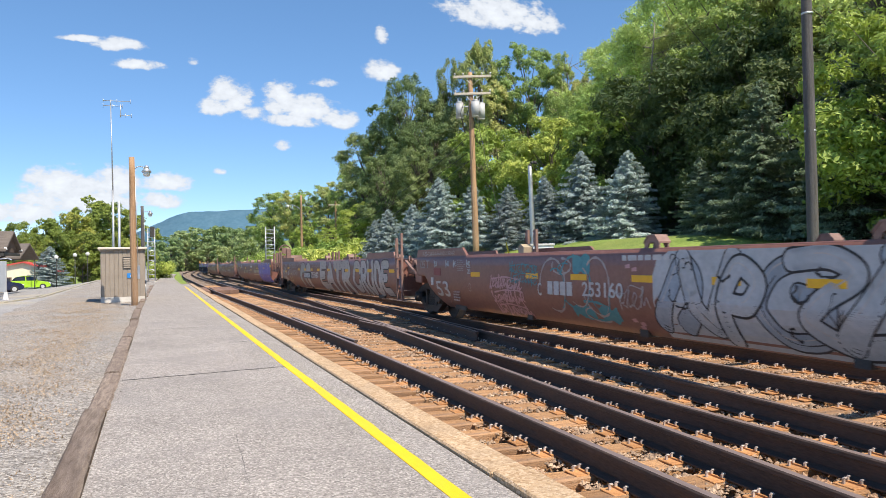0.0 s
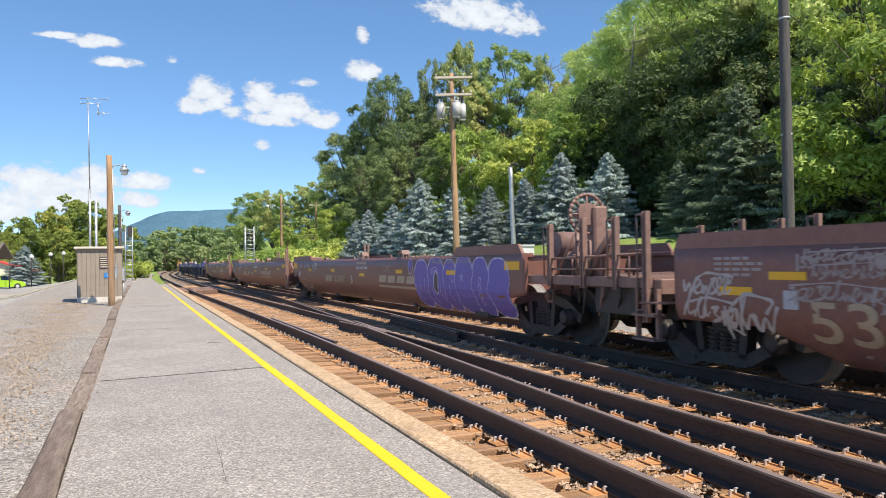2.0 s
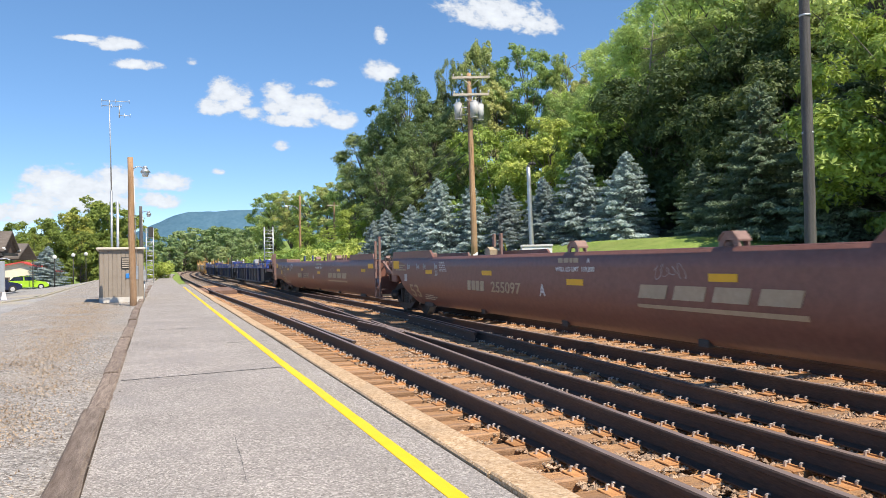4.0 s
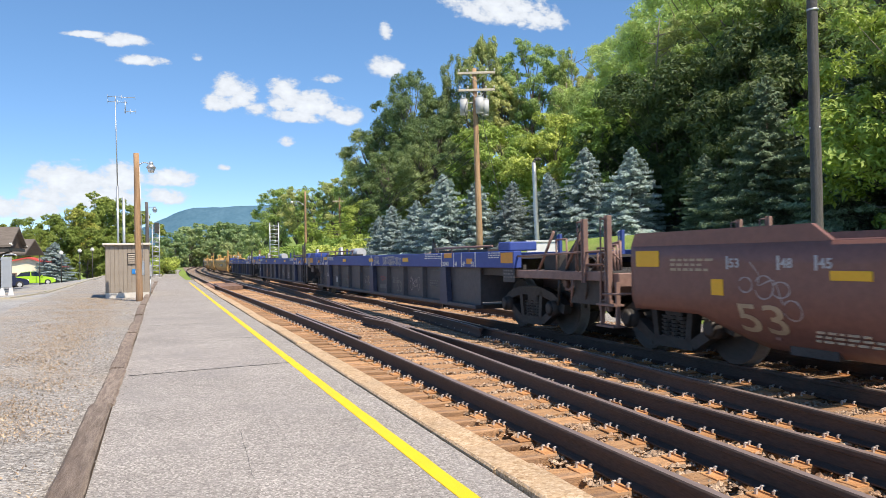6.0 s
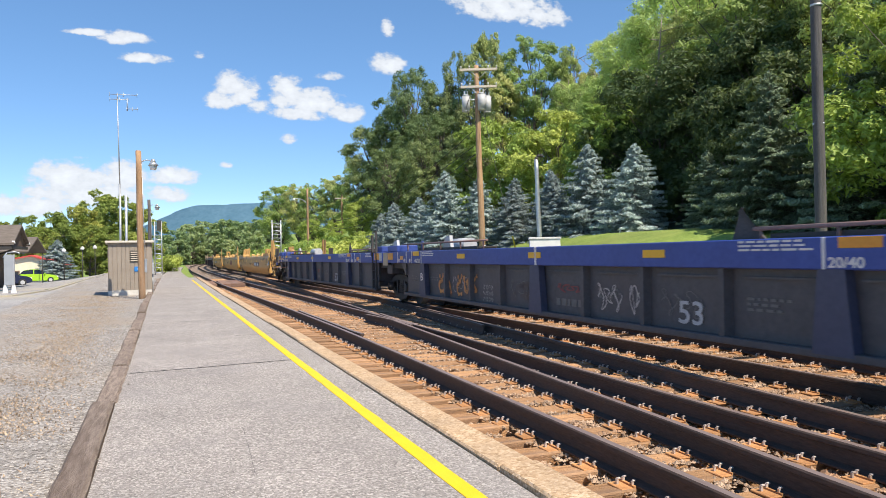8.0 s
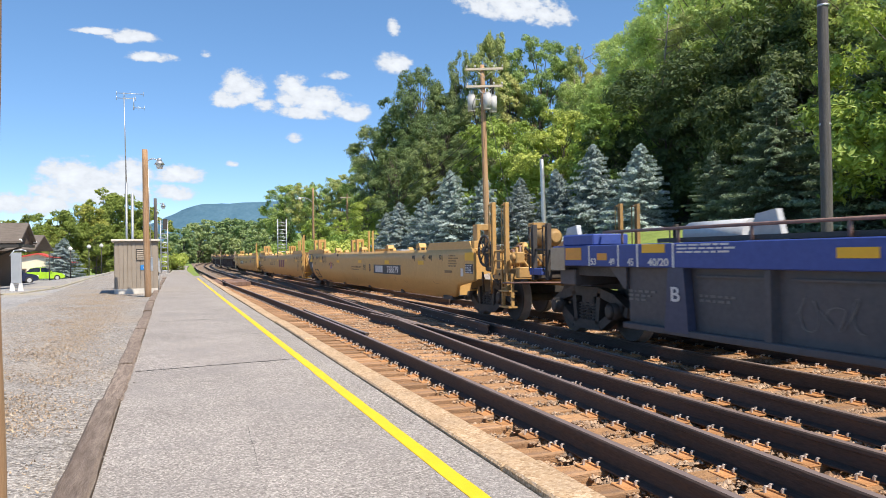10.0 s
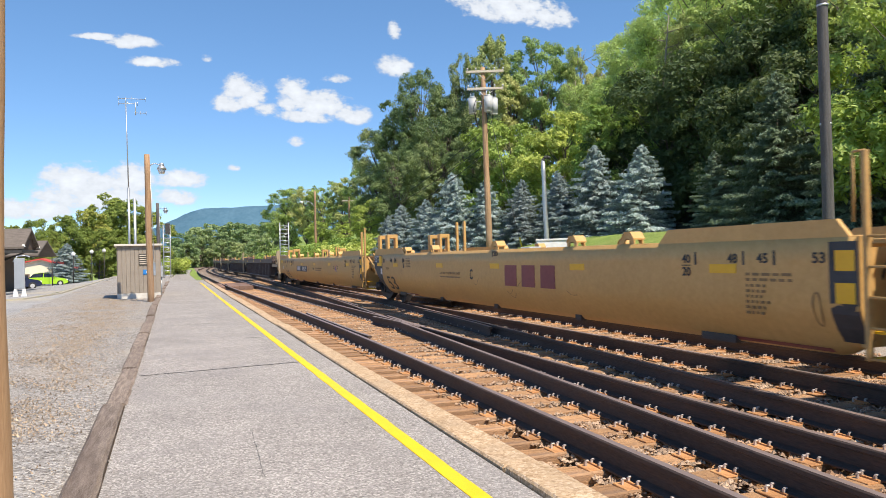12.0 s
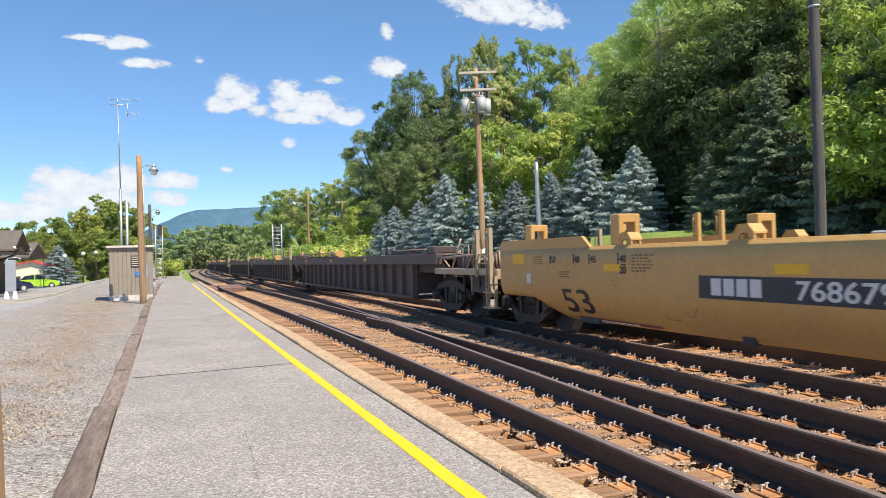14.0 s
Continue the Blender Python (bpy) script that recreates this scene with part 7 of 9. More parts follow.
def dress_tan(e, pos, a, b):
    bk, wm = M["black_mark"], M["white_mark"]
    # distance of the rear group from the rear end, and the middle group's own places
    r = b - (0.0 if pos < 2 else 0.98)
    length_marks(e, tuple(r - d for d in (1.02, 1.8, 2.27, 3.05)), bk, 1.23, 0.105)
    stencil("53", r - 1.36, r - 2.22, 0.46, 0.83, bk, e, bold=0.004)
    bars(r - 3.4, 1.34, 6, 0.45, 0.022, M["tan_dirt"], e)
    bars(r - 1.35, 1.1, 3, 0.35, 0.02, M["tan_dirt"], e)
    bm = bmesh.new()
    ribbon(bm, ring(r - 3.0, 0.97, 0.06, 0.06), 0.006, 0.005)
    part("stencil_ring", bm, M["tan_dirt"], e)
    bm = bmesh.new()
    patch(bm, r - 1.75, r - 3.7, lambda y: BOT - 0.0, lambda y: BOT + 0.06, 0.006, 10, 2)
    part("warning_strip", bm, M["maroon_mark"], e)
    bars(r - 2.0, BOT + 0.045, 1, 1.6, 0.018, wm, e, x=side_x(BOT + 0.035) - 0.008)
    refl = {0: (7.63, 4.38, 1.06, -2.16, -5.23), 1: (7.3, 3.49, 0.21, -3.0, -6.29), 2: (5.6, 2.32, -0.9, -4.05, -7.2)}[pos]
    reflectors(e, refl, 1.11, 1.21, 0.44)
    m = {0: (-0.38, 0.34, 2.04), 1: (1.3, None, 3.22), 2: (0.26, -0.75, -1.35)}[pos]
    stencil("BCA"[pos], m[0], m[0] - 0.16, 0.88, 1.09, bk, e, bold=0.004)
    if m[1] is not None:
        y = m[1]
        for p0, p1, q0, q1 in ((0, 0.23, 1.08, 1.092), (0, 0.23, 0.9, 0.912), (0, 0.012, 0.912, 1.08), (0.218, 0.23, 0.912, 1.08)):
            plate(y - p1, y - p0, q0, q1, bk, e, "stencil_box", thick=0.004)
        bars(y - 0.05, 1.05, 2, 0.14, 0.035, bk, e)
    stencil("LD LMT 117,700 PER UNIT", m[2], m[2] - 1.34, 0.955, 1.015, M["tan_dirt"], e, bold=0.003)
    bars(m[2], 0.92, 1, 1.3, 0.03, M["tan_dirt"], e)
    if pos == 1:
        # maroon company emblem as plain shapes
        for y in (-0.5, -1.24, -1.98):
            plate(y - 0.52, y, 0.8, 1.18, M["maroon_mark"], e, "emblem_block")
        stencil("20", 0.02, -0.19, 1.35, 1.445, bk, e)
        plate(0.06, 0.09, 1.34, 1.46, bk, e, "length_mark", thick=0.004)
    else:
        y = -0.92 if pos == 0 else 3.52
        plate(y - 2.8, y, 0.82, 1.08, M["charcoal"], e, "number_board", thick=0.004)
        blocks(y - 1.05, y - 0.22, 0.86, 1.05, 4, wm, e, side_x(1) - 0.004)
        stencil("768679", y - 1.48, y - 2.6, 0.855, 1.05, wm, e, x=side_x(1) - 0.004, bold=0.004)
        # crossed blue and red ribbons with a slogan beside them
        y = 5.36 if pos == 0 else -5.48
        for s in (-1, 1):
            for j, c in enumerate(("spray_blue", "spray_red")):
                bm = bmesh.new()
                d = 0.035 * (1 if j else -1)
                ribbon(bm, [(y + 0.16, 1.04 + s * 0.12 + d), (y, 1.04 + s * 0.02 + d), (y - 0.16, 1.04 + s * 0.12 + d)] if j == 0 else [(y + 0.16, 1.04 + s * 0.09), (y + 0.03, 1.04 + s * 0.01)], 0.022, 0.005 + 0.0006 * j + 0.0003 * s)
                part("emblem_cross", bm, M[c], e)
        bm = bmesh.new()
        for s in (-1, 1):
            ribbon(bm, [(y - 0.03, 1.04 + s * 0.01), (y - 0.16, 1.04 + s * 0.09)], 0.02, 0.0062)
        part("emblem_cross", bm, M["spray_red"], e)
        for tx, y0, y1, z in (("next", y + 0.4, y + 0.22, 1.055), ("load", y + 0.4, y + 0.22, 1.0), ("any", y - 0.22, y - 0.38, 1.055), ("road", y - 0.22, y - 0.42, 1.0)):
            stencil(tx, y0, y1, z, z + 0.042, bk, e, bold=0.003)
        if pos == 0:
            stencil("GW", 4.3, 4.05, 1.34, 1.44, bk, e)
    if pos < 2:
        bm = bmesh.new()
        patch(bm, r + 0.02, r - 0.92, lambda y: max(0.37, 1.02 - 0.72 * max(0, r - y - 0.1)), lambda y: 1.46, 0.004, 16)
        part("end_panel", bm, M["charcoal"], e)
        plate(r - 0.86, r - 0.54, 1.12, 1.42, M["reflect"], e, thick=0.008)
        plate(r - 0.54, r - 0.3, 1.12, 1.22, M["reflect"], e, thick=0.008)
        stencil("125 T", r - 0.04, r - 0.5, 1.24, 1.42, wm, e, x=side_x(1.2) - 0.004, bold=0.004)
        plate(r - 0.9, r - 0.74, 0.88, 1.05, wm, e, "placard", thick=0.008)
    else:
        plate(b - 1.05, b - 0.58, 1.21, 1.39, M["reflect"], e, thick=0.008)
        plate(b - 1.3, b - 1.14, 0.88, 1.05, wm, e, "placard", thick=0.008)
        bars(b - 1.4, 1.34, 4, 0.4, 0.02, M["tan_dirt"], e)
    if pos > 0:
        length_marks(e, (a + 0.31, a + 1.5, a + 1.05, a + 2.3), bk, 1.22, 0.105, True, ("53", "48", "45", "40"))
        bm = bmesh.new()
        patch(bm, a + 0.34, a + 0.02, lambda y: 0.48, lambda y: 1.42, 0.004, 6)
        part("end_panel", bm, M["charcoal"], e)
        plate(a + 0.05, a + 0.27, 1.15, 1.34, M["reflect"], e, thick=0.008)
        plate(a + 0.05, a + 0.27, 0.85, 1.04, M["reflect"], e, thick=0.008)
        bars(a + 1.45, 1.12, 2, 0.65, 0.03, M["tan_dirt"], e)
        bars(a + 1.45, 1.0, 6, 0.32, 0.03, M["tan_dirt"], e)
        bm = bmesh.new()
        ribbon(bm, ring(a + 0.5, 0.78, 0.05, 0.16), 0.012, 0.005)
        part("handhold_rim", bm, M["tan_dirt"], e)
        bm = bmesh.new()
        patch(bm, a + 2.5, a + 0.55, lambda y: BOT, lambda y: BOT + 0.06, 0.006, 10, 2)
        part("warning_strip", bm, M["maroon_mark"], e)
    else:
        for d, tx in ((1.9, "53"), (2.65, "48"), (3.13, "45"), (3.95, "40")):
            plate(a + d, a + d + 0.03, 1.2, 1.35, bk, e, "length_mark", thick=0.004)
            stencil(tx, a + d + 0.22, a + d + 0.06, 1.24, 1.34, bk, e)
        plate(a + 0.03, a + 0.5, 1.22, 1.39, M["reflect"], e, thick=0.008)
        plate(a + 0.06, a + 0.48, 0.95, 1.15, M["charcoal"], e, "notice_plate", thick=0.006)
        bars(a + 0.46, 1.13, 5, 0.36, 0.02, wm, e, x=-1.536)
        plate(a + 0.62, a + 0.75, 0.88, 1.05, wm, e, "placard", thick=0.008)
        bars(a + 1.5, 1.34, 5, 0.55, 0.03, M["tan_dirt"], e)
        plate(a + 1.3, a + 1.75, 0.94, 1.0, M["tan_dirt"], e, "handhold_recess")
    # scuffs
    rng = random.Random(60 + pos)
    for j in range(5):
        y, z = rng.uniform(a + 2, b - 4), rng.uniform(0.5, 0.85)
        bm = bmesh.new()
        ribbon(bm, soft([(y, z), (y - 0.12, z - 0.06), (y - 0.3, z + 0.05 * rng.choice((-1, 1, 2)))], 5, 3), 0.006, 0.005)
        part("scuff", bm, M["tan_dirt"], e)


def dress_blue(e, pos, h, a, b, k):
    cx, wx, wm = -1.531, -1.405, M["white_mark"]
    c = BLUE_MID[pos]
    for y, tx in zip((c + 8.2, c + 7.4, c + 6.93, c + 6.15), ("53", "48", "45", "40/20")):
        plate(y - 0.04, y, 1.155, 1.452, wm, e, "length_mark", x=cx)
        w = 0.45 if len(tx) > 2 else 0.15
        y0 = y - 0.07 if tx == "53" else y + 0.04 + w + 0.03
        stencil(tx, y0, y0 - w, 1.17, 1.27, wm, e, x=cx, bold=0.004)
    reflectors_x = lambda spots, z0, z1, w, mt: [plate(y - w, y, z0, z1, M[mt], e, x=cx) for y in spots]
    reflectors_x((c + 7.95,), 1.24, 1.34, 0.27, "orange")
    reflectors_x((c + 6.8,), 1.34, 1.45, 0.5, "reflect")
    for y, tx in zip((c - 6.05, c - 6.8, c - 7.25, c - 7.98), ("20/40", "45", "48", "53")):
        plate(y, y + 0.04, 1.155, 1.452, wm, e, "length_mark", x=cx)
        w = 0.4 if len(tx) > 2 else 0.15
        y0 = y - 0.03 if tx != "53" else y + 0.24
        stencil(tx, y0, y0 - w, 1.17, 1.27, wm, e, x=cx, bold=0.004)
    reflectors_x((c - 6.2,), 1.35, 1.45, 0.46, "orange")
    reflectors_x((c - 7.5,), 1.22, 1.33, 0.3, "orange")
    reflectors_x((c + 3.65, c + 0.2, c - 3.15), 1.27, 1.37, 0.46, "reflect")
    plate(c - 0.1, c - 0.03, 1.155, 1.452, wm, e, "length_mark", x=cx)
    plate(b - 0.95, b - 0.45, 1.24, 1.43, M["orange"], e, x=cx)
    plate(b - 0.42, b + 0.06, 1.08, 1.44, M["tan_mark"], e, "junction_plate", x=cx)
    plate(a + (0.35 if pos else 0.03), a + (0.85 if pos else 0.53), 1.24, 1.43, M["orange"], e, x=cx)
    if pos == 0:
        plate(a + 0.02, a + 0.5, 0.9, 1.14, M["charcoal"], e, "notice_plate", x=cx + 0.03)
        bars(a + 0.46, 1.12, 3, 0.4, 0.03, M["faint"], e, x=cx + 0.022)
    else:
        plate(a + 0.08, a + 0.33, 1.2, 1.44, M["silver"], e, "junction_plate", x=cx)
    for y, w in ((c + 6.05, 1.0), (c - 4.9, 1.05), (c - 8.6, 0.65)):
        bars(y, 1.44, 3, w, 0.022, wm, e, x=cx)
    bay = lambda j, f=0.8: c + 1.525 * (-5 + j + f)
    stencil("53", *((-1.3, -1.75) if pos == 0 else (c - 3.7, c - 4.15)), 0.47, 0.75, M["faint" if pos == 0 else "spray_white"], e, x=wx, bold=0.004)
    stencil("ABB"[pos], c + 6.18, c + 6.0, 0.74, 0.92, wm, e, x=-1.532, bold=0.004)
    for j in (1, 3, 8, 9):
        bars(bay(j), 0.84, 2 + j % 2, 0.6, 0.03, M["faint"], e, x=wx)
    for j in (2, 5, 7):
        scrawl(e, bay(j), 0.72, 0.8, 0.36, ("faint", "umber", "spray_faded")[(j + k) % 3], 300 + k * 11 + j, 0.008, wx)
    bars(c - 0.55, 0.63, 1, 1.1, 0.11, M["faint"], e, x=wx)
    scrawl(e, c - 0.6, 0.8, 0.9, 0.14, "maroon_mark", 340 + k, 0.014, wx)
    bm = bmesh.new()
    for j in range(7):
        ribbon(bm, ring(c + 0.53, 0.7, 0.08 + 0.05 * j, 0.035 + 0.02 * j, 0.3, 5.6), 0.006, 0.006, wx)
    part("graffiti_tag", bm, M["umber"] if pos else M["tan_dirt"], e)
    if pos == 0:
        stencil("125-T", c + 7.75, c + 6.75, 0.42, 0.66, M["faint"], e, x=wx, bold=0.004)
        blocks(5.4, 6.15, 0.55, 0.74, 4, wm, e, wx)
        stencil("9170", 4.96, 4.38, 0.52, 0.72, M["faint"], e, x=wx, bold=0.004)
        script_tag(e, 0.6, 0.0, 1.2, 1.43, 1, "spray_white", 77, 0.011, cx)
        script_tag(e, -0.3, -2.1, 1.19, 1.45, 1, "spray_white", 78, 0.01, cx)
        script_tag(e, -0.4, -1.9, 1.2, 1.42, 1, "spray_pale", 79, 0.008, cx)
    if pos == 1:
        letters(e, 5.45, 4.5, 0.42, 0.98, 2, "spray_orange", "umber", 508, wx)
        letters(e, 4.25, 2.95, 0.42, 0.98, 3, "spray_orange", "umber", 509, wx)
        for j, z in enumerate((0.66, 0.54, 0.42)):
            ribbon_tag = bmesh.new()
            rng = random.Random(j)
            for q in range(4):
                for seg in STROKES[rng.randrange(8)]:
                    ribbon(ribbon_tag, stroke_points(seg, 2.68 - q * 0.13, 0.1, z, 0.09, 0.1, 5), 0.007, 0.004, wx)
            part("graffiti_tag", ribbon_tag, M["spray_pale"], e)
        for j, (y, w) in enumerate(((-1.66, 0.58), (-2.47, 0.44))):
            scrawl(e, y, 0.72, w, 0.42, "spray_pale", 420 + j, 0.012, wx)


def dress(k, e, h, a, b):
    """Reflectors, lettering and graffiti of the k-th car, by its kind."""
    kind, pos = KINDS[k // 3], k % 3
    if kind == "brown":
        dress_brown(e, pos, a, b)
    elif kind == "brown2":
        dress_oxide(e, pos, k, a, b)
    elif kind == "tan":
        dress_tan(e, pos, a, b)
    elif kind == "blue":
        dress_blue(e, pos, h, a, b, k)
    else:
        for y in (b - 3, b - 8, b - 13):
            plate(y - 0.3, y, 1.3, 1.4, M["reflect"], e, x=-1.531)


def build_train():
    for k, (s0, s1) in enumerate(zip(SEAMS, SEAMS[1:])):
        kind, pos = KINDS[k // 3], k % 3
        style = "ribbed" if kind in ("blue", "umber") else "smooth"
        e, h, a, b, rt = well_car(s0, s1, "coupler" if pos == 0 else "pin", "coupler" if pos == 2 else "pin", style, LOOKS[kind])
        dress(k, e, h, a, b)
        UNITS.append((e, (s0 + s1) / 2, h))


# how far the train runs ahead of its even pace, second by second
AHEAD = [(0.0, 0.0), (0.5, 0.0), (1.0, 0.05), (1.5, 0.25), (2.0, 0.1), (2.5, 0.1), (3.0, -0.1), (5.5, -0.12), (6.0, 0.1), (6.5, -0.1), (7.0, -0.2), (7.5, 0.2), (8.0, 0.12),
         (10.5, -0.1), (11.0, 0.15), (11.5, -0.15), (12.0, -0.05), (12.5, 0.03), (13.0, 0.2), (13.5, 0.2), (14.0, 0.15)]


def motions():
    for ob, s, h in UNITS:
        rows = []
        for k in range(0, 29):
            t = k * 0.5
            y = s - V * t - lerp_rows(AHEAD, t)
            xa, xb = track_x(y - h) + GAP, track_x(y + h) + GAP
            rows.append((t, pose((xa + xb) / 2, y, 0, 0, 0, math.degrees(math.atan2(xa - xb, 2 * h)))))
        walk(ob, rows)


# ---------------------------------------------------------------- trees
def leaf_material(name, dark, light, back):
    mt = bpy.data.materials.new(name)
    mt.use_nodes = True
    nt = mt.node_tree
    L = nt.links.new
    nt.nodes.clear()
    out = nt.nodes.new("ShaderNodeOutputMaterial")
    geo = nt.nodes.new("ShaderNodeNewGeometry")
    info = nt.nodes.new("ShaderNodeObjectInfo")
    tc = nt.nodes.new("ShaderNodeTexCoord")
    nz = nt.nodes.new("ShaderNodeTexNoise")
    nz.inputs["Scale"].default_value, nz.inputs["Detail"].default_value = 0.55, 3
    L(tc.outputs["Object"], nz.inputs["Vector"])
    add = nt.nodes.new("ShaderNodeMath")
    add.operation = "MULTIPLY_ADD"
    L(geo.outputs["Random Per Island"], add.inputs[0])
    add.inputs[1].default_value = 0.55
    L(nz.outputs[0], add.inputs[2])
    mr = nt.nodes.new("ShaderNodeMapRange")
    mr.inputs["From Min"].default_value, mr.inputs["From Max"].default_value = 0.35, 1.1
    L(add.outputs[0], mr.inputs["Value"])
    mix = nt.nodes.new("ShaderNodeMix")
    mix.data_type = "RGBA"
    mix.inputs[6].default_value, mix.inputs[7].default_value = (*dark, 1), (*light, 1)
    L(mr.outputs[0], mix.inputs["Factor"])
    hsv = nt.nodes.new("ShaderNodeHueSaturation")
    h = nt.nodes.new("ShaderNodeMapRange")
    h.inputs["To Min"].default_value, h.inputs["To Max"].default_value = 0.462, 0.528
    L(info.outputs["Random"], h.inputs["Value"])
    L(h.outputs[0], hsv.inputs["Hue"])
    v = nt.nodes.new("ShaderNodeMapRange")
    v.inputs["To Min"].default_value, v.inputs["To Max"].default_value = 1.3, 0.72
    L(info.outputs["Random"], v.inputs["Value"])
    L(v.outputs[0], hsv.inputs["Value"])
    L(mix.outputs[2], hsv.inputs["Color"])
    p = nt.nodes.new("ShaderNodeBsdfPrincipled")
    p.inputs["Roughness"].default_value, p.inputs["Specular IOR Level"].default_value = 0.55, 0.25
    L(hsv.outputs[0], p.inputs["Base Color"])
    tr_ = nt.nodes.new("ShaderNodeBsdfTranslucent")
    tr_.inputs["Color"].default_value = (*back, 1)
    ms = nt.nodes.new("ShaderNodeMixShader")
    ms.inputs[0].default_value = 0.32
    L(p.outputs[0], ms.inputs[1])
    L(tr_.outputs[0], ms.inputs[2])
    L(ms.outputs[0], out.inputs[0])
    return mt


M["leaf"] = leaf_material("broad_leaves", (0.1, 0.155, 0.05), (0.46, 0.58, 0.21), (0.5, 0.64, 0.16))
M["leaf_bright"] = leaf_material("bright_leaves", (0.12, 0.19, 0.04), (0.46, 0.58, 0.15), (0.5, 0.62, 0.12))
M["leaf_olive"] = leaf_material("olive_leaves", (0.13, 0.17, 0.06), (0.54, 0.6, 0.25), (0.56, 0.64, 0.2))
# lit and shadowed leaf copies: sunlight paled into the first, shadow darkened into the second
M["leaf_sun"] = leaf_material("sun_painted_leaves", (0.17, 0.24, 0.07), (0.7, 0.82, 0.32), (0.7, 0.85, 0.25))
M["leaf_shadow_side"] = leaf_material("shadow_painted_leaves", (0.055, 0.09, 0.04), (0.34, 0.43, 0.19), (0.3, 0.4, 0.12))
# the deep shade under the woods is put into this dark leaf colour
M["leaf_woods_shade"] = leaf_material("shade_painted_leaves", (0.035, 0.06, 0.03), (0.14, 0.2, 0.08), (0.14, 0.2, 0.05))
M["leaf_yellow"] = leaf_material("yellow_green_leaves", (0.08, 0.12, 0.03), (0.43, 0.5, 0.12), (0.38, 0.46, 0.09))
# leaves of the far trees, paled in colour to imitate distance haze
M["leaf_haze"] = leaf_material("haze_tinted_leaves", (0.12, 0.185, 0.1), (0.43, 0.54, 0.25), (0.4, 0.5, 0.19))
M["needle"] = leaf_material("blue_spruce_needles", (0.15, 0.21, 0.21), (0.6, 0.69, 0.69), (0.34, 0.43, 0.38))
M["needle_green"] = leaf_material("green_spruce_needles", (0.06, 0.1, 0.07), (0.36, 0.45, 0.3), (0.25, 0.32, 0.16))


def quads_mesh(name, centre, normal, size, mat_, rng, long=1.35):
    """Leaf clumps: one bent quad each, facing the normals."""
    n = len(centre)
    nrm = normal / np.linalg.norm(normal, axis=1, keepdims=True)
    ref = rng.normal(size=(n, 3))
    t = np.cross(nrm, ref)
    t /= np.linalg.norm(t, axis=1, keepdims=True) + 1e-9
    b = np.cross(nrm, t)
    s = size[:, None]
    v = np.empty((n, 4, 3))
    v[:, 0] = centre - t * s * long
    v[:, 1] = centre - b * s * 0.55 + nrm * s * 0.22
    v[:, 2] = centre + t * s * long
    v[:, 3] = centre + b * s * 0.55 + nrm * s * 0.22
    idx = np.arange(n * 4).reshape(n, 4)
    me = bpy.data.meshes.new(name)
    me.from_pydata(v.reshape(-1, 3).tolist(), [], idx.tolist())
    me.materials.append(mat_)
    return me


def broadleaf(seed, height=15.0, spread=4.2, leaves=15000, base=0.18, mat_="leaf", leaf=0.098, lobes_n=54):
    """A deciduous tree: tapered trunk, limbs, and lobes of leaf clumps with gaps between."""
    rng = np.random.default_rng(seed)
    tree = thing("tree", "", "tree")
    bm = bmesh.new()
    pts = [Vector((0, 0, -0.6))]
    for k in range(1, 7):
        pts.append(Vector((rng.normal(0, 0.18) * k / 3, rng.normal(0, 0.18) * k / 3, height * 0.82 * k / 6)))
    r0 = height * 0.014
    for k in range(6):
        add_tube(bm, pts[k], pts[k + 1], r0 * (1 - k / 6.8), r0 * (1 - (k + 1) / 6.8), 8)
    lobes = []
    nl = lobes_n
    for k in range(nl):
        f = (k + 0.5) / nl
        z = height * (base + (0.95 - base) * f)
        prof = max(0.38, max(0.0, 1 - abs(1.75 * f - 0.85) ** 2.4) ** 0.5)
        a = k * 2.4 + rng.normal(0, 0.5)
        r = spread * prof * rng.uniform(0.1, 1.0) ** 0.6
        c = Vector((r * math.cos(a), r * math.sin(a), z + rng.normal(0, 0.35)))
        rad = spread * rng.uniform(0.17, 0.34) * (0.55 + 0.5 * prof)
        lobes.append((c, rad))
        j = min(5, max(1, int(f * 6 - 0.6)))
        root = pts[j]
        mid = root.lerp(c, 0.55) + Vector((0, 0, -0.25))
        add_tube(bm, root, mid, r0 * 0.38, r0 * 0.2, 5, False)
        add_tube(bm, mid, c, r0 * 0.2, r0 * 0.06, 5, False)
    part("trunk", bm, M["bark"], tree)
    # each lobe carries puffs of leaves, mostly on its upper and outer side
    cen = np.array([tuple(l[0]) for l in lobes])
    rad = np.array([l[1] for l in lobes])
    per = 15
    out = cen * np.array([1, 1, 0.0])
    out /= np.linalg.norm(out, axis=1, keepdims=True) + 1e-6
    pd = rng.normal(size=(nl, per, 3)) + 0.55 * out[:, None, :] + np.array([0, 0, 0.45])
    pd /= np.linalg.norm(pd, axis=2, keepdims=True)
    pc = cen[:, None, :] + pd * rad[:, None, None] * rng.uniform(0.5, 1.1, (nl, per, 1)) * np.array([1, 1, 0.8])
    pr = rad[:, None] * rng.uniform(0.22, 0.46, (nl, per))
    wts = (pr ** 2).ravel()
    pick = rng.choice(nl * per, leaves, p=wts / wts.sum())
    d = rng.normal(size=(leaves, 3)) + np.array([0, 0, 0.25])
    d /= np.linalg.norm(d, axis=1, keepdims=True)
    pos = pc.reshape(-1, 3)[pick] + d * (pr.ravel()[pick] * (0.55 + 0.65 * rng.random(leaves)))[:, None] * np.array([1.1, 1.1, 0.75])
    nrm = d * 0.75 + pd.reshape(-1, 3)[pick] * 0.45 + rng.normal(size=(leaves, 3)) * 0.38 + np.array([0, 0, 0.35])
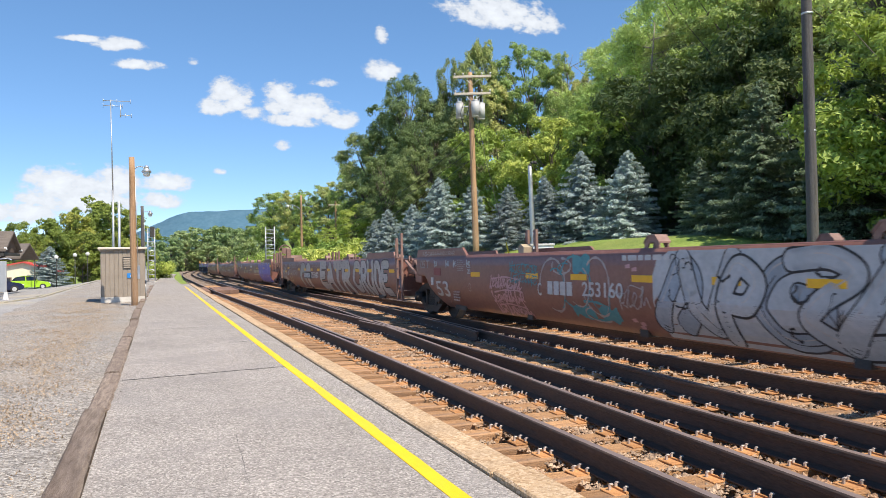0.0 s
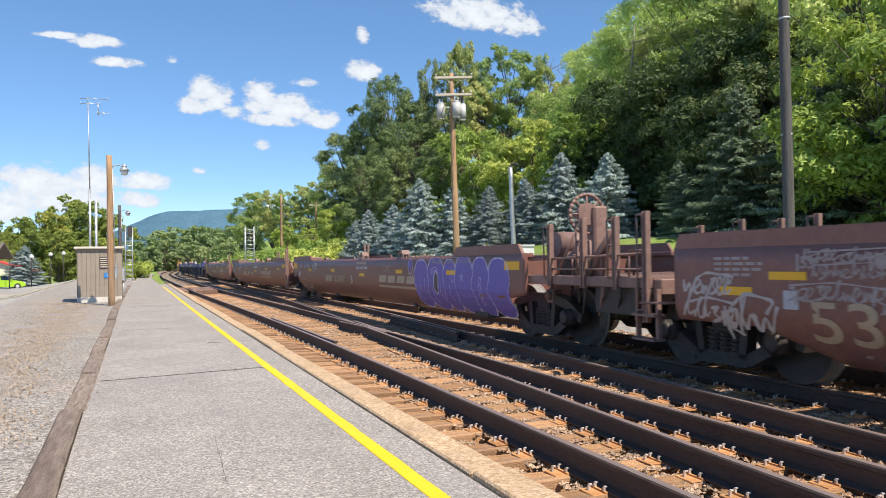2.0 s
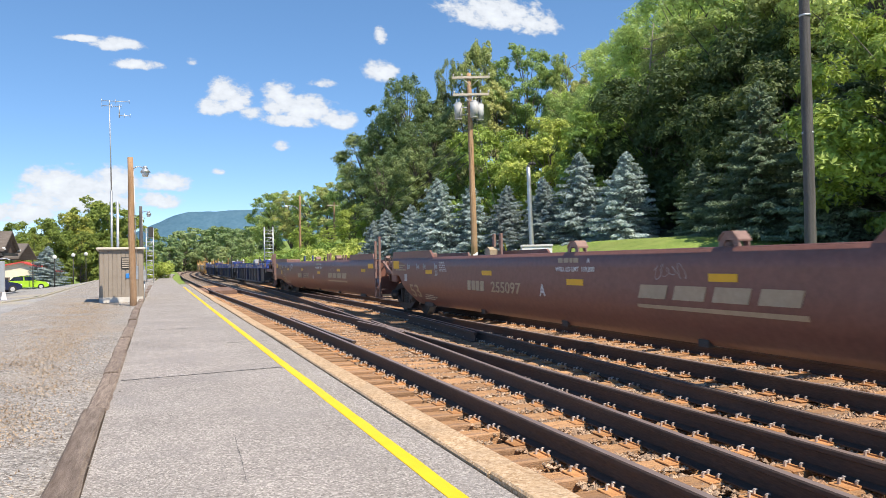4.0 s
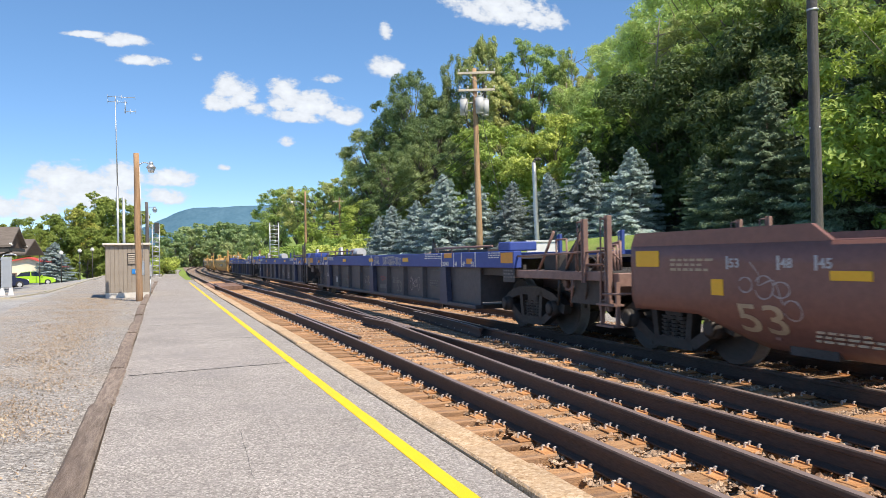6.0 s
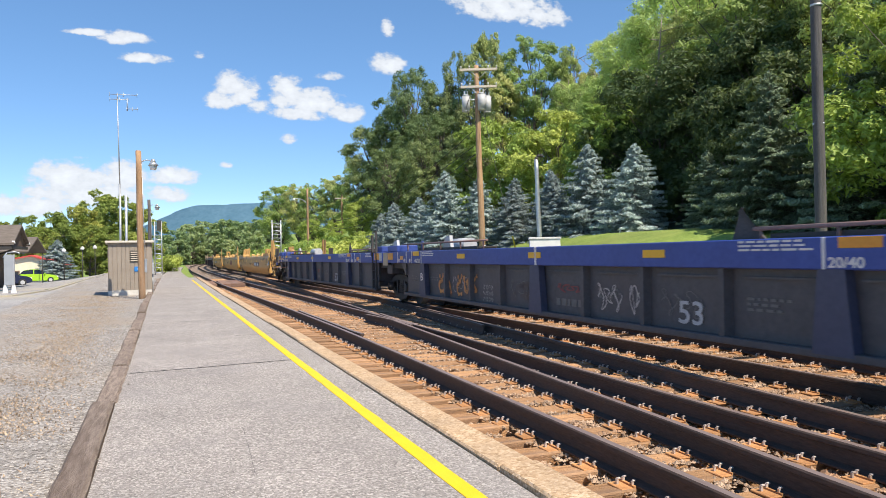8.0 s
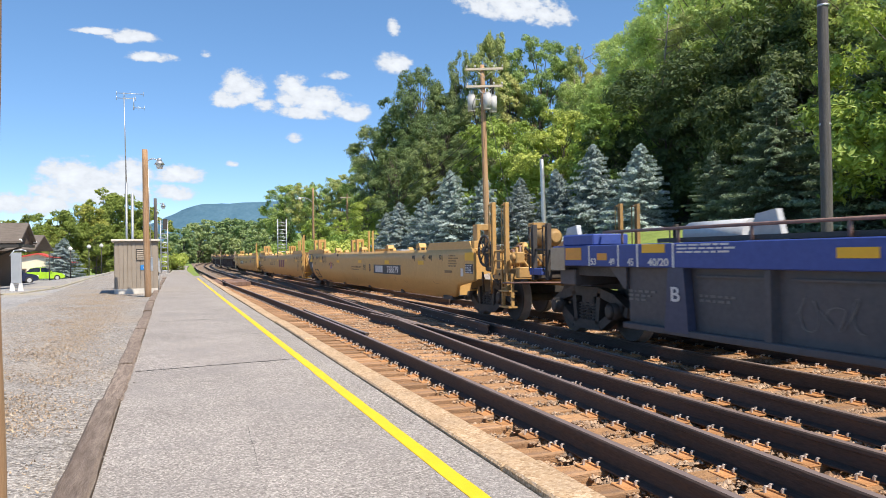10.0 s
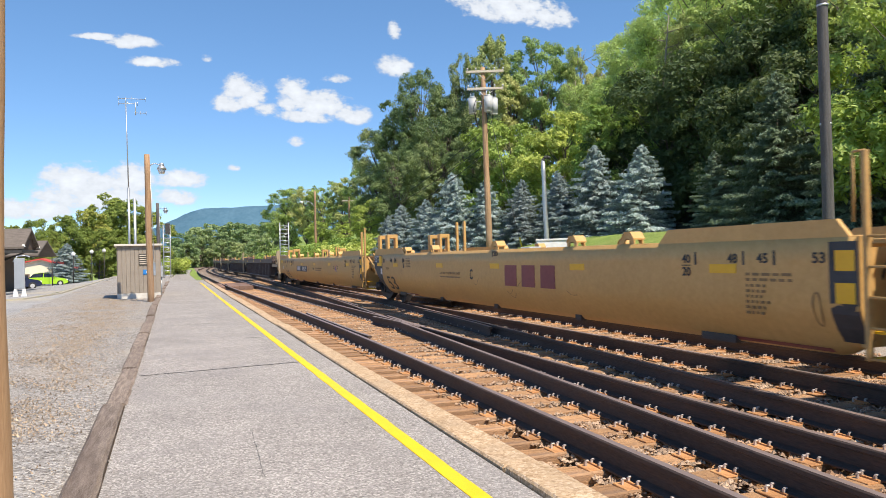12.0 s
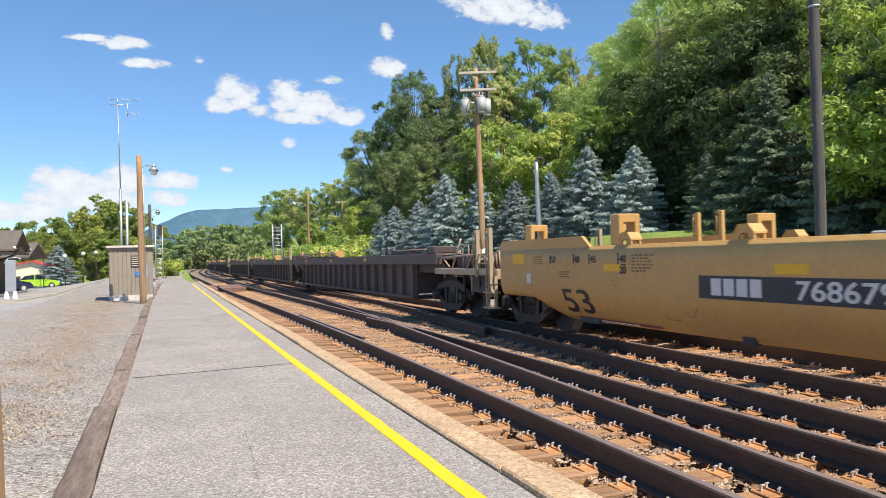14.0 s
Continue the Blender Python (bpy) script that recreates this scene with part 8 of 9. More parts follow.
    me = quads_mesh("crown", pos, nrm, leaf * rng.uniform(0.6, 1.3, leaves), M[mat_], rng)
    part("crown", me, None, tree)
    return tree


def spruce(seed, height=5.5, mat_="needle", sprays=15000):
    """A conifer in whorls of drooping branches with upturned tips."""
    rng = np.random.default_rng(seed)
    tree = thing("spruce_tree", "", "tree")
    bm = bmesh.new()
    add_tube(bm, (0, 0, -0.5), (0, 0, height * 0.99), height * 0.018, 0.008, 8)
    P, N, S = [], [], []
    nb = 150
    for k in range(nb):
        f = (k + rng.random()) / nb
        z = height * (0.03 + 0.95 * f)
        reach = height * 0.5 * (1 - f) ** 0.72 * rng.uniform(0.6, 1.12) + 0.05
        a = k * 2.399 + rng.normal(0, 0.25)
        droop = 0.22 * (1 - f)
        c = np.array([math.cos(a), math.sin(a), 0])
        q = np.array([-math.sin(a), math.cos(a), 0])
        add_tube(bm, (0, 0, z), tuple(c * reach * 0.85 + np.array([0, 0, z - droop * reach * 0.8])), 0.02 * (1 - f) + 0.006, 0.004, 4, False)
        m_ = max(8, int(sprays / nb * (reach / (height * 0.17))))
        u = rng.random(m_) ** 0.7
        side = rng.normal(0, 0.2, m_) * reach * (1.15 - u)
        zz = -droop * reach * (u - 0.25 * u ** 3) + rng.normal(0, 0.035, m_) - np.abs(side) * 0.2
        P.append(c * (u * reach)[:, None] + q * side[:, None] + np.array([0, 0, 1]) * (z + zz)[:, None])
        N.append(np.array([0, 0, 0.9]) + rng.normal(0, 0.45, (m_, 3)) + c * 0.7)
        S.append(np.full(m_, 0.055) * rng.uniform(0.6, 1.4, m_))
    part("trunk", bm, M["bark"], tree)
    part("crown", quads_mesh("crown", np.concatenate(P), np.concatenate(N), np.concatenate(S), M[mat_], rng, 1.7), None, tree)
    return tree


def plant(kinds, rows, label, group, rng, heights, zoff=0.0):
    """Stands copies of the kinds at (x, y, height)."""
    for k, (x, y, h, *wide) in enumerate(rows):
        j = k % len(kinds)
        s = h / heights[j]
        w = s * (wide[0] if wide else 1.0)
        m = pose(x, y, ground_z(x, y) + zoff, rng.uniform(-2, 2), rng.uniform(-2, 2), rng.uniform(0, 360)) @ Matrix.Diagonal((w * rng.uniform(0.9, 1.12), w * rng.uniform(0.9, 1.12), s, 1))
        ob = copy_thing(kinds[j], m)
        tagged(ob, label, "tree", group)


def build_trees():
    rng = random.Random(11)
    H = [15.0, 16.0, 14.0, 15.0]
    big = [broadleaf(20 + i, H[i], 4.2 - 0.35 * i, 34000, base=(0.2, 0.28, 0.14, 0.34)[i], mat_=("leaf", "leaf_olive", "leaf", "leaf_olive")[i]) for i in range(4)]
    small = [broadleaf(40 + i, 8.0, 3.0, 20000, base=0.04, mat_="leaf_bright", leaf=0.09, lobes_n=40) for i in range(3)]
    deep = [broadleaf(90 + i, 18.0, 4.3 - 0.4 * i, 32000, base=0.16, mat_="leaf_shadow_side", leaf=0.11, lobes_n=70) for i in range(2)]
    tall = [broadleaf(94 + i, 18.0, 3.6 + 0.5 * i, 30000, base=0.42 - 0.1 * i, mat_=("leaf_olive", "leaf")[i], leaf=0.11, lobes_n=50) for i in range(2)]
    sun_trees = [broadleaf(97 + i, 15.0, 4.3, 28000, base=0.2, mat_="leaf_sun", leaf=0.1, lobes_n=60) for i in range(2)]
    light = [broadleaf(50 + i, 8.0, 3.0, 15000, base=0.04, mat_="leaf_yellow", leaf=0.11, lobes_n=40) for i in range(3)]
    hazy = [broadleaf(53 + i, 8.0, 3.0, 7000, base=0.04, mat_="leaf_haze", leaf=0.17, lobes_n=40) for i in range(2)]
    shade_trees = [broadleaf(56 + i, 8.0, 3.4, 16000, base=0.03, mat_="leaf_woods_shade", leaf=0.1, lobes_n=40) for i in range(2)]
    blue = [spruce(60 + i, 5.5) for i in range(3)]
    green = [spruce(70 + i, 7.0, "needle_green", 26000) for i in range(2)]
    back = [(18.2, 150, 13.8), (20.9, 142, 12.6), (23.0, 136, 12.6), (24.2, 124, 12.0), (24.4, 108, 12.8)]
    wall = [(21.6, 88, 15.0), (23.2, 84, 17.2, 0.85), (24.9, 80, 19.6, 0.62), (26.8, 79, 16.6, 0.8), (28.3, 78, 19.8, 0.42), (22.6, 78, 12.5), (25.6, 75, 13.0), (28.6, 73, 13.5)]
    crest = [(30.4, 74, 20.6, 0.5), (34.3, 70, 17.6, 0.82), (31.6, 71, 14.6, 0.8), (36.9, 68, 15.2, 0.6), (38.4, 67, 12.8, 0.5)]
    lit = [(37.4, 58.5, 14.6, 0.72), (38.8, 54, 15.8), (34.8, 62, 11.2), (32.4, 53.5, 10.6), (32.6, 48.0, 13.0, 0.8), (33.5, 43.0, 15.5), (36.5, 46.0, 14.0), (30.1, 25.3, 13.5), (31.2, 20.0, 13), (33, 31.0, 14.5)]
    side = [(33.0, 60.5, 10.6, 0.9), (31.0, 40.6, 11.8), (30.4, 34.8, 14.3), (30.0, 30.0, 11.5), (31, 14, 13), (29, 5, 13),
            (41, 56, 13), (40.5, 47, 12.5), (40, 39, 12.5), (39, 30, 12), (40, 21, 12)]
    mid = [(18.4, 113.5, 5.1), (19.8, 103.1, 4.1), (19.1, 82.8, 5.8), (17.8, 65.6, 9.3), (19.5, 61.0, 8.9), (21.2, 56.1, 8.8), (22.9, 53.3, 9.3),
           (23.9, 49.5, 7.4), (24.3, 46.0, 8.1), (24.8, 41.1, 7.8)]
    spr = [(21.8, 33.5, 5.0), (21.0, 36.4, 5.4), (19.8, 38.3, 4.0), (18.2, 40.2, 3.6), (17.0, 43.0, 4.9), (15.6, 44.4, 6.0), (14.8, 47.8, 4.9), (14.1, 50.6, 5.0), (22.6, 35.0, 4.6), (18.9, 41.5, 4.2), (16.2, 46.5, 4.6), (13.8, 54, 4.6), (20.6, 40, 4.4)]
    dark = [(22.2, 24.4, 6.4), (22.9, 21.2, 7.0), (21.5, 27.2, 3.4)]
    left = [(-19.3, 118.4, 7.8), (-17.2, 121, 8.2), (-15.4, 119, 8.6), (-13.6, 121, 9.2), (-12.5, 134, 12.3), (-10.1, 131, 12.0), (-8.2, 126, 10.6), (-6.3, 124, 9.6), (-23, 120, 7.4), (-27, 116, 7.4), (-32, 112, 7.4), (-11.5, 112, 6.5), (-9.0, 114, 6.2), (-16.5, 106, 5.6)]
    far = [(-5.1, 260.0, 9.9), (-0.7, 240.0, 10.9), (3.5, 250.0, 13.0), (9.3, 269.8, 14.9), (14.2, 259.6, 14.0), (17.3, 239.4, 11.6), (19.6, 219.1, 9.0), (20.3, 188.9, 10.5)]
    # trees with shadow in their leaf colour; those in lit carry sunlight in theirs
    plant(deep, wall + mid[3:6], "tall deciduous tree on the wooded bank, shadow painted into its deep green leaves", "trees on the wooded bank", rng, [18, 18])
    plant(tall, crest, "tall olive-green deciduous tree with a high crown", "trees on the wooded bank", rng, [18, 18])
    plant(sun_trees, lit, "deciduous tree on the bank, sunlight painted into its pale green leaves", "trees on the wooded bank", rng, [15, 15])
    plant(big, back, "tall leafy deciduous tree on the wooded bank", "trees on the wooded bank", rng, H)
    plant(big, side, "tall dense green deciduous tree on the bank", "trees on the wooded bank", rng, H)
    # bare and thin-crowned trunks that stand out among the leaves
    for k, (x, y, h) in enumerate(((38.3, 66.4, 14.6), (36.8, 67, 14.8), (33.2, 62, 11.5), (39.6, 64, 13), (27.5, 40, 12), (26.8, 36.2, 9), (27.8, 33.5, 8))):
        t = thing("bare_tree", "pale half-bare tree trunk among the leafy woods", "tree", pose(x, y, ground_z(x, y), 3 * math.sin(k), 4 * math.cos(k * 2), 50 * k), group="trees on the wooded bank")
        bm = bmesh.new()
        r2 = random.Random(k)
        add_tube(bm, (0, 0, -0.5), (0.1, 0, h * 0.55), 0.17, 0.1, 8)
        add_tube(bm, (0.1, 0, h * 0.55), (0.0, 0.3, h), 0.1, 0.02, 7)
        for j in range(14):
            z = h * (0.4 + 0.55 * j / 14)
            a = r2.uniform(0, 6.28)
            l = r2.uniform(0.8, 2.2)
            tip = Vector((l * math.cos(a), l * math.sin(a), z + r2.uniform(0.3, 1.2)))
            add_tube(bm, (0.08, 0.1, z), tip, 0.045, 0.012, 5)
            for q in range(3):
                b = r2.uniform(0, 6.28)
                add_tube(bm, tip * 0.7 + Vector((0, 0, z * 0.3)), tip + Vector((0.6 * math.cos(b), 0.6 * math.sin(b), r2.uniform(0, 0.6))), 0.016, 0.006, 4)
        part("trunk", bm, M["bark_pale"], t)
    # understory trees whose dark leaves stand in for the shade of the woods
    plant(shade_trees, [(26.4, 37.5, 8.4), (26.6, 33.6, 8.2), (27.0, 30.1, 8.0), (26.0, 26.4, 7.0), (28.6, 35.4, 9), (28.6, 31, 9), (25.2, 20, 6), (25.4, 14, 6), (24.0, 29.0, 4.2)], "dense young tree with the shade of the woods painted into its dark leaves", "young trees on the bank", rng, [8, 8])
    plant(small, mid[:3] + mid[6:] + [(22.4, 17.8, 8.6), (24.0, 15.0, 9.4), (22.6, 11.6, 8.6), (23, 7, 8)], "bushy bright green young tree before the woods", "young trees on the bank", rng, [8, 8, 8])
    plant(blue, spr, "blue-grey spruce tree on the grassy bank", "spruces on the bank", rng, [5.5] * 3, -0.4)
    plant(green, dark, "dark green spruce tree with drooping boughs", "spruces on the bank", rng, [7, 7])
    plant(light, [(x, y, h + min(max((-8 - x) / 6, 0), 1) * 0.0125 * min(max(y - 42, 0), 95)) for x, y, h in left], "rounded yellow-green tree beyond the parking lot", "trees beyond the lot", rng, [8, 8, 8])
    plant(blue, [(-13.7, 99, 5.0, 1.2)], "broad blue-grey spruce beside the cream house", "spruces by the lot", rng, [5.5] * 3)
    plant(hazy, far + [(x - 4, y - 14, h * 0.6) for x, y, h in far] + [(x + 5, y + 22, h * 0.8) for x, y, h in far], "distant tree beside the railway, haze painted into its pale leaves", "distant trees by the railway", rng, [8, 8])
    for t in big + small + tall + sun_trees + deep + light + hazy + shade_trees + blue + green:
        for o in (*t.children, t):
            bpy.data.objects.remove(o)


def build_mountain():
    xs = np.linspace(-1500, 2500, 200).tolist()
    ys = [2200, 2300, 2400, 2500, 2700, 3000, 3500]

    def z(x, y):
        s = min(max((x + 210) / 280, 0), 1)
        ridge = 82 + 92 * s * s * (3 - 2 * s) + max(0, x - 40) * 0.045 + 2.5 * noise.noise((x * 0.012, 0, 0)) + 2.5 * noise.noise((x * 0.04, 0, 5))
        return -5 + ridge * min(1, max(0, (y - 2200) / 300))
    # distance haze is mixed into the ridge's colour as blue
    mt = material("haze_blue_mountain", (0.05, 0.125, 0.185), (0.08, 0.165, 0.23), 0.02, 0.95, fine=0.08, bump=0, vary=0)
    grid_sheet("mountain", xs, ys, z, mt, "long wooded ridge in the distance, blue-green from painted-in haze", "mountain")




# ---------------------------------------------------------------- poles, masts and lamps
M.update({
    # leaf litter coloured nearly black, with the tree shade painted in
    "litter": material("shade_dark_litter", (0.02, 0.025, 0.012), (0.07, 0.075, 0.035), 2, 0.95, fine=18, bump=1.0, bump_dist=0.04, vary=0),
    "can_grey": material("pale_grey_can_paint", (0.42, 0.43, 0.44), (0.56, 0.57, 0.58), 4, 0.5, stain=(0.3, 0.29, 0.28), stain_amount=0.4),
    "porcelain": material("porcelain", (0.5, 0.5, 0.5), (0.7, 0.7, 0.7), 8, 0.3, bump=0),
    "arm_wood": material("pale_crossarm_wood", (0.42, 0.36, 0.29), (0.62, 0.55, 0.46), 4, 0.85, fine=40, stretch=(0.4, 6, 6)),
    "wire": material("black_cable", (0.015, 0.015, 0.016), (0.03, 0.03, 0.03), 5, 0.6, bump=0),
    "siding": material("tan_metal_siding", (0.27, 0.225, 0.18), (0.35, 0.3, 0.245), 1.5, 0.6, fine=30, stain=(0.24, 0.2, 0.16), stain_amount=0.4, stain_scale=1.2, vary=0, bump=0.05),
    "cream": material("cream_trim", (0.55, 0.5, 0.42), (0.68, 0.63, 0.54), 3, 0.7, vary=0.05),
    "concrete": material("pale_concrete", (0.6, 0.56, 0.5), (0.78, 0.74, 0.67), 4, 0.9, stain=(0.36, 0.33, 0.29)),
    "louvre": material("dark_louvre", (0.03, 0.028, 0.026), (0.07, 0.065, 0.06), 6, 0.6),
    "sign_blue": material("blue_sign_enamel", (0.03, 0.2, 0.55), (0.05, 0.26, 0.65), 6, 0.4, vary=0, bump=0),
    "cream_wall": material("cream_wall_paint", (0.72, 0.66, 0.48), (0.82, 0.76, 0.58), 2, 0.7, stain=(0.55, 0.5, 0.38), stain_amount=0.3),
    "white_paint": material("white_paint", (0.72, 0.71, 0.69), (0.84, 0.83, 0.81), 4, 0.6, stain=(0.55, 0.53, 0.5), stain_amount=0.3),
    "roof_brown": material("brown_shingle_roof", (0.11, 0.09, 0.075), (0.2, 0.17, 0.145), 3, 0.9, fine=20, stretch=(1, 1, 4)),
    "gable_brown": material("brown_gable_boards", (0.13, 0.09, 0.065), (0.2, 0.14, 0.1), 3, 0.85, fine=25, stretch=(6, 1, 0.5)),
    "roof_red": material("red_metal_roof", (0.5, 0.06, 0.05), (0.62, 0.1, 0.08), 3, 0.6, fine=12),
    "car_green": material("lime_green_car_paint", (0.32, 0.56, 0.02), (0.4, 0.65, 0.04), 3, 0.25, vary=0, bump=0, spec=0.6),
    "car_blue": material("dark_blue_car_paint", (0.012, 0.018, 0.05), (0.02, 0.03, 0.075), 3, 0.25, vary=0, bump=0, spec=0.6),
    "car_silver": material("grey_car_paint", (0.2, 0.22, 0.26), (0.3, 0.32, 0.36), 3, 0.3, vary=0, bump=0),
    "car_glass": material("tinted_car_glass", (0.012, 0.014, 0.016), (0.025, 0.028, 0.03), 2, 0.08, vary=0, bump=0, spec=0.8),
    "tyre": material("black_tyre", (0.02, 0.02, 0.02), (0.04, 0.04, 0.04), 8, 0.85),
    "kerb": material("worn_yellow_kerb", (0.38, 0.34, 0.25), (0.52, 0.47, 0.36), 3, 0.9, stain=(0.45, 0.43, 0.4), stain_amount=0.8, stain_scale=1.5, vary=0),
    "guard": material("yellow_plastic_guard", (0.7, 0.45, 0.02), (0.8, 0.52, 0.03), 5, 0.5, bump=0),
    "post_wood": material("tan_post_wood", (0.33, 0.19, 0.09), (0.55, 0.35, 0.19), 2.5, 0.75, fine=40, stretch=(7, 7, 0.3), stain=(0.2, 0.11, 0.06), stain_amount=0.5),
    "board_grey": material("grey_notice_board", (0.3, 0.32, 0.34), (0.4, 0.42, 0.44), 2, 0.6),
    "lamp_glass": material("frosted_lamp_glass", (0.6, 0.6, 0.58), (0.8, 0.8, 0.78), 8, 0.3, bump=0),
})


def sag(bm, a, b, drop, r, n=12):
    """One connected cable hanging between two points."""
    a, b = Vector(a), Vector(b)
    q = (b - a).to_track_quat("Z", "Y").to_matrix()
    prev = None
    for k in range(n + 1):
        c = a.lerp(b, k / n) - Vector((0, 0, drop * 4 * (k / n) * (1 - k / n)))
        ring = [bm.verts.new(c + q @ Vector((r * math.cos(j * 1.2566), r * math.sin(j * 1.2566), 0))) for j in range(5)]
        if prev:
            for j in range(5):
                bm.faces.new((prev[j], prev[(j + 1) % 5], ring[(j + 1) % 5], ring[j]))
        prev = ring


def round_pole(bm, x0, x1, z0, z1, r0, r1, seg=16):
    """A slightly uneven round pole."""
    n = 8
    prev = None
    for k in range(n + 1):
        f = k / n
        c = Vector((x0 + (x1 - x0) * f + 0.01 * math.sin(f * 9), 0.01 * math.cos(f * 7), z0 + (z1 - z0) * f))
        r = r0 + (r1 - r0) * f
        ring = [bm.verts.new(c + Vector((r * math.cos(j * 6.2832 / seg), r * math.sin(j * 6.2832 / seg), 0))) for j in range(seg)]
        if prev:
            for j in range(seg):
                q = bm.faces.new((prev[j], prev[(j + 1) % seg], ring[(j + 1) % seg], ring[j]))
                q.smooth = True
        else:
            bm.faces.new(ring[::-1])
        prev = ring
    bm.faces.new(prev)


def build_utility_pole():
    p = thing("utility_pole", "tan wooden utility pole with two crossarms and three grey transformers", "utility pole", pose(14.88, 37.13, 1.5))
    bm = bmesh.new()
    round_pole(bm, 0.08, -0.08, -0.4, 9.75, 0.175, 0.115)
    part("pole", bm, M["wood_pole"], p)
    along = Vector((0.93, -0.37, 0))
    for z, w in ((9.5, 0.98), (8.6, 0.95)):
        bm = bmesh.new()
        add_box(bm, -w, -0.06, -0.06, w, 0.06, 0.06, 0.01)
        bmesh.ops.transform(bm, matrix=pose(-0.02, -0.14, z, 0, 0, -21.7), verts=bm.verts)
        part("crossarm", bm, M["arm_wood"], p)
        for s in (-1, 1):
            bm = bmesh.new()
            c = along * (s * w * 0.45) + Vector((0, -0.15, z - 0.06))
            add_tube(bm, c, Vector((0, -0.12, z - 0.45)), 0.018, 0.018, 6)
            part("brace", bm, M["galvanised"], p)
        for f in (-0.95, -0.5, 0.5, 0.95):
            bm = bmesh.new()
            c = along * (f * w) + Vector((0, -0.14, z + 0.06))
            add_tube(bm, c, c + Vector((0, 0, 0.06)), 0.02, 0.02, 6)
            add_tube(bm, c + Vector((0, 0, 0.05)), c + Vector((0, 0, 0.15)), 0.05, 0.035, 10)
            part("insulator", bm, M["porcelain"], p)
    for c in ((-0.62, 0.2, 7.75), (0.05, -0.34, 7.78), (0.45, -0.15, 7.7)):
        bm = bmesh.new()
        x, y, z = c
        add_tube(bm, (x, y, z - 0.4), (x, y, z + 0.4), 0.2, 0.21, 18)
        add_tube(bm, (x, y, z + 0.4), (x, y, z + 0.47), 0.22, 0.12, 18)
        add_tube(bm, (x, y, z - 0.44), (x, y, z - 0.4), 0.17, 0.2, 18)
        t = part("transformer", bm, M["can_grey"], p, "pale grey can transformer")
        for d in (-0.09, 0.09):
            bm = bmesh.new()
            add_tube(bm, (x + d, y, z + 0.45), (x + d, y, z + 0.66), 0.035, 0.025, 8)
            part("bushing", bm, M["porcelain"], t)
        for dz in (-0.2, 0.2):
            bm = bmesh.new()
            add_tube(bm, (x, y, z + dz), (0, 0, z + dz), 0.03, 0.03, 6)
            part("bracket", bm, M["galvanised"], t)
    bm = bmesh.new()
    for k in range(4):
        add_path(bm, [(-0.5 + 0.3 * k, -0.2, 8.2), (-0.7 + 0.35 * k, -0.1, 7.5 - 0.2 * k), (-0.45 + 0.25 * k, 0, 6.8), (0.1, -0.1, 6.3)], 0.012, 5)
    part("lead_wire", bm, M["wire"], p)
    # guy wire with its yellow guard, and the lines that leave the pole
    bm = bmesh.new()
    sag(bm, (15.0, 37.1, 9.4), (15.25, 33.5, 1.35), 0.12, 0.012)
    tagged(new("guy_wire", mesh_of("guy_wire", bm, M["wire"])), "thin steel guy wire of the utility pole", "guy wire")
    bm = bmesh.new()
    add_tube(bm, (15.22, 33.85, 2.2), (15.25, 33.5, 1.35), 0.04, 0.04, 8)
    tagged(new("guy_guard", mesh_of("guy_guard", bm, M["guard"])), "yellow plastic guard on the guy wire", "guy guard")
    for a, b, d in (((14.6, 37.3, 7.8), (22.0, 107.8, 8.6), 1.6), ((14.6, 37.2, 7.0), (15.6, 98.8, 6.5), 1.8), ((14.7, 37.2, 6.6), (15.6, 98.8, 6.0), 2.2)):
        bm = bmesh.new()
        sag(bm, a, b, d, 0.016, 20)
        tagged(new("power_line", mesh_of("power_line", bm, M["wire"])), "black overhead power line sagging between poles", "cable", "overhead lines")


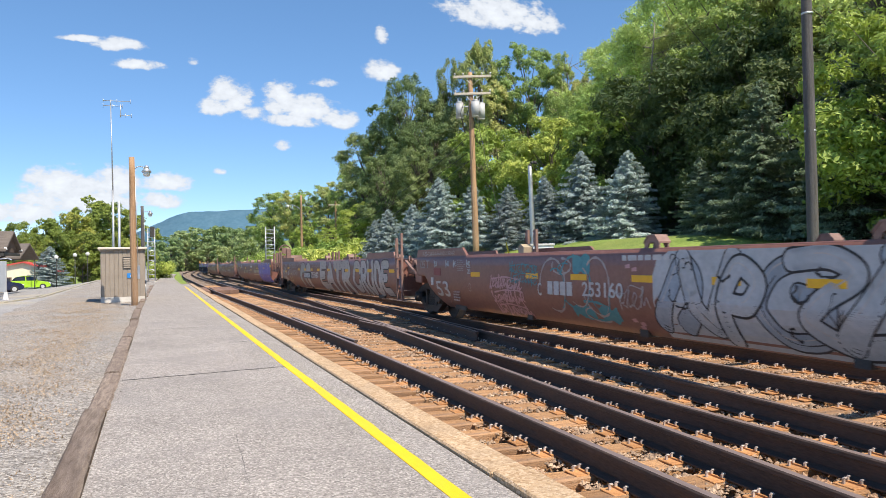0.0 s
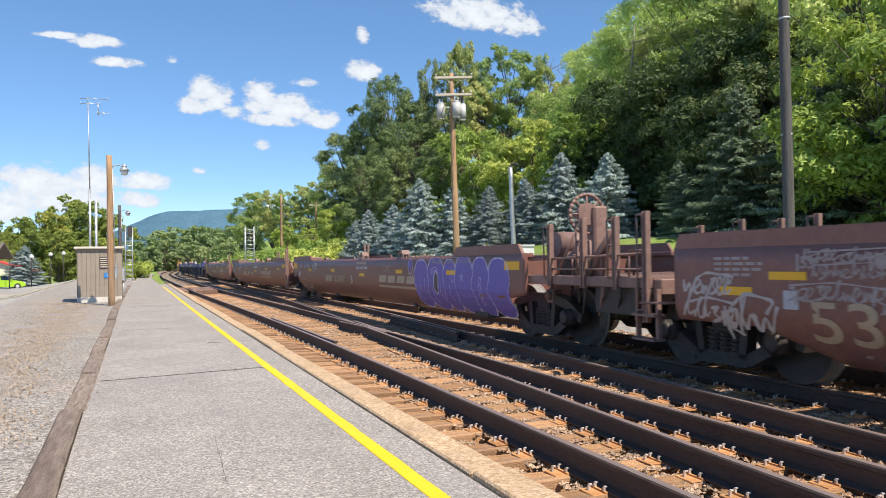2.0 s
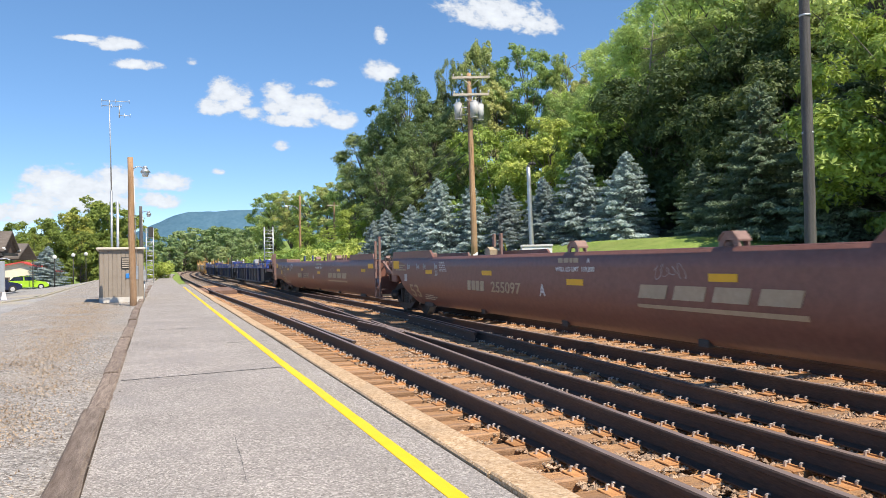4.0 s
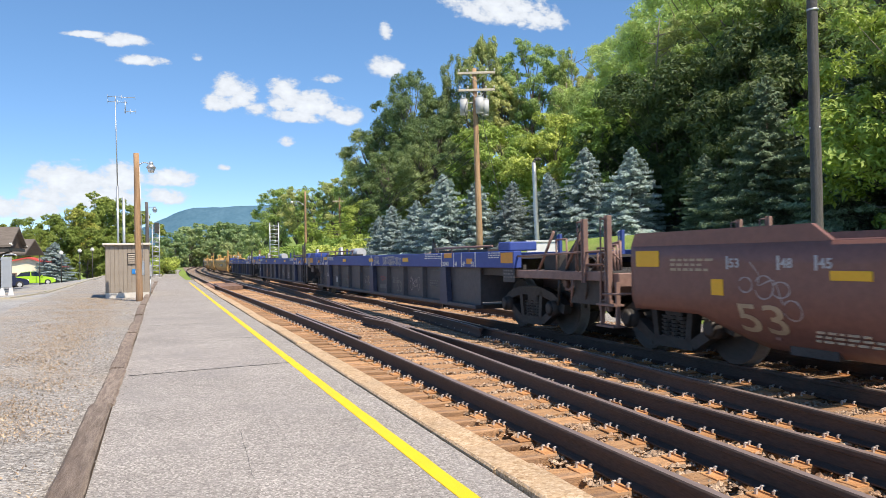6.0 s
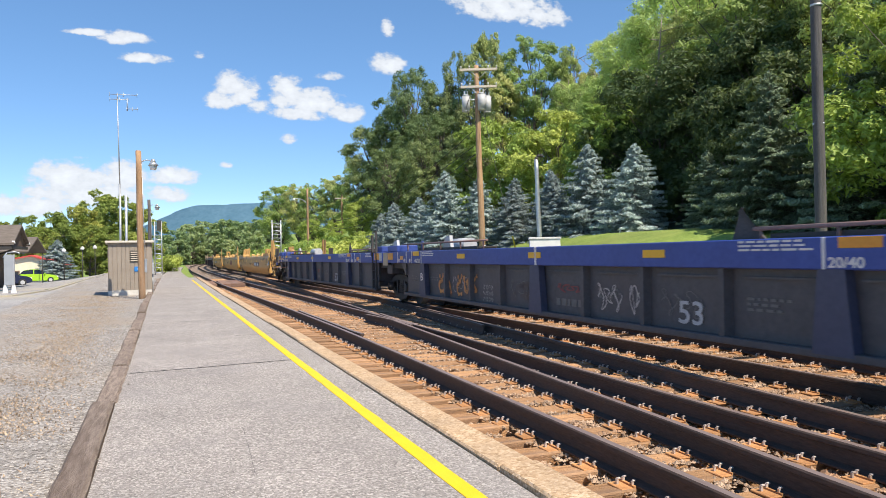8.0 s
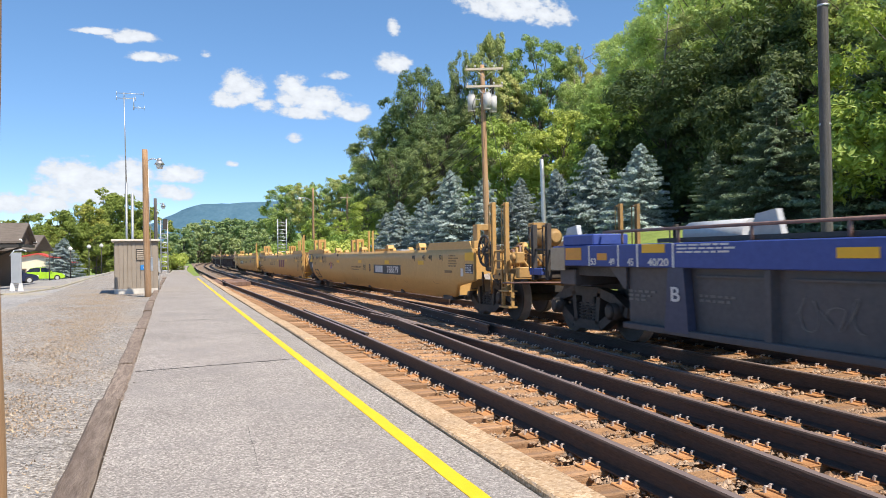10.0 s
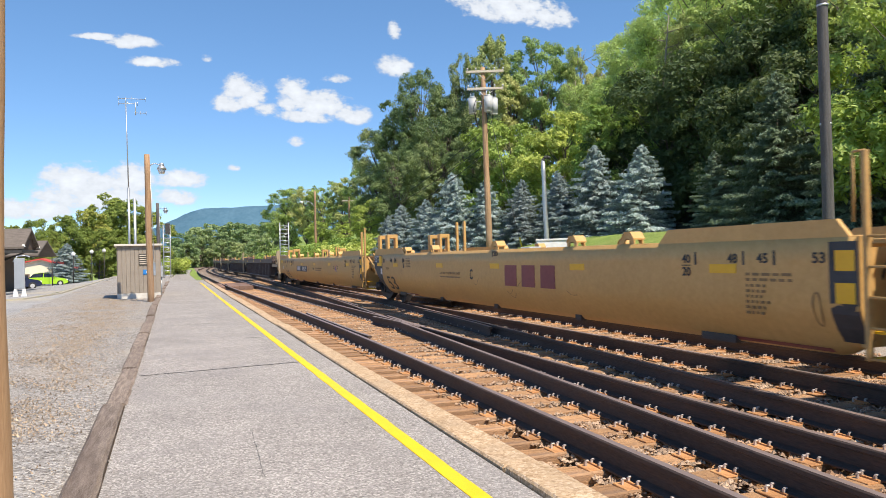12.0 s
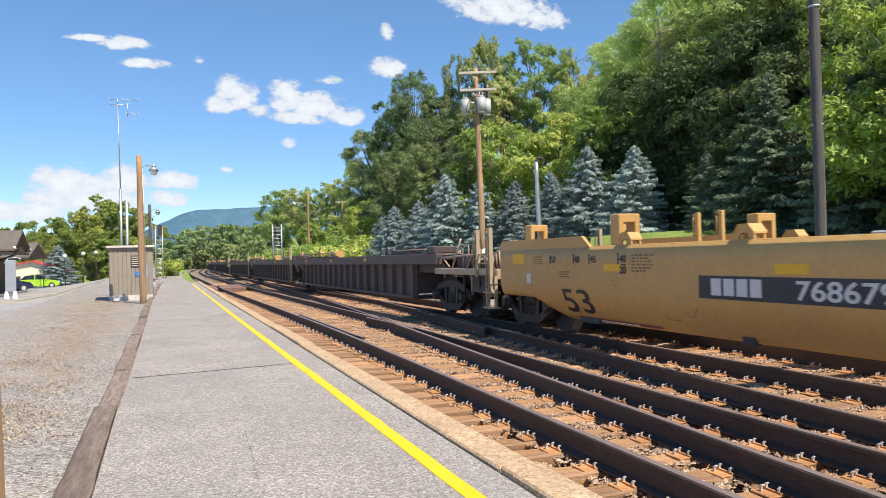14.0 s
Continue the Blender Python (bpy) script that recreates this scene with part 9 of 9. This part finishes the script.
def build_other_poles():
    p = thing("dark_pole", "dark weathered grey wooden pole on the bank", "utility pole", pose(14.27, 14.1, 0.85))
    bm = bmesh.new()
    round_pole(bm, 0.0, -0.02, -0.6, 9.5, 0.135, 0.112)
    part("pole", bm, M["grey_pole"], p)
    for z in (3.4, 6.2):
        bm = bmesh.new()
        add_tube(bm, (-0.0, 0, z), (0.0, 0, z + 0.05), 0.136, 0.136, 16)
        part("band", bm, M["galvanised"], p)
    p = thing("steel_pole", "slim grey steel pole with a curved lamp stub", "lamp post", pose(15.9, 32.3, 1.5))
    bm = bmesh.new()
    round_pole(bm, 0.02, -0.1, -0.4, 4.25, 0.12, 0.095, 14)
    part("pole", bm, M["galvanised"], p)
    bm = bmesh.new()
    add_path(bm, [(-0.1, 0, 4.15), (-0.08, -0.05, 4.35), (0.04, -0.1, 4.42), (0.2, -0.15, 4.36)], 0.07, 8)
    part("lamp_stub", bm, M["louvre"], p)
    # wooden lamp posts on the platform
    for x, y, h, lean, mat_ in ((-1.38, 30.6, 5.55, -0.06, "wood_pole"), (-1.95, 56, 5.6, -0.05, "grey_pole")):
        p = thing("platform_lamp", "wooden platform lamp post with a bell-shaped lamp on a curved arm", "street lamp", pose(x, y, -0.1), group="platform lamps")
        bm = bmesh.new()
        round_pole(bm, 0, lean, -0.4, h, 0.125, 0.1)
        part("pole", bm, M[mat_], p)
        bm = bmesh.new()
        zt = h - 0.5
        pts = [(lean, 0, zt + 0.05)] + [(lean + 0.1 + 0.42 * k / 6, 0, zt + 0.16 * math.sin(math.pi * (0.15 + 0.75 * k / 6))) for k in range(7)]
        add_path(bm, pts, 0.022, 6)
        part("lamp_arm", bm, M["galvanised"], p)
        bm = bmesh.new()
        c = Vector(pts[-1])
        add_tube(bm, c + Vector((0, 0, 0.14)), c + Vector((0, 0, 0.02)), 0.07, 0.09, 12)
        add_tube(bm, c + Vector((0, 0, 0.02)), c + Vector((0, 0, -0.1)), 0.11, 0.19, 14)
        part("lamp_head", bm, M["galvanised"], p)
        bm = bmesh.new()
        add_tube(bm, c + Vector((0, 0, -0.1)), c + Vector((0, 0, -0.26)), 0.15, 0.1, 14)
        part("lamp_globe", bm, M["lamp_glass"], p)
        bm = bmesh.new()
        add_box(bm, 0.1, -0.07, 1.0, 0.19, 0.07, 1.5, 0.01)
        part("junction_box", bm, M["galvanised"], p)
        bm = bmesh.new()
        add_tube(bm, (0.13, 0, 1.5), (lean + 0.11, 0, zt), 0.016, 0.016, 6)
        part("conduit", bm, M["galvanised"], p)
    # radio mast behind the shed
    p = thing("radio_mast", "thin grey radio mast with yagi aerials at the top", "antenna mast", pose(-2.56, 38.2, -0.1))
    bm = bmesh.new()
    add_tube(bm, (-0.05, 0, 0), (-0.05, 0, 5.0), 0.05, 0.05, 10)
    add_tube(bm, (-0.05, 0, 5.0), (-0.1, 0, 8.95), 0.03, 0.022, 8)
    part("mast", bm, M["galvanised"], p)
    bm = bmesh.new()
    add_tube(bm, (0.2, 0.1, 0), (0.2, 0.1, 4.5), 0.06, 0.06, 10)
    part("stay_pole", bm, M["galvanised"], p)
    for z, x0, x1 in ((9.15, -0.42, 0.75), (8.92, -0.42, 0.4), (8.5, 0.3, 0.78)):
        bm = bmesh.new()
        add_tube(bm, (x0, 0, z), (x1, 0, z), 0.016, 0.016, 6)
        for x in (x0, x0 * 0.5 + x1 * 0.5, x1):
            add_tube(bm, (x, 0, z - 0.1), (x, 0, z + 0.1), 0.01, 0.01, 5)
        part("aerial", bm, M["galvanised"], p)
    for x, z0, z1 in ((-0.1, 8.9, 9.2), (0.32, 8.4, 9.0)):
        bm = bmesh.new()
        add_tube(bm, (x, 0, z0), (x, 0, z1), 0.02, 0.02, 6)
        part("aerial_mast", bm, M["galvanised"], p)
    # railway signals: ladder-framed masts
    for x, y, h, w, lab in ((-2.0, 78, 5.3, 0.62, "silver ladder-framed signal mast beside the platform end"), (11.1, 94.3, 6.2, 1.05, "silver lattice signal bridge leg beside the tracks")):
        s = thing("signal_mast", lab, "railway signal", pose(x, y, -0.25), group="signal masts")
        for dx in (-w / 2, w / 2):
            for dy in (0, 0.5):
                bm = bmesh.new()
                add_tube(bm, (dx, dy, 0), (dx, dy, h), 0.045, 0.045, 6)
                part("leg", bm, M["galvanised"], s)
        n = int(h / 0.45)
        for k in range(n):
            z = 0.4 + k * 0.45
            for dy in (0, 0.5):
                bm = bmesh.new()
                add_tube(bm, (-w / 2, dy, z), (w / 2, dy, z), 0.045, 0.045, 5)
                part("rung", bm, M["galvanised"], s)
            if k % 2:
                bm = bmesh.new()
                add_tube(bm, (-w / 2, 0, z), (w / 2, 0, z + 0.45), 0.022, 0.022, 5)
                part("brace", bm, M["galvanised"], s)
        if x < 0:
            bm = bmesh.new()
            add_box(bm, -0.1, -0.3, h - 0.9, 0.32, -0.18, h + 0.1, 0.03)
            part("signal_head", bm, M["louvre"], s)
            bm = bmesh.new()
            add_box(bm, 0.15, -0.1, -0.2, 0.5, 0.3, 0.18, 0.02)
            part("footing", bm, M["concrete"], s)
    # distant poles
    p = thing("far_lamp", "tall wooden pole with a curved street lamp arm", "street lamp", pose(15.6, 98.8, 0.6))
    bm = bmesh.new()
    round_pole(bm, 0, 0, -0.5, 9.6, 0.17, 0.12, 10)
    part("pole", bm, M["wood_pole"], p)
    bm = bmesh.new()
    add_path(bm, [(0, 0, 7.6), (-0.5, 0, 8.1), (-1.1, 0, 8.35), (-1.7, 0, 8.3)], 0.05, 6)
    part("lamp_arm", bm, M["galvanised"], p)
    bm = bmesh.new()
    add_tube(bm, (-1.7, 0, 8.35), (-1.75, 0, 8.05), 0.12, 0.25, 12)
    part("lamp_head", bm, M["lamp_glass"], p)
    p = thing("far_utility_pole", "distant brown utility pole with one crossarm", "utility pole", pose(21.9, 107.8, 1.2))
    bm = bmesh.new()
    round_pole(bm, 0, 0, -0.5, 9.0, 0.19, 0.14, 10)
    part("pole", bm, M["wood_pole"], p)
    bm = bmesh.new()
    add_box(bm, -1.0, -0.07, 8.4, 1.0, 0.07, 8.55)
    part("crossarm", bm, M["arm_wood"], p)


def build_near_post():
    p = thing("wooden_post", "tan round wooden post standing beside the platform kerb", "post", pose(-0.908, 3.93, -0.09))
    bm = bmesh.new()
    round_pole(bm, 0, 0, -0.3, 3.2, 0.115, 0.11, 20)
    part("pole", bm, M["post_wood"], p)


def build_cabinet():
    c = thing("cabinet", "white metal utility cabinet on the grass", "utility cabinet", pose(12.5, 25.0, ground_z(12.5, 25) - 0.0, 0, 0, -24))
    bm = bmesh.new()
    add_box(bm, -0.55, -0.35, 0, 0.55, 0.35, 1.85 - ground_z(12.5, 25), 0.02)
    part("body", bm, M["white_paint"], c)
    bm = bmesh.new()
    add_box(bm, -0.58, -0.38, 1.85 - ground_z(12.5, 25), 0.58, 0.38, 1.92 - ground_z(12.5, 25), 0.01)
    part("lid", bm, M["white_paint"], c)
    f = thing("marker_flag", "small white marker flag on a thin stake", "flag", pose(13.6, 33.4, ground_z(13.6, 33.4)))
    bm = bmesh.new()
    add_tube(bm, (0, 0, -0.1), (0, 0, 1.5), 0.015, 0.015, 6)
    part("stake", bm, M["galvanised"], f)
    bm = bmesh.new()
    add_prism(bm, [(0, 1.5), (-0.22, 1.38), (-0.2, 1.2), (0, 1.15)], "y", -0.01, 0.01)
    part("cloth", bm, M["white_paint"], f)


# ---------------------------------------------------------------- shed, station, house, cars
def build_shed():
    W, D, H = 1.62, 3.2, 2.2
    s = thing("shed", "tan metal-sided equipment shed on a pale concrete base", "shed", pose(-2.78, 33.75, -0.12, 0, 0, 4))
    bm = bmesh.new()
    add_box(bm, -0.02, -0.02, -0.15, W + 0.02, D + 0.02, 0.26)
    part("base", bm, M["concrete"], s)
    walls = (("x", 0.0, W, 0.0), ("x", 0.0, W, D), ("y", 0.0, D, 0.0), ("y", 0.0, D, W))
    for axis, lo, hi, at in walls:
        n = int((hi - lo) / 0.15)
        for k in range(n):
            a = lo + (hi - lo) * k / n
            w = (hi - lo) / n
            bm = bmesh.new()
            t = 0.03 if at == 0 else -0.03
            if axis == "x":
                add_box(bm, a + 0.008, at - 0.02, 0.26, a + w - 0.008, at + 0.04, H, 0.006)
            else:
                add_box(bm, at - 0.02, a + 0.008, 0.26, at + 0.04, a + w - 0.008, H, 0.006)
            part("siding_board", bm, M["siding"], s)
        bm = bmesh.new()
        if axis == "x":
            add_box(bm, lo, at + 0.0, 0.26, hi, at + 0.03, H)
        else:
            add_box(bm, at, lo, 0.26, at + 0.03, hi, H)
        part("wall", bm, M["siding"], s)
    bm = bmesh.new()
    add_box(bm, -0.12, -0.14, H, W + 0.12, D + 0.14, H + 0.09, 0.015)
    part("roof", bm, M["cream"], s)
    v = bmesh.new()
    add_box(v, 0.82, -0.045, 1.42, 1.26, -0.015, 1.88)
    vent = part("vent", v, M["louvre"], s)
    for k in range(5):
        bm = bmesh.new()
        add_prism(bm, [(-0.07, 1.46 + k * 0.085), (-0.04, 1.5 + k * 0.085), (-0.04, 1.48 + k * 0.085), (-0.07, 1.44 + k * 0.085)], "x", 0.84, 1.24)
        part("slat", bm, M["siding"], vent)
    bm = bmesh.new()
    add_box(bm, 0.98, -0.04, 1.02, 1.34, -0.022, 1.22, 0.004)
    sg = part("sign", bm, M["sign_blue"], s, "small blue notice")
    bm = bmesh.new()
    add_box(bm, 1.1, -0.046, 1.08, 1.28, -0.04, 1.15)
    part("notice_bar", bm, M["white_paint"], sg)
    bm = bmesh.new()
    add_box(bm, W + 0.02, 0.3, 0.9, W + 0.14, 0.55, 1.35, 0.01)
    part("meter_box", bm, M["galvanised"], s)
    bm = bmesh.new()
    add_tube(bm, (W + 0.08, 0.42, 0.0), (W + 0.08, 0.42, 0.9), 0.025, 0.025, 8)
    part("conduit", bm, M["galvanised"], s)


def gable_roof(bm, x0, x1, y0, y1, z, rise, over, axis, t=0.12):
    """Two sloping slabs with overhang; the ridge runs along the axis."""
    if axis == "y":
        xm = (x0 + x1) / 2
        for s, xe in ((-1, x0), (1, x1)):
            e = xe + s * over
            ze = z - rise * over / (abs(x1 - x0) / 2)
            add_prism(bm, [(xm, z + rise), (e, ze), (e, ze + t), (xm, z + rise + t)], "y", y0 - over, y1 + over)
    else:
        ym = (y0 + y1) / 2
        for s, ye in ((-1, y0), (1, y1)):
            e = ye + s * over
            ze = z - rise * over / (abs(y1 - y0) / 2)
            add_prism(bm, [(ym, z + rise), (e, ze), (e, ze + t), (ym, z + rise + t)], "x", x0 - over, x1 + over)


def build_station():
    s = thing("station_building", "brown gabled station building with deep eaves", "station", pose(-8.2, 47.0, -0.22))
    bm = bmesh.new()
    add_box(bm, -14, -1.7, 0, -2.6, 1.8, 2.45)
    part("wall", bm, M["gable_brown"], s)
    bm = bmesh.new()
    gable_roof(bm, -14, 0.0, -2.2, 2.4, 2.5, 1.05, 0.0, "x", 0.1)
    part("roof", bm, M["roof_brown"], s)
    bm = bmesh.new()
    add_prism(bm, [(-2.1, 2.48), (2.3, 2.48), (0.1, 3.5)], "x", -0.3, -0.2)
    part("gable", bm, M["gable_brown"], s)
    bm = bmesh.new()
    add_box(bm, -6, -2.15, 2.26, -0.1, -1.98, 2.44, 0.01)
    add_box(bm, -0.28, -1.98, 2.3, -0.1, 2.3, 2.46, 0.01)
    part("eave_beam", bm, M["louvre"], s)
    for y in (-1.5, 1.6):
        bm = bmesh.new()
        add_prism(bm, [(-2.6, 1.5), (-2.6, 1.66), (-0.6, 2.42), (-0.4, 2.42)], "y", y - 0.06, y + 0.06)
        part("bracket", bm, M["louvre"], s)
    for x, y in ((-0.05, 2.2), (-0.05, -2.0)):
        bm = bmesh.new()
        add_tube(bm, (x, y, 2.72), (x, y, 2.58), 0.05, 0.12, 10)
        part("eave_lamp", bm, M["white_paint"], s)
    bm = bmesh.new()
    gable_roof(bm, -14, -1.3, 8.0, 14.5, 2.3, 0.9, 0.3, "x", 0.1)
    part("rear_roof", bm, M["roof_brown"], s)
    bm = bmesh.new()
    add_box(bm, -14, 8.4, -0.2, -3.6, 14, 2.4)
    part("rear_wall", bm, M["gable_brown"], s)
    n = thing("notice_board", "tall grey notice board on two white legs", "notice board", pose(-7.55, 40.2, -0.12, 0, 0, -20))
    bm = bmesh.new()
    add_box(bm, -0.24, -0.05, 0.42, 0.24, 0.05, 1.85, 0.015)
    part("board", bm, M["board_grey"], n)
    for x in (-0.2, 0.2):
        bm = bmesh.new()
        add_prism(bm, [(x - 0.12, 0), (x + 0.12, 0), (x + 0.05, 0.42), (x - 0.05, 0.42)], "y", -0.05, 0.05)
        part("leg", bm, M["white_paint"], n)
    bm = bmesh.new()
    add_path(bm, [(-0.3, 0, 1.7), (-0.1, 0, 1.95), (0.3, 0, 1.98), (0.5, 0, 1.9)], 0.03, 6)
    part("bracket", bm, M["galvanised"], n)


def build_house():
    h = thing("house", "cream house with a red metal roof", "house", pose(-19.6, 100, -1.4) @ Matrix.Diagonal((0.92, 0.77, 0.77, 1)))
    bm = bmesh.new()
    add_prism(bm, [(0, -0.3), (6.15, -0.3), (6.15, 3.3), (3.4, 4.5), (0, 3.75)], "y", 0, 9)
    part("wall", bm, M["cream_wall"], h)
    bm = bmesh.new()
    add_prism(bm, [(3.4, 4.5), (7.0, 2.98), (7.0, 3.16), (3.4, 4.7)], "y", -0.5, 9.5)
    part("roof", bm, M["roof_red"], h)
    bm = bmesh.new()
    add_prism(bm, [(3.4, 4.5), (-0.9, 3.55), (-0.9, 3.73), (3.4, 4.7)], "y", -0.5, 9.5)
    part("roof", bm, M["roof_red"], h)
    for x, w in ((0.7, 1.2), (3.0, 1.6)):
        bm = bmesh.new()
        add_box(bm, x, -0.06, 0.6, x + w, -0.01, 2.2, 0.01)
        wn = part("window", bm, M["car_glass"], h)
        bm = bmesh.new()
        for a, b, c, d in ((x - 0.14, 0.5, x, 2.34), (x + w, 0.5, x + w + 0.14, 2.34), (x, 2.2, x + w, 2.34), (x, 0.5, x + w, 0.6)):
            add_box(bm, a, -0.1, b, c, -0.005, d)
        part("frame", bm, M["gable_brown"], wn)


def small_car(name, label, paint_, m, hatch=True):
    """A small car, nose towards local +x, wheels on the ground."""
    c = thing(name, label, "car", m)
    L, W = 2.1, 0.84
    low = [(-2.0, 0.35), (-1.95, 0.75), (-1.7, 0.95), (-0.95, 0.98), (0.85, 0.95), (1.75, 0.78), (2.02, 0.55), (2.0, 0.3), (1.65, 0.24), (-1.7, 0.24)]
    bm = bmesh.new()
    add_prism(bm, low, "y", -W, W)
    bmesh.ops.bevel(bm, geom=list(bm.edges), offset=0.06, segments=2, affect="EDGES")
    part("body", bm, M[paint_], c)
    bm = bmesh.new()
    top = [(-1.75, 0.93), (-1.3, 1.36), (-0.6, 1.47), (0.15, 1.42), (0.98, 0.93)] if hatch else [(-1.35, 0.95), (-0.85, 1.38), (-0.1, 1.45), (0.35, 1.4), (1.0, 0.93)]
    v = add_prism(bm, top, "y", -W + 0.06, W - 0.06)
    for q in bm.verts:
        if q.co.z > 1.2:
            q.co.y *= 0.84
    part("cabin", bm, M["car_glass"], c)
    bm = bmesh.new()
    tr = [(p, q + 0.012) for p, q in top[1:4]]
    add_prism(bm, tr + [(p, q - 0.03) for p, q in tr[::-1]], "y", -W * 0.82, W * 0.82)
    part("roof", bm, M[paint_], c)
    for s in (-1, 1):
        for x in (-0.35,):
            bm = bmesh.new()
            add_prism(bm, [(x - 0.04, 0.95), (x + 0.06, 0.95), (x + 0.03, 1.42), (x - 0.05, 1.42)], "y", s * 0.66 - 0.03, s * 0.8 + 0.0)
            part("pillar", bm, M[paint_], c)
        for x in (-1.25, 1.25):
            bm = bmesh.new()
            add_tube(bm, (x, s * (W - 0.16), 0.31), (x, s * (W + 0.02), 0.31), 0.31, 0.31, 20)
            w = part("wheel", bm, M["tyre"], c)
            bm = bmesh.new()
            add_tube(bm, (x, s * (W - 0.0), 0.31), (x, s * (W + 0.035), 0.31), 0.19, 0.17, 14)
            part("rim", bm, M["silver"], w)
        bm = bmesh.new()
        add_box(bm, 1.86, s * 0.6 - 0.16, 0.58, 2.0, s * 0.6 + 0.16, 0.72, 0.02)
        part("headlight", bm, M["lamp_glass"], c)
        bm = bmesh.new()
        add_box(bm, 0.62, s * (W + 0.08) - 0.07, 0.95, 0.78, s * (W + 0.08) + 0.07, 1.06, 0.02)
        part("wing_mirror", bm, M[paint_], c)
    return c


def build_cars():
    small_car("hatchback", "lime green hatchback parked beyond the lot", "car_green", pose(-14.6, 92, ground_z(-14.6, 92) + 0.05, 0, 0, 8))
    small_car("sedan", "dark blue car parked beside the station", "car_blue", pose(-14.0, 72, ground_z(-14, 72) + 0.05, 0, 0, 24), False)
    small_car("sedan", "grey-blue car parked behind another car", "car_silver", pose(-16.0, 76, ground_z(-16, 76) + 0.05, 0, 0, 20), False)
    bm = bmesh.new()
    rows = [(-30, 24), (-12, 33), (-7.0, 37.5), (-6.35, 43.2), (-7.0, 62), (-8.2, 96)]
    for a, b in zip(rows, rows[1:]):
        d = (Vector(b) - Vector(a)).normalized()
        nx, ny = -d.y * 0.09, d.x * 0.09
        pts = [(a[0] + nx, a[1] + ny), (b[0] + nx, b[1] + ny), (b[0] - nx, b[1] - ny), (a[0] - nx, a[1] - ny)]
        add_prism(bm, pts, "z", -0.3, -0.05)
    tagged(new("lot_kerb", mesh_of("lot_kerb", bm, M["kerb"])), "worn yellow-painted kerb of the parking lot", "kerb", kind="structure")
    edge = [(20, -13), (37.5, -7.2), (43, -6.5), (62, -7.15), (96, -8.3), (120, -9), (140, -9)]
    grid = [[(x0 * f + lerp_rows(edge, y) * (1 - f), y) for f in (0, 0.02, 0.06, 0.12, 0.3, 1)] for y in range(30, 138, 4) for x0 in (-60,)]
    verts = [(x, y, ground_z(x, y) + 0.24 if x > -8 else ground_z(x, y) + 0.05 + 0.19 * max(0, 1 - (-8 - x) / 3)) for row in grid for x, y in row]
    me = bpy.data.meshes.new("parking_road")
    me.from_pydata(verts, [], [(r * 6 + c, r * 6 + c + 1, r * 6 + c + 7, r * 6 + c + 6) for r in range(len(grid) - 1) for c in range(5)])
    me.materials.append(M["lot"])
    tagged(new("parking_road", me), "dark grey parking area falling away behind the kerb", "parking lot", kind="structure")
    for x, y in ((-12.4, 95), (-10.5, 95), (-9.3, 96), (-13.8, 90)):
        lamp = thing("street_lamp", "short dark lamp post with a white globe", "street lamp", pose(x, y, ground_z(x, y)), group="lamp posts by the lot")
        bm = bmesh.new()
        add_tube(bm, (0, 0, -0.2), (0, 0, 3.2), 0.06, 0.04, 8)
        part("pole", bm, M["louvre"], lamp)
        bm = bmesh.new()
        add_tube(bm, (0, 0, 3.2), (0, 0, 3.45), 0.16, 0.24, 12)
        add_tube(bm, (0, 0, 3.45), (0, 0, 3.62), 0.24, 0.06, 12)
        part("globe", bm, M["white_paint"], lamp)


def bush(seed, x, y, r, h, mat_, label, n=5200, leaf=0.09):
    rng = np.random.default_rng(seed)
    t = thing("bush", label, "bush", pose(x, y, ground_z(x, y)))
    bm = bmesh.new()
    for k in range(7):
        a = k * 0.9
        add_tube(bm, (0, 0, -0.1), (r * 0.5 * math.cos(a), r * 0.5 * math.sin(a), h * 0.6), 0.03, 0.01, 5, False)
    part("stem", bm, M["bark"], t)
    d = rng.normal(size=(n, 3))
    d /= np.linalg.norm(d, axis=1, keepdims=True)
    lob = rng.normal(size=(14, 3)) * np.array([0.5, 0.5, 0.3])
    pick = rng.integers(0, 14, n)
    p = (lob[pick] + d * (0.35 + 0.2 * rng.random((n, 1)))) * np.array([r, r, h * 0.55]) + np.array([0, 0, h * 0.5])
    p[:, 2] = np.abs(p[:, 2])
    part("foliage", quads_mesh("foliage", p, d + rng.normal(size=(n, 3)) * 0.6 + np.array([0, 0, 0.4]), leaf * r ** 0.5 * rng.uniform(0.6, 1.3, n), M[mat_], rng), None, t)


def build_bushes():
    bush(1, -1.5, 100, 1.3, 2.5, "leaf_bright", "bright green bush beyond the shed")
    bush(2, -3.6, 104, 2.0, 2.0, "leaf_bright", "green scrub beside the track")
    bush(3, 13.7, 40.5, 1.1, 1.5, "straw", "dry brown shrub on the bank", 2200)
    for k in range(9):
        bush(20 + k, 13.2 + 0.8 * math.sin(k * 2.1), 58 + k * 6.5, 2.6, 2.6 + 0.5 * math.sin(k), "leaf_bright", "rounded bright green scrub along the bank")


# ---------------------------------------------------------------- build
build_ground()
# added sheet over the grass slope; its dark colour supplies the woods' shade
grid_sheet("forest_floor", [22.4, 23.4, 26, 30, 36, 44, 55, 68], list(range(-30, 130, 5)), lambda x, y: ground_z(x, y) + (0.05 if x > 23 else -0.1), M["litter"], "leaf litter under the trees, painted dark for the shade of the woods", "forest floor")
build_platform()
build_left_litter()
build_mountain()
build_utility_pole()
build_other_poles()
build_near_post()
build_cabinet()
build_shed()
build_station()
build_house()
build_cars()
build_trees()
build_bushes()
build_train()
build_tracks()
motions()
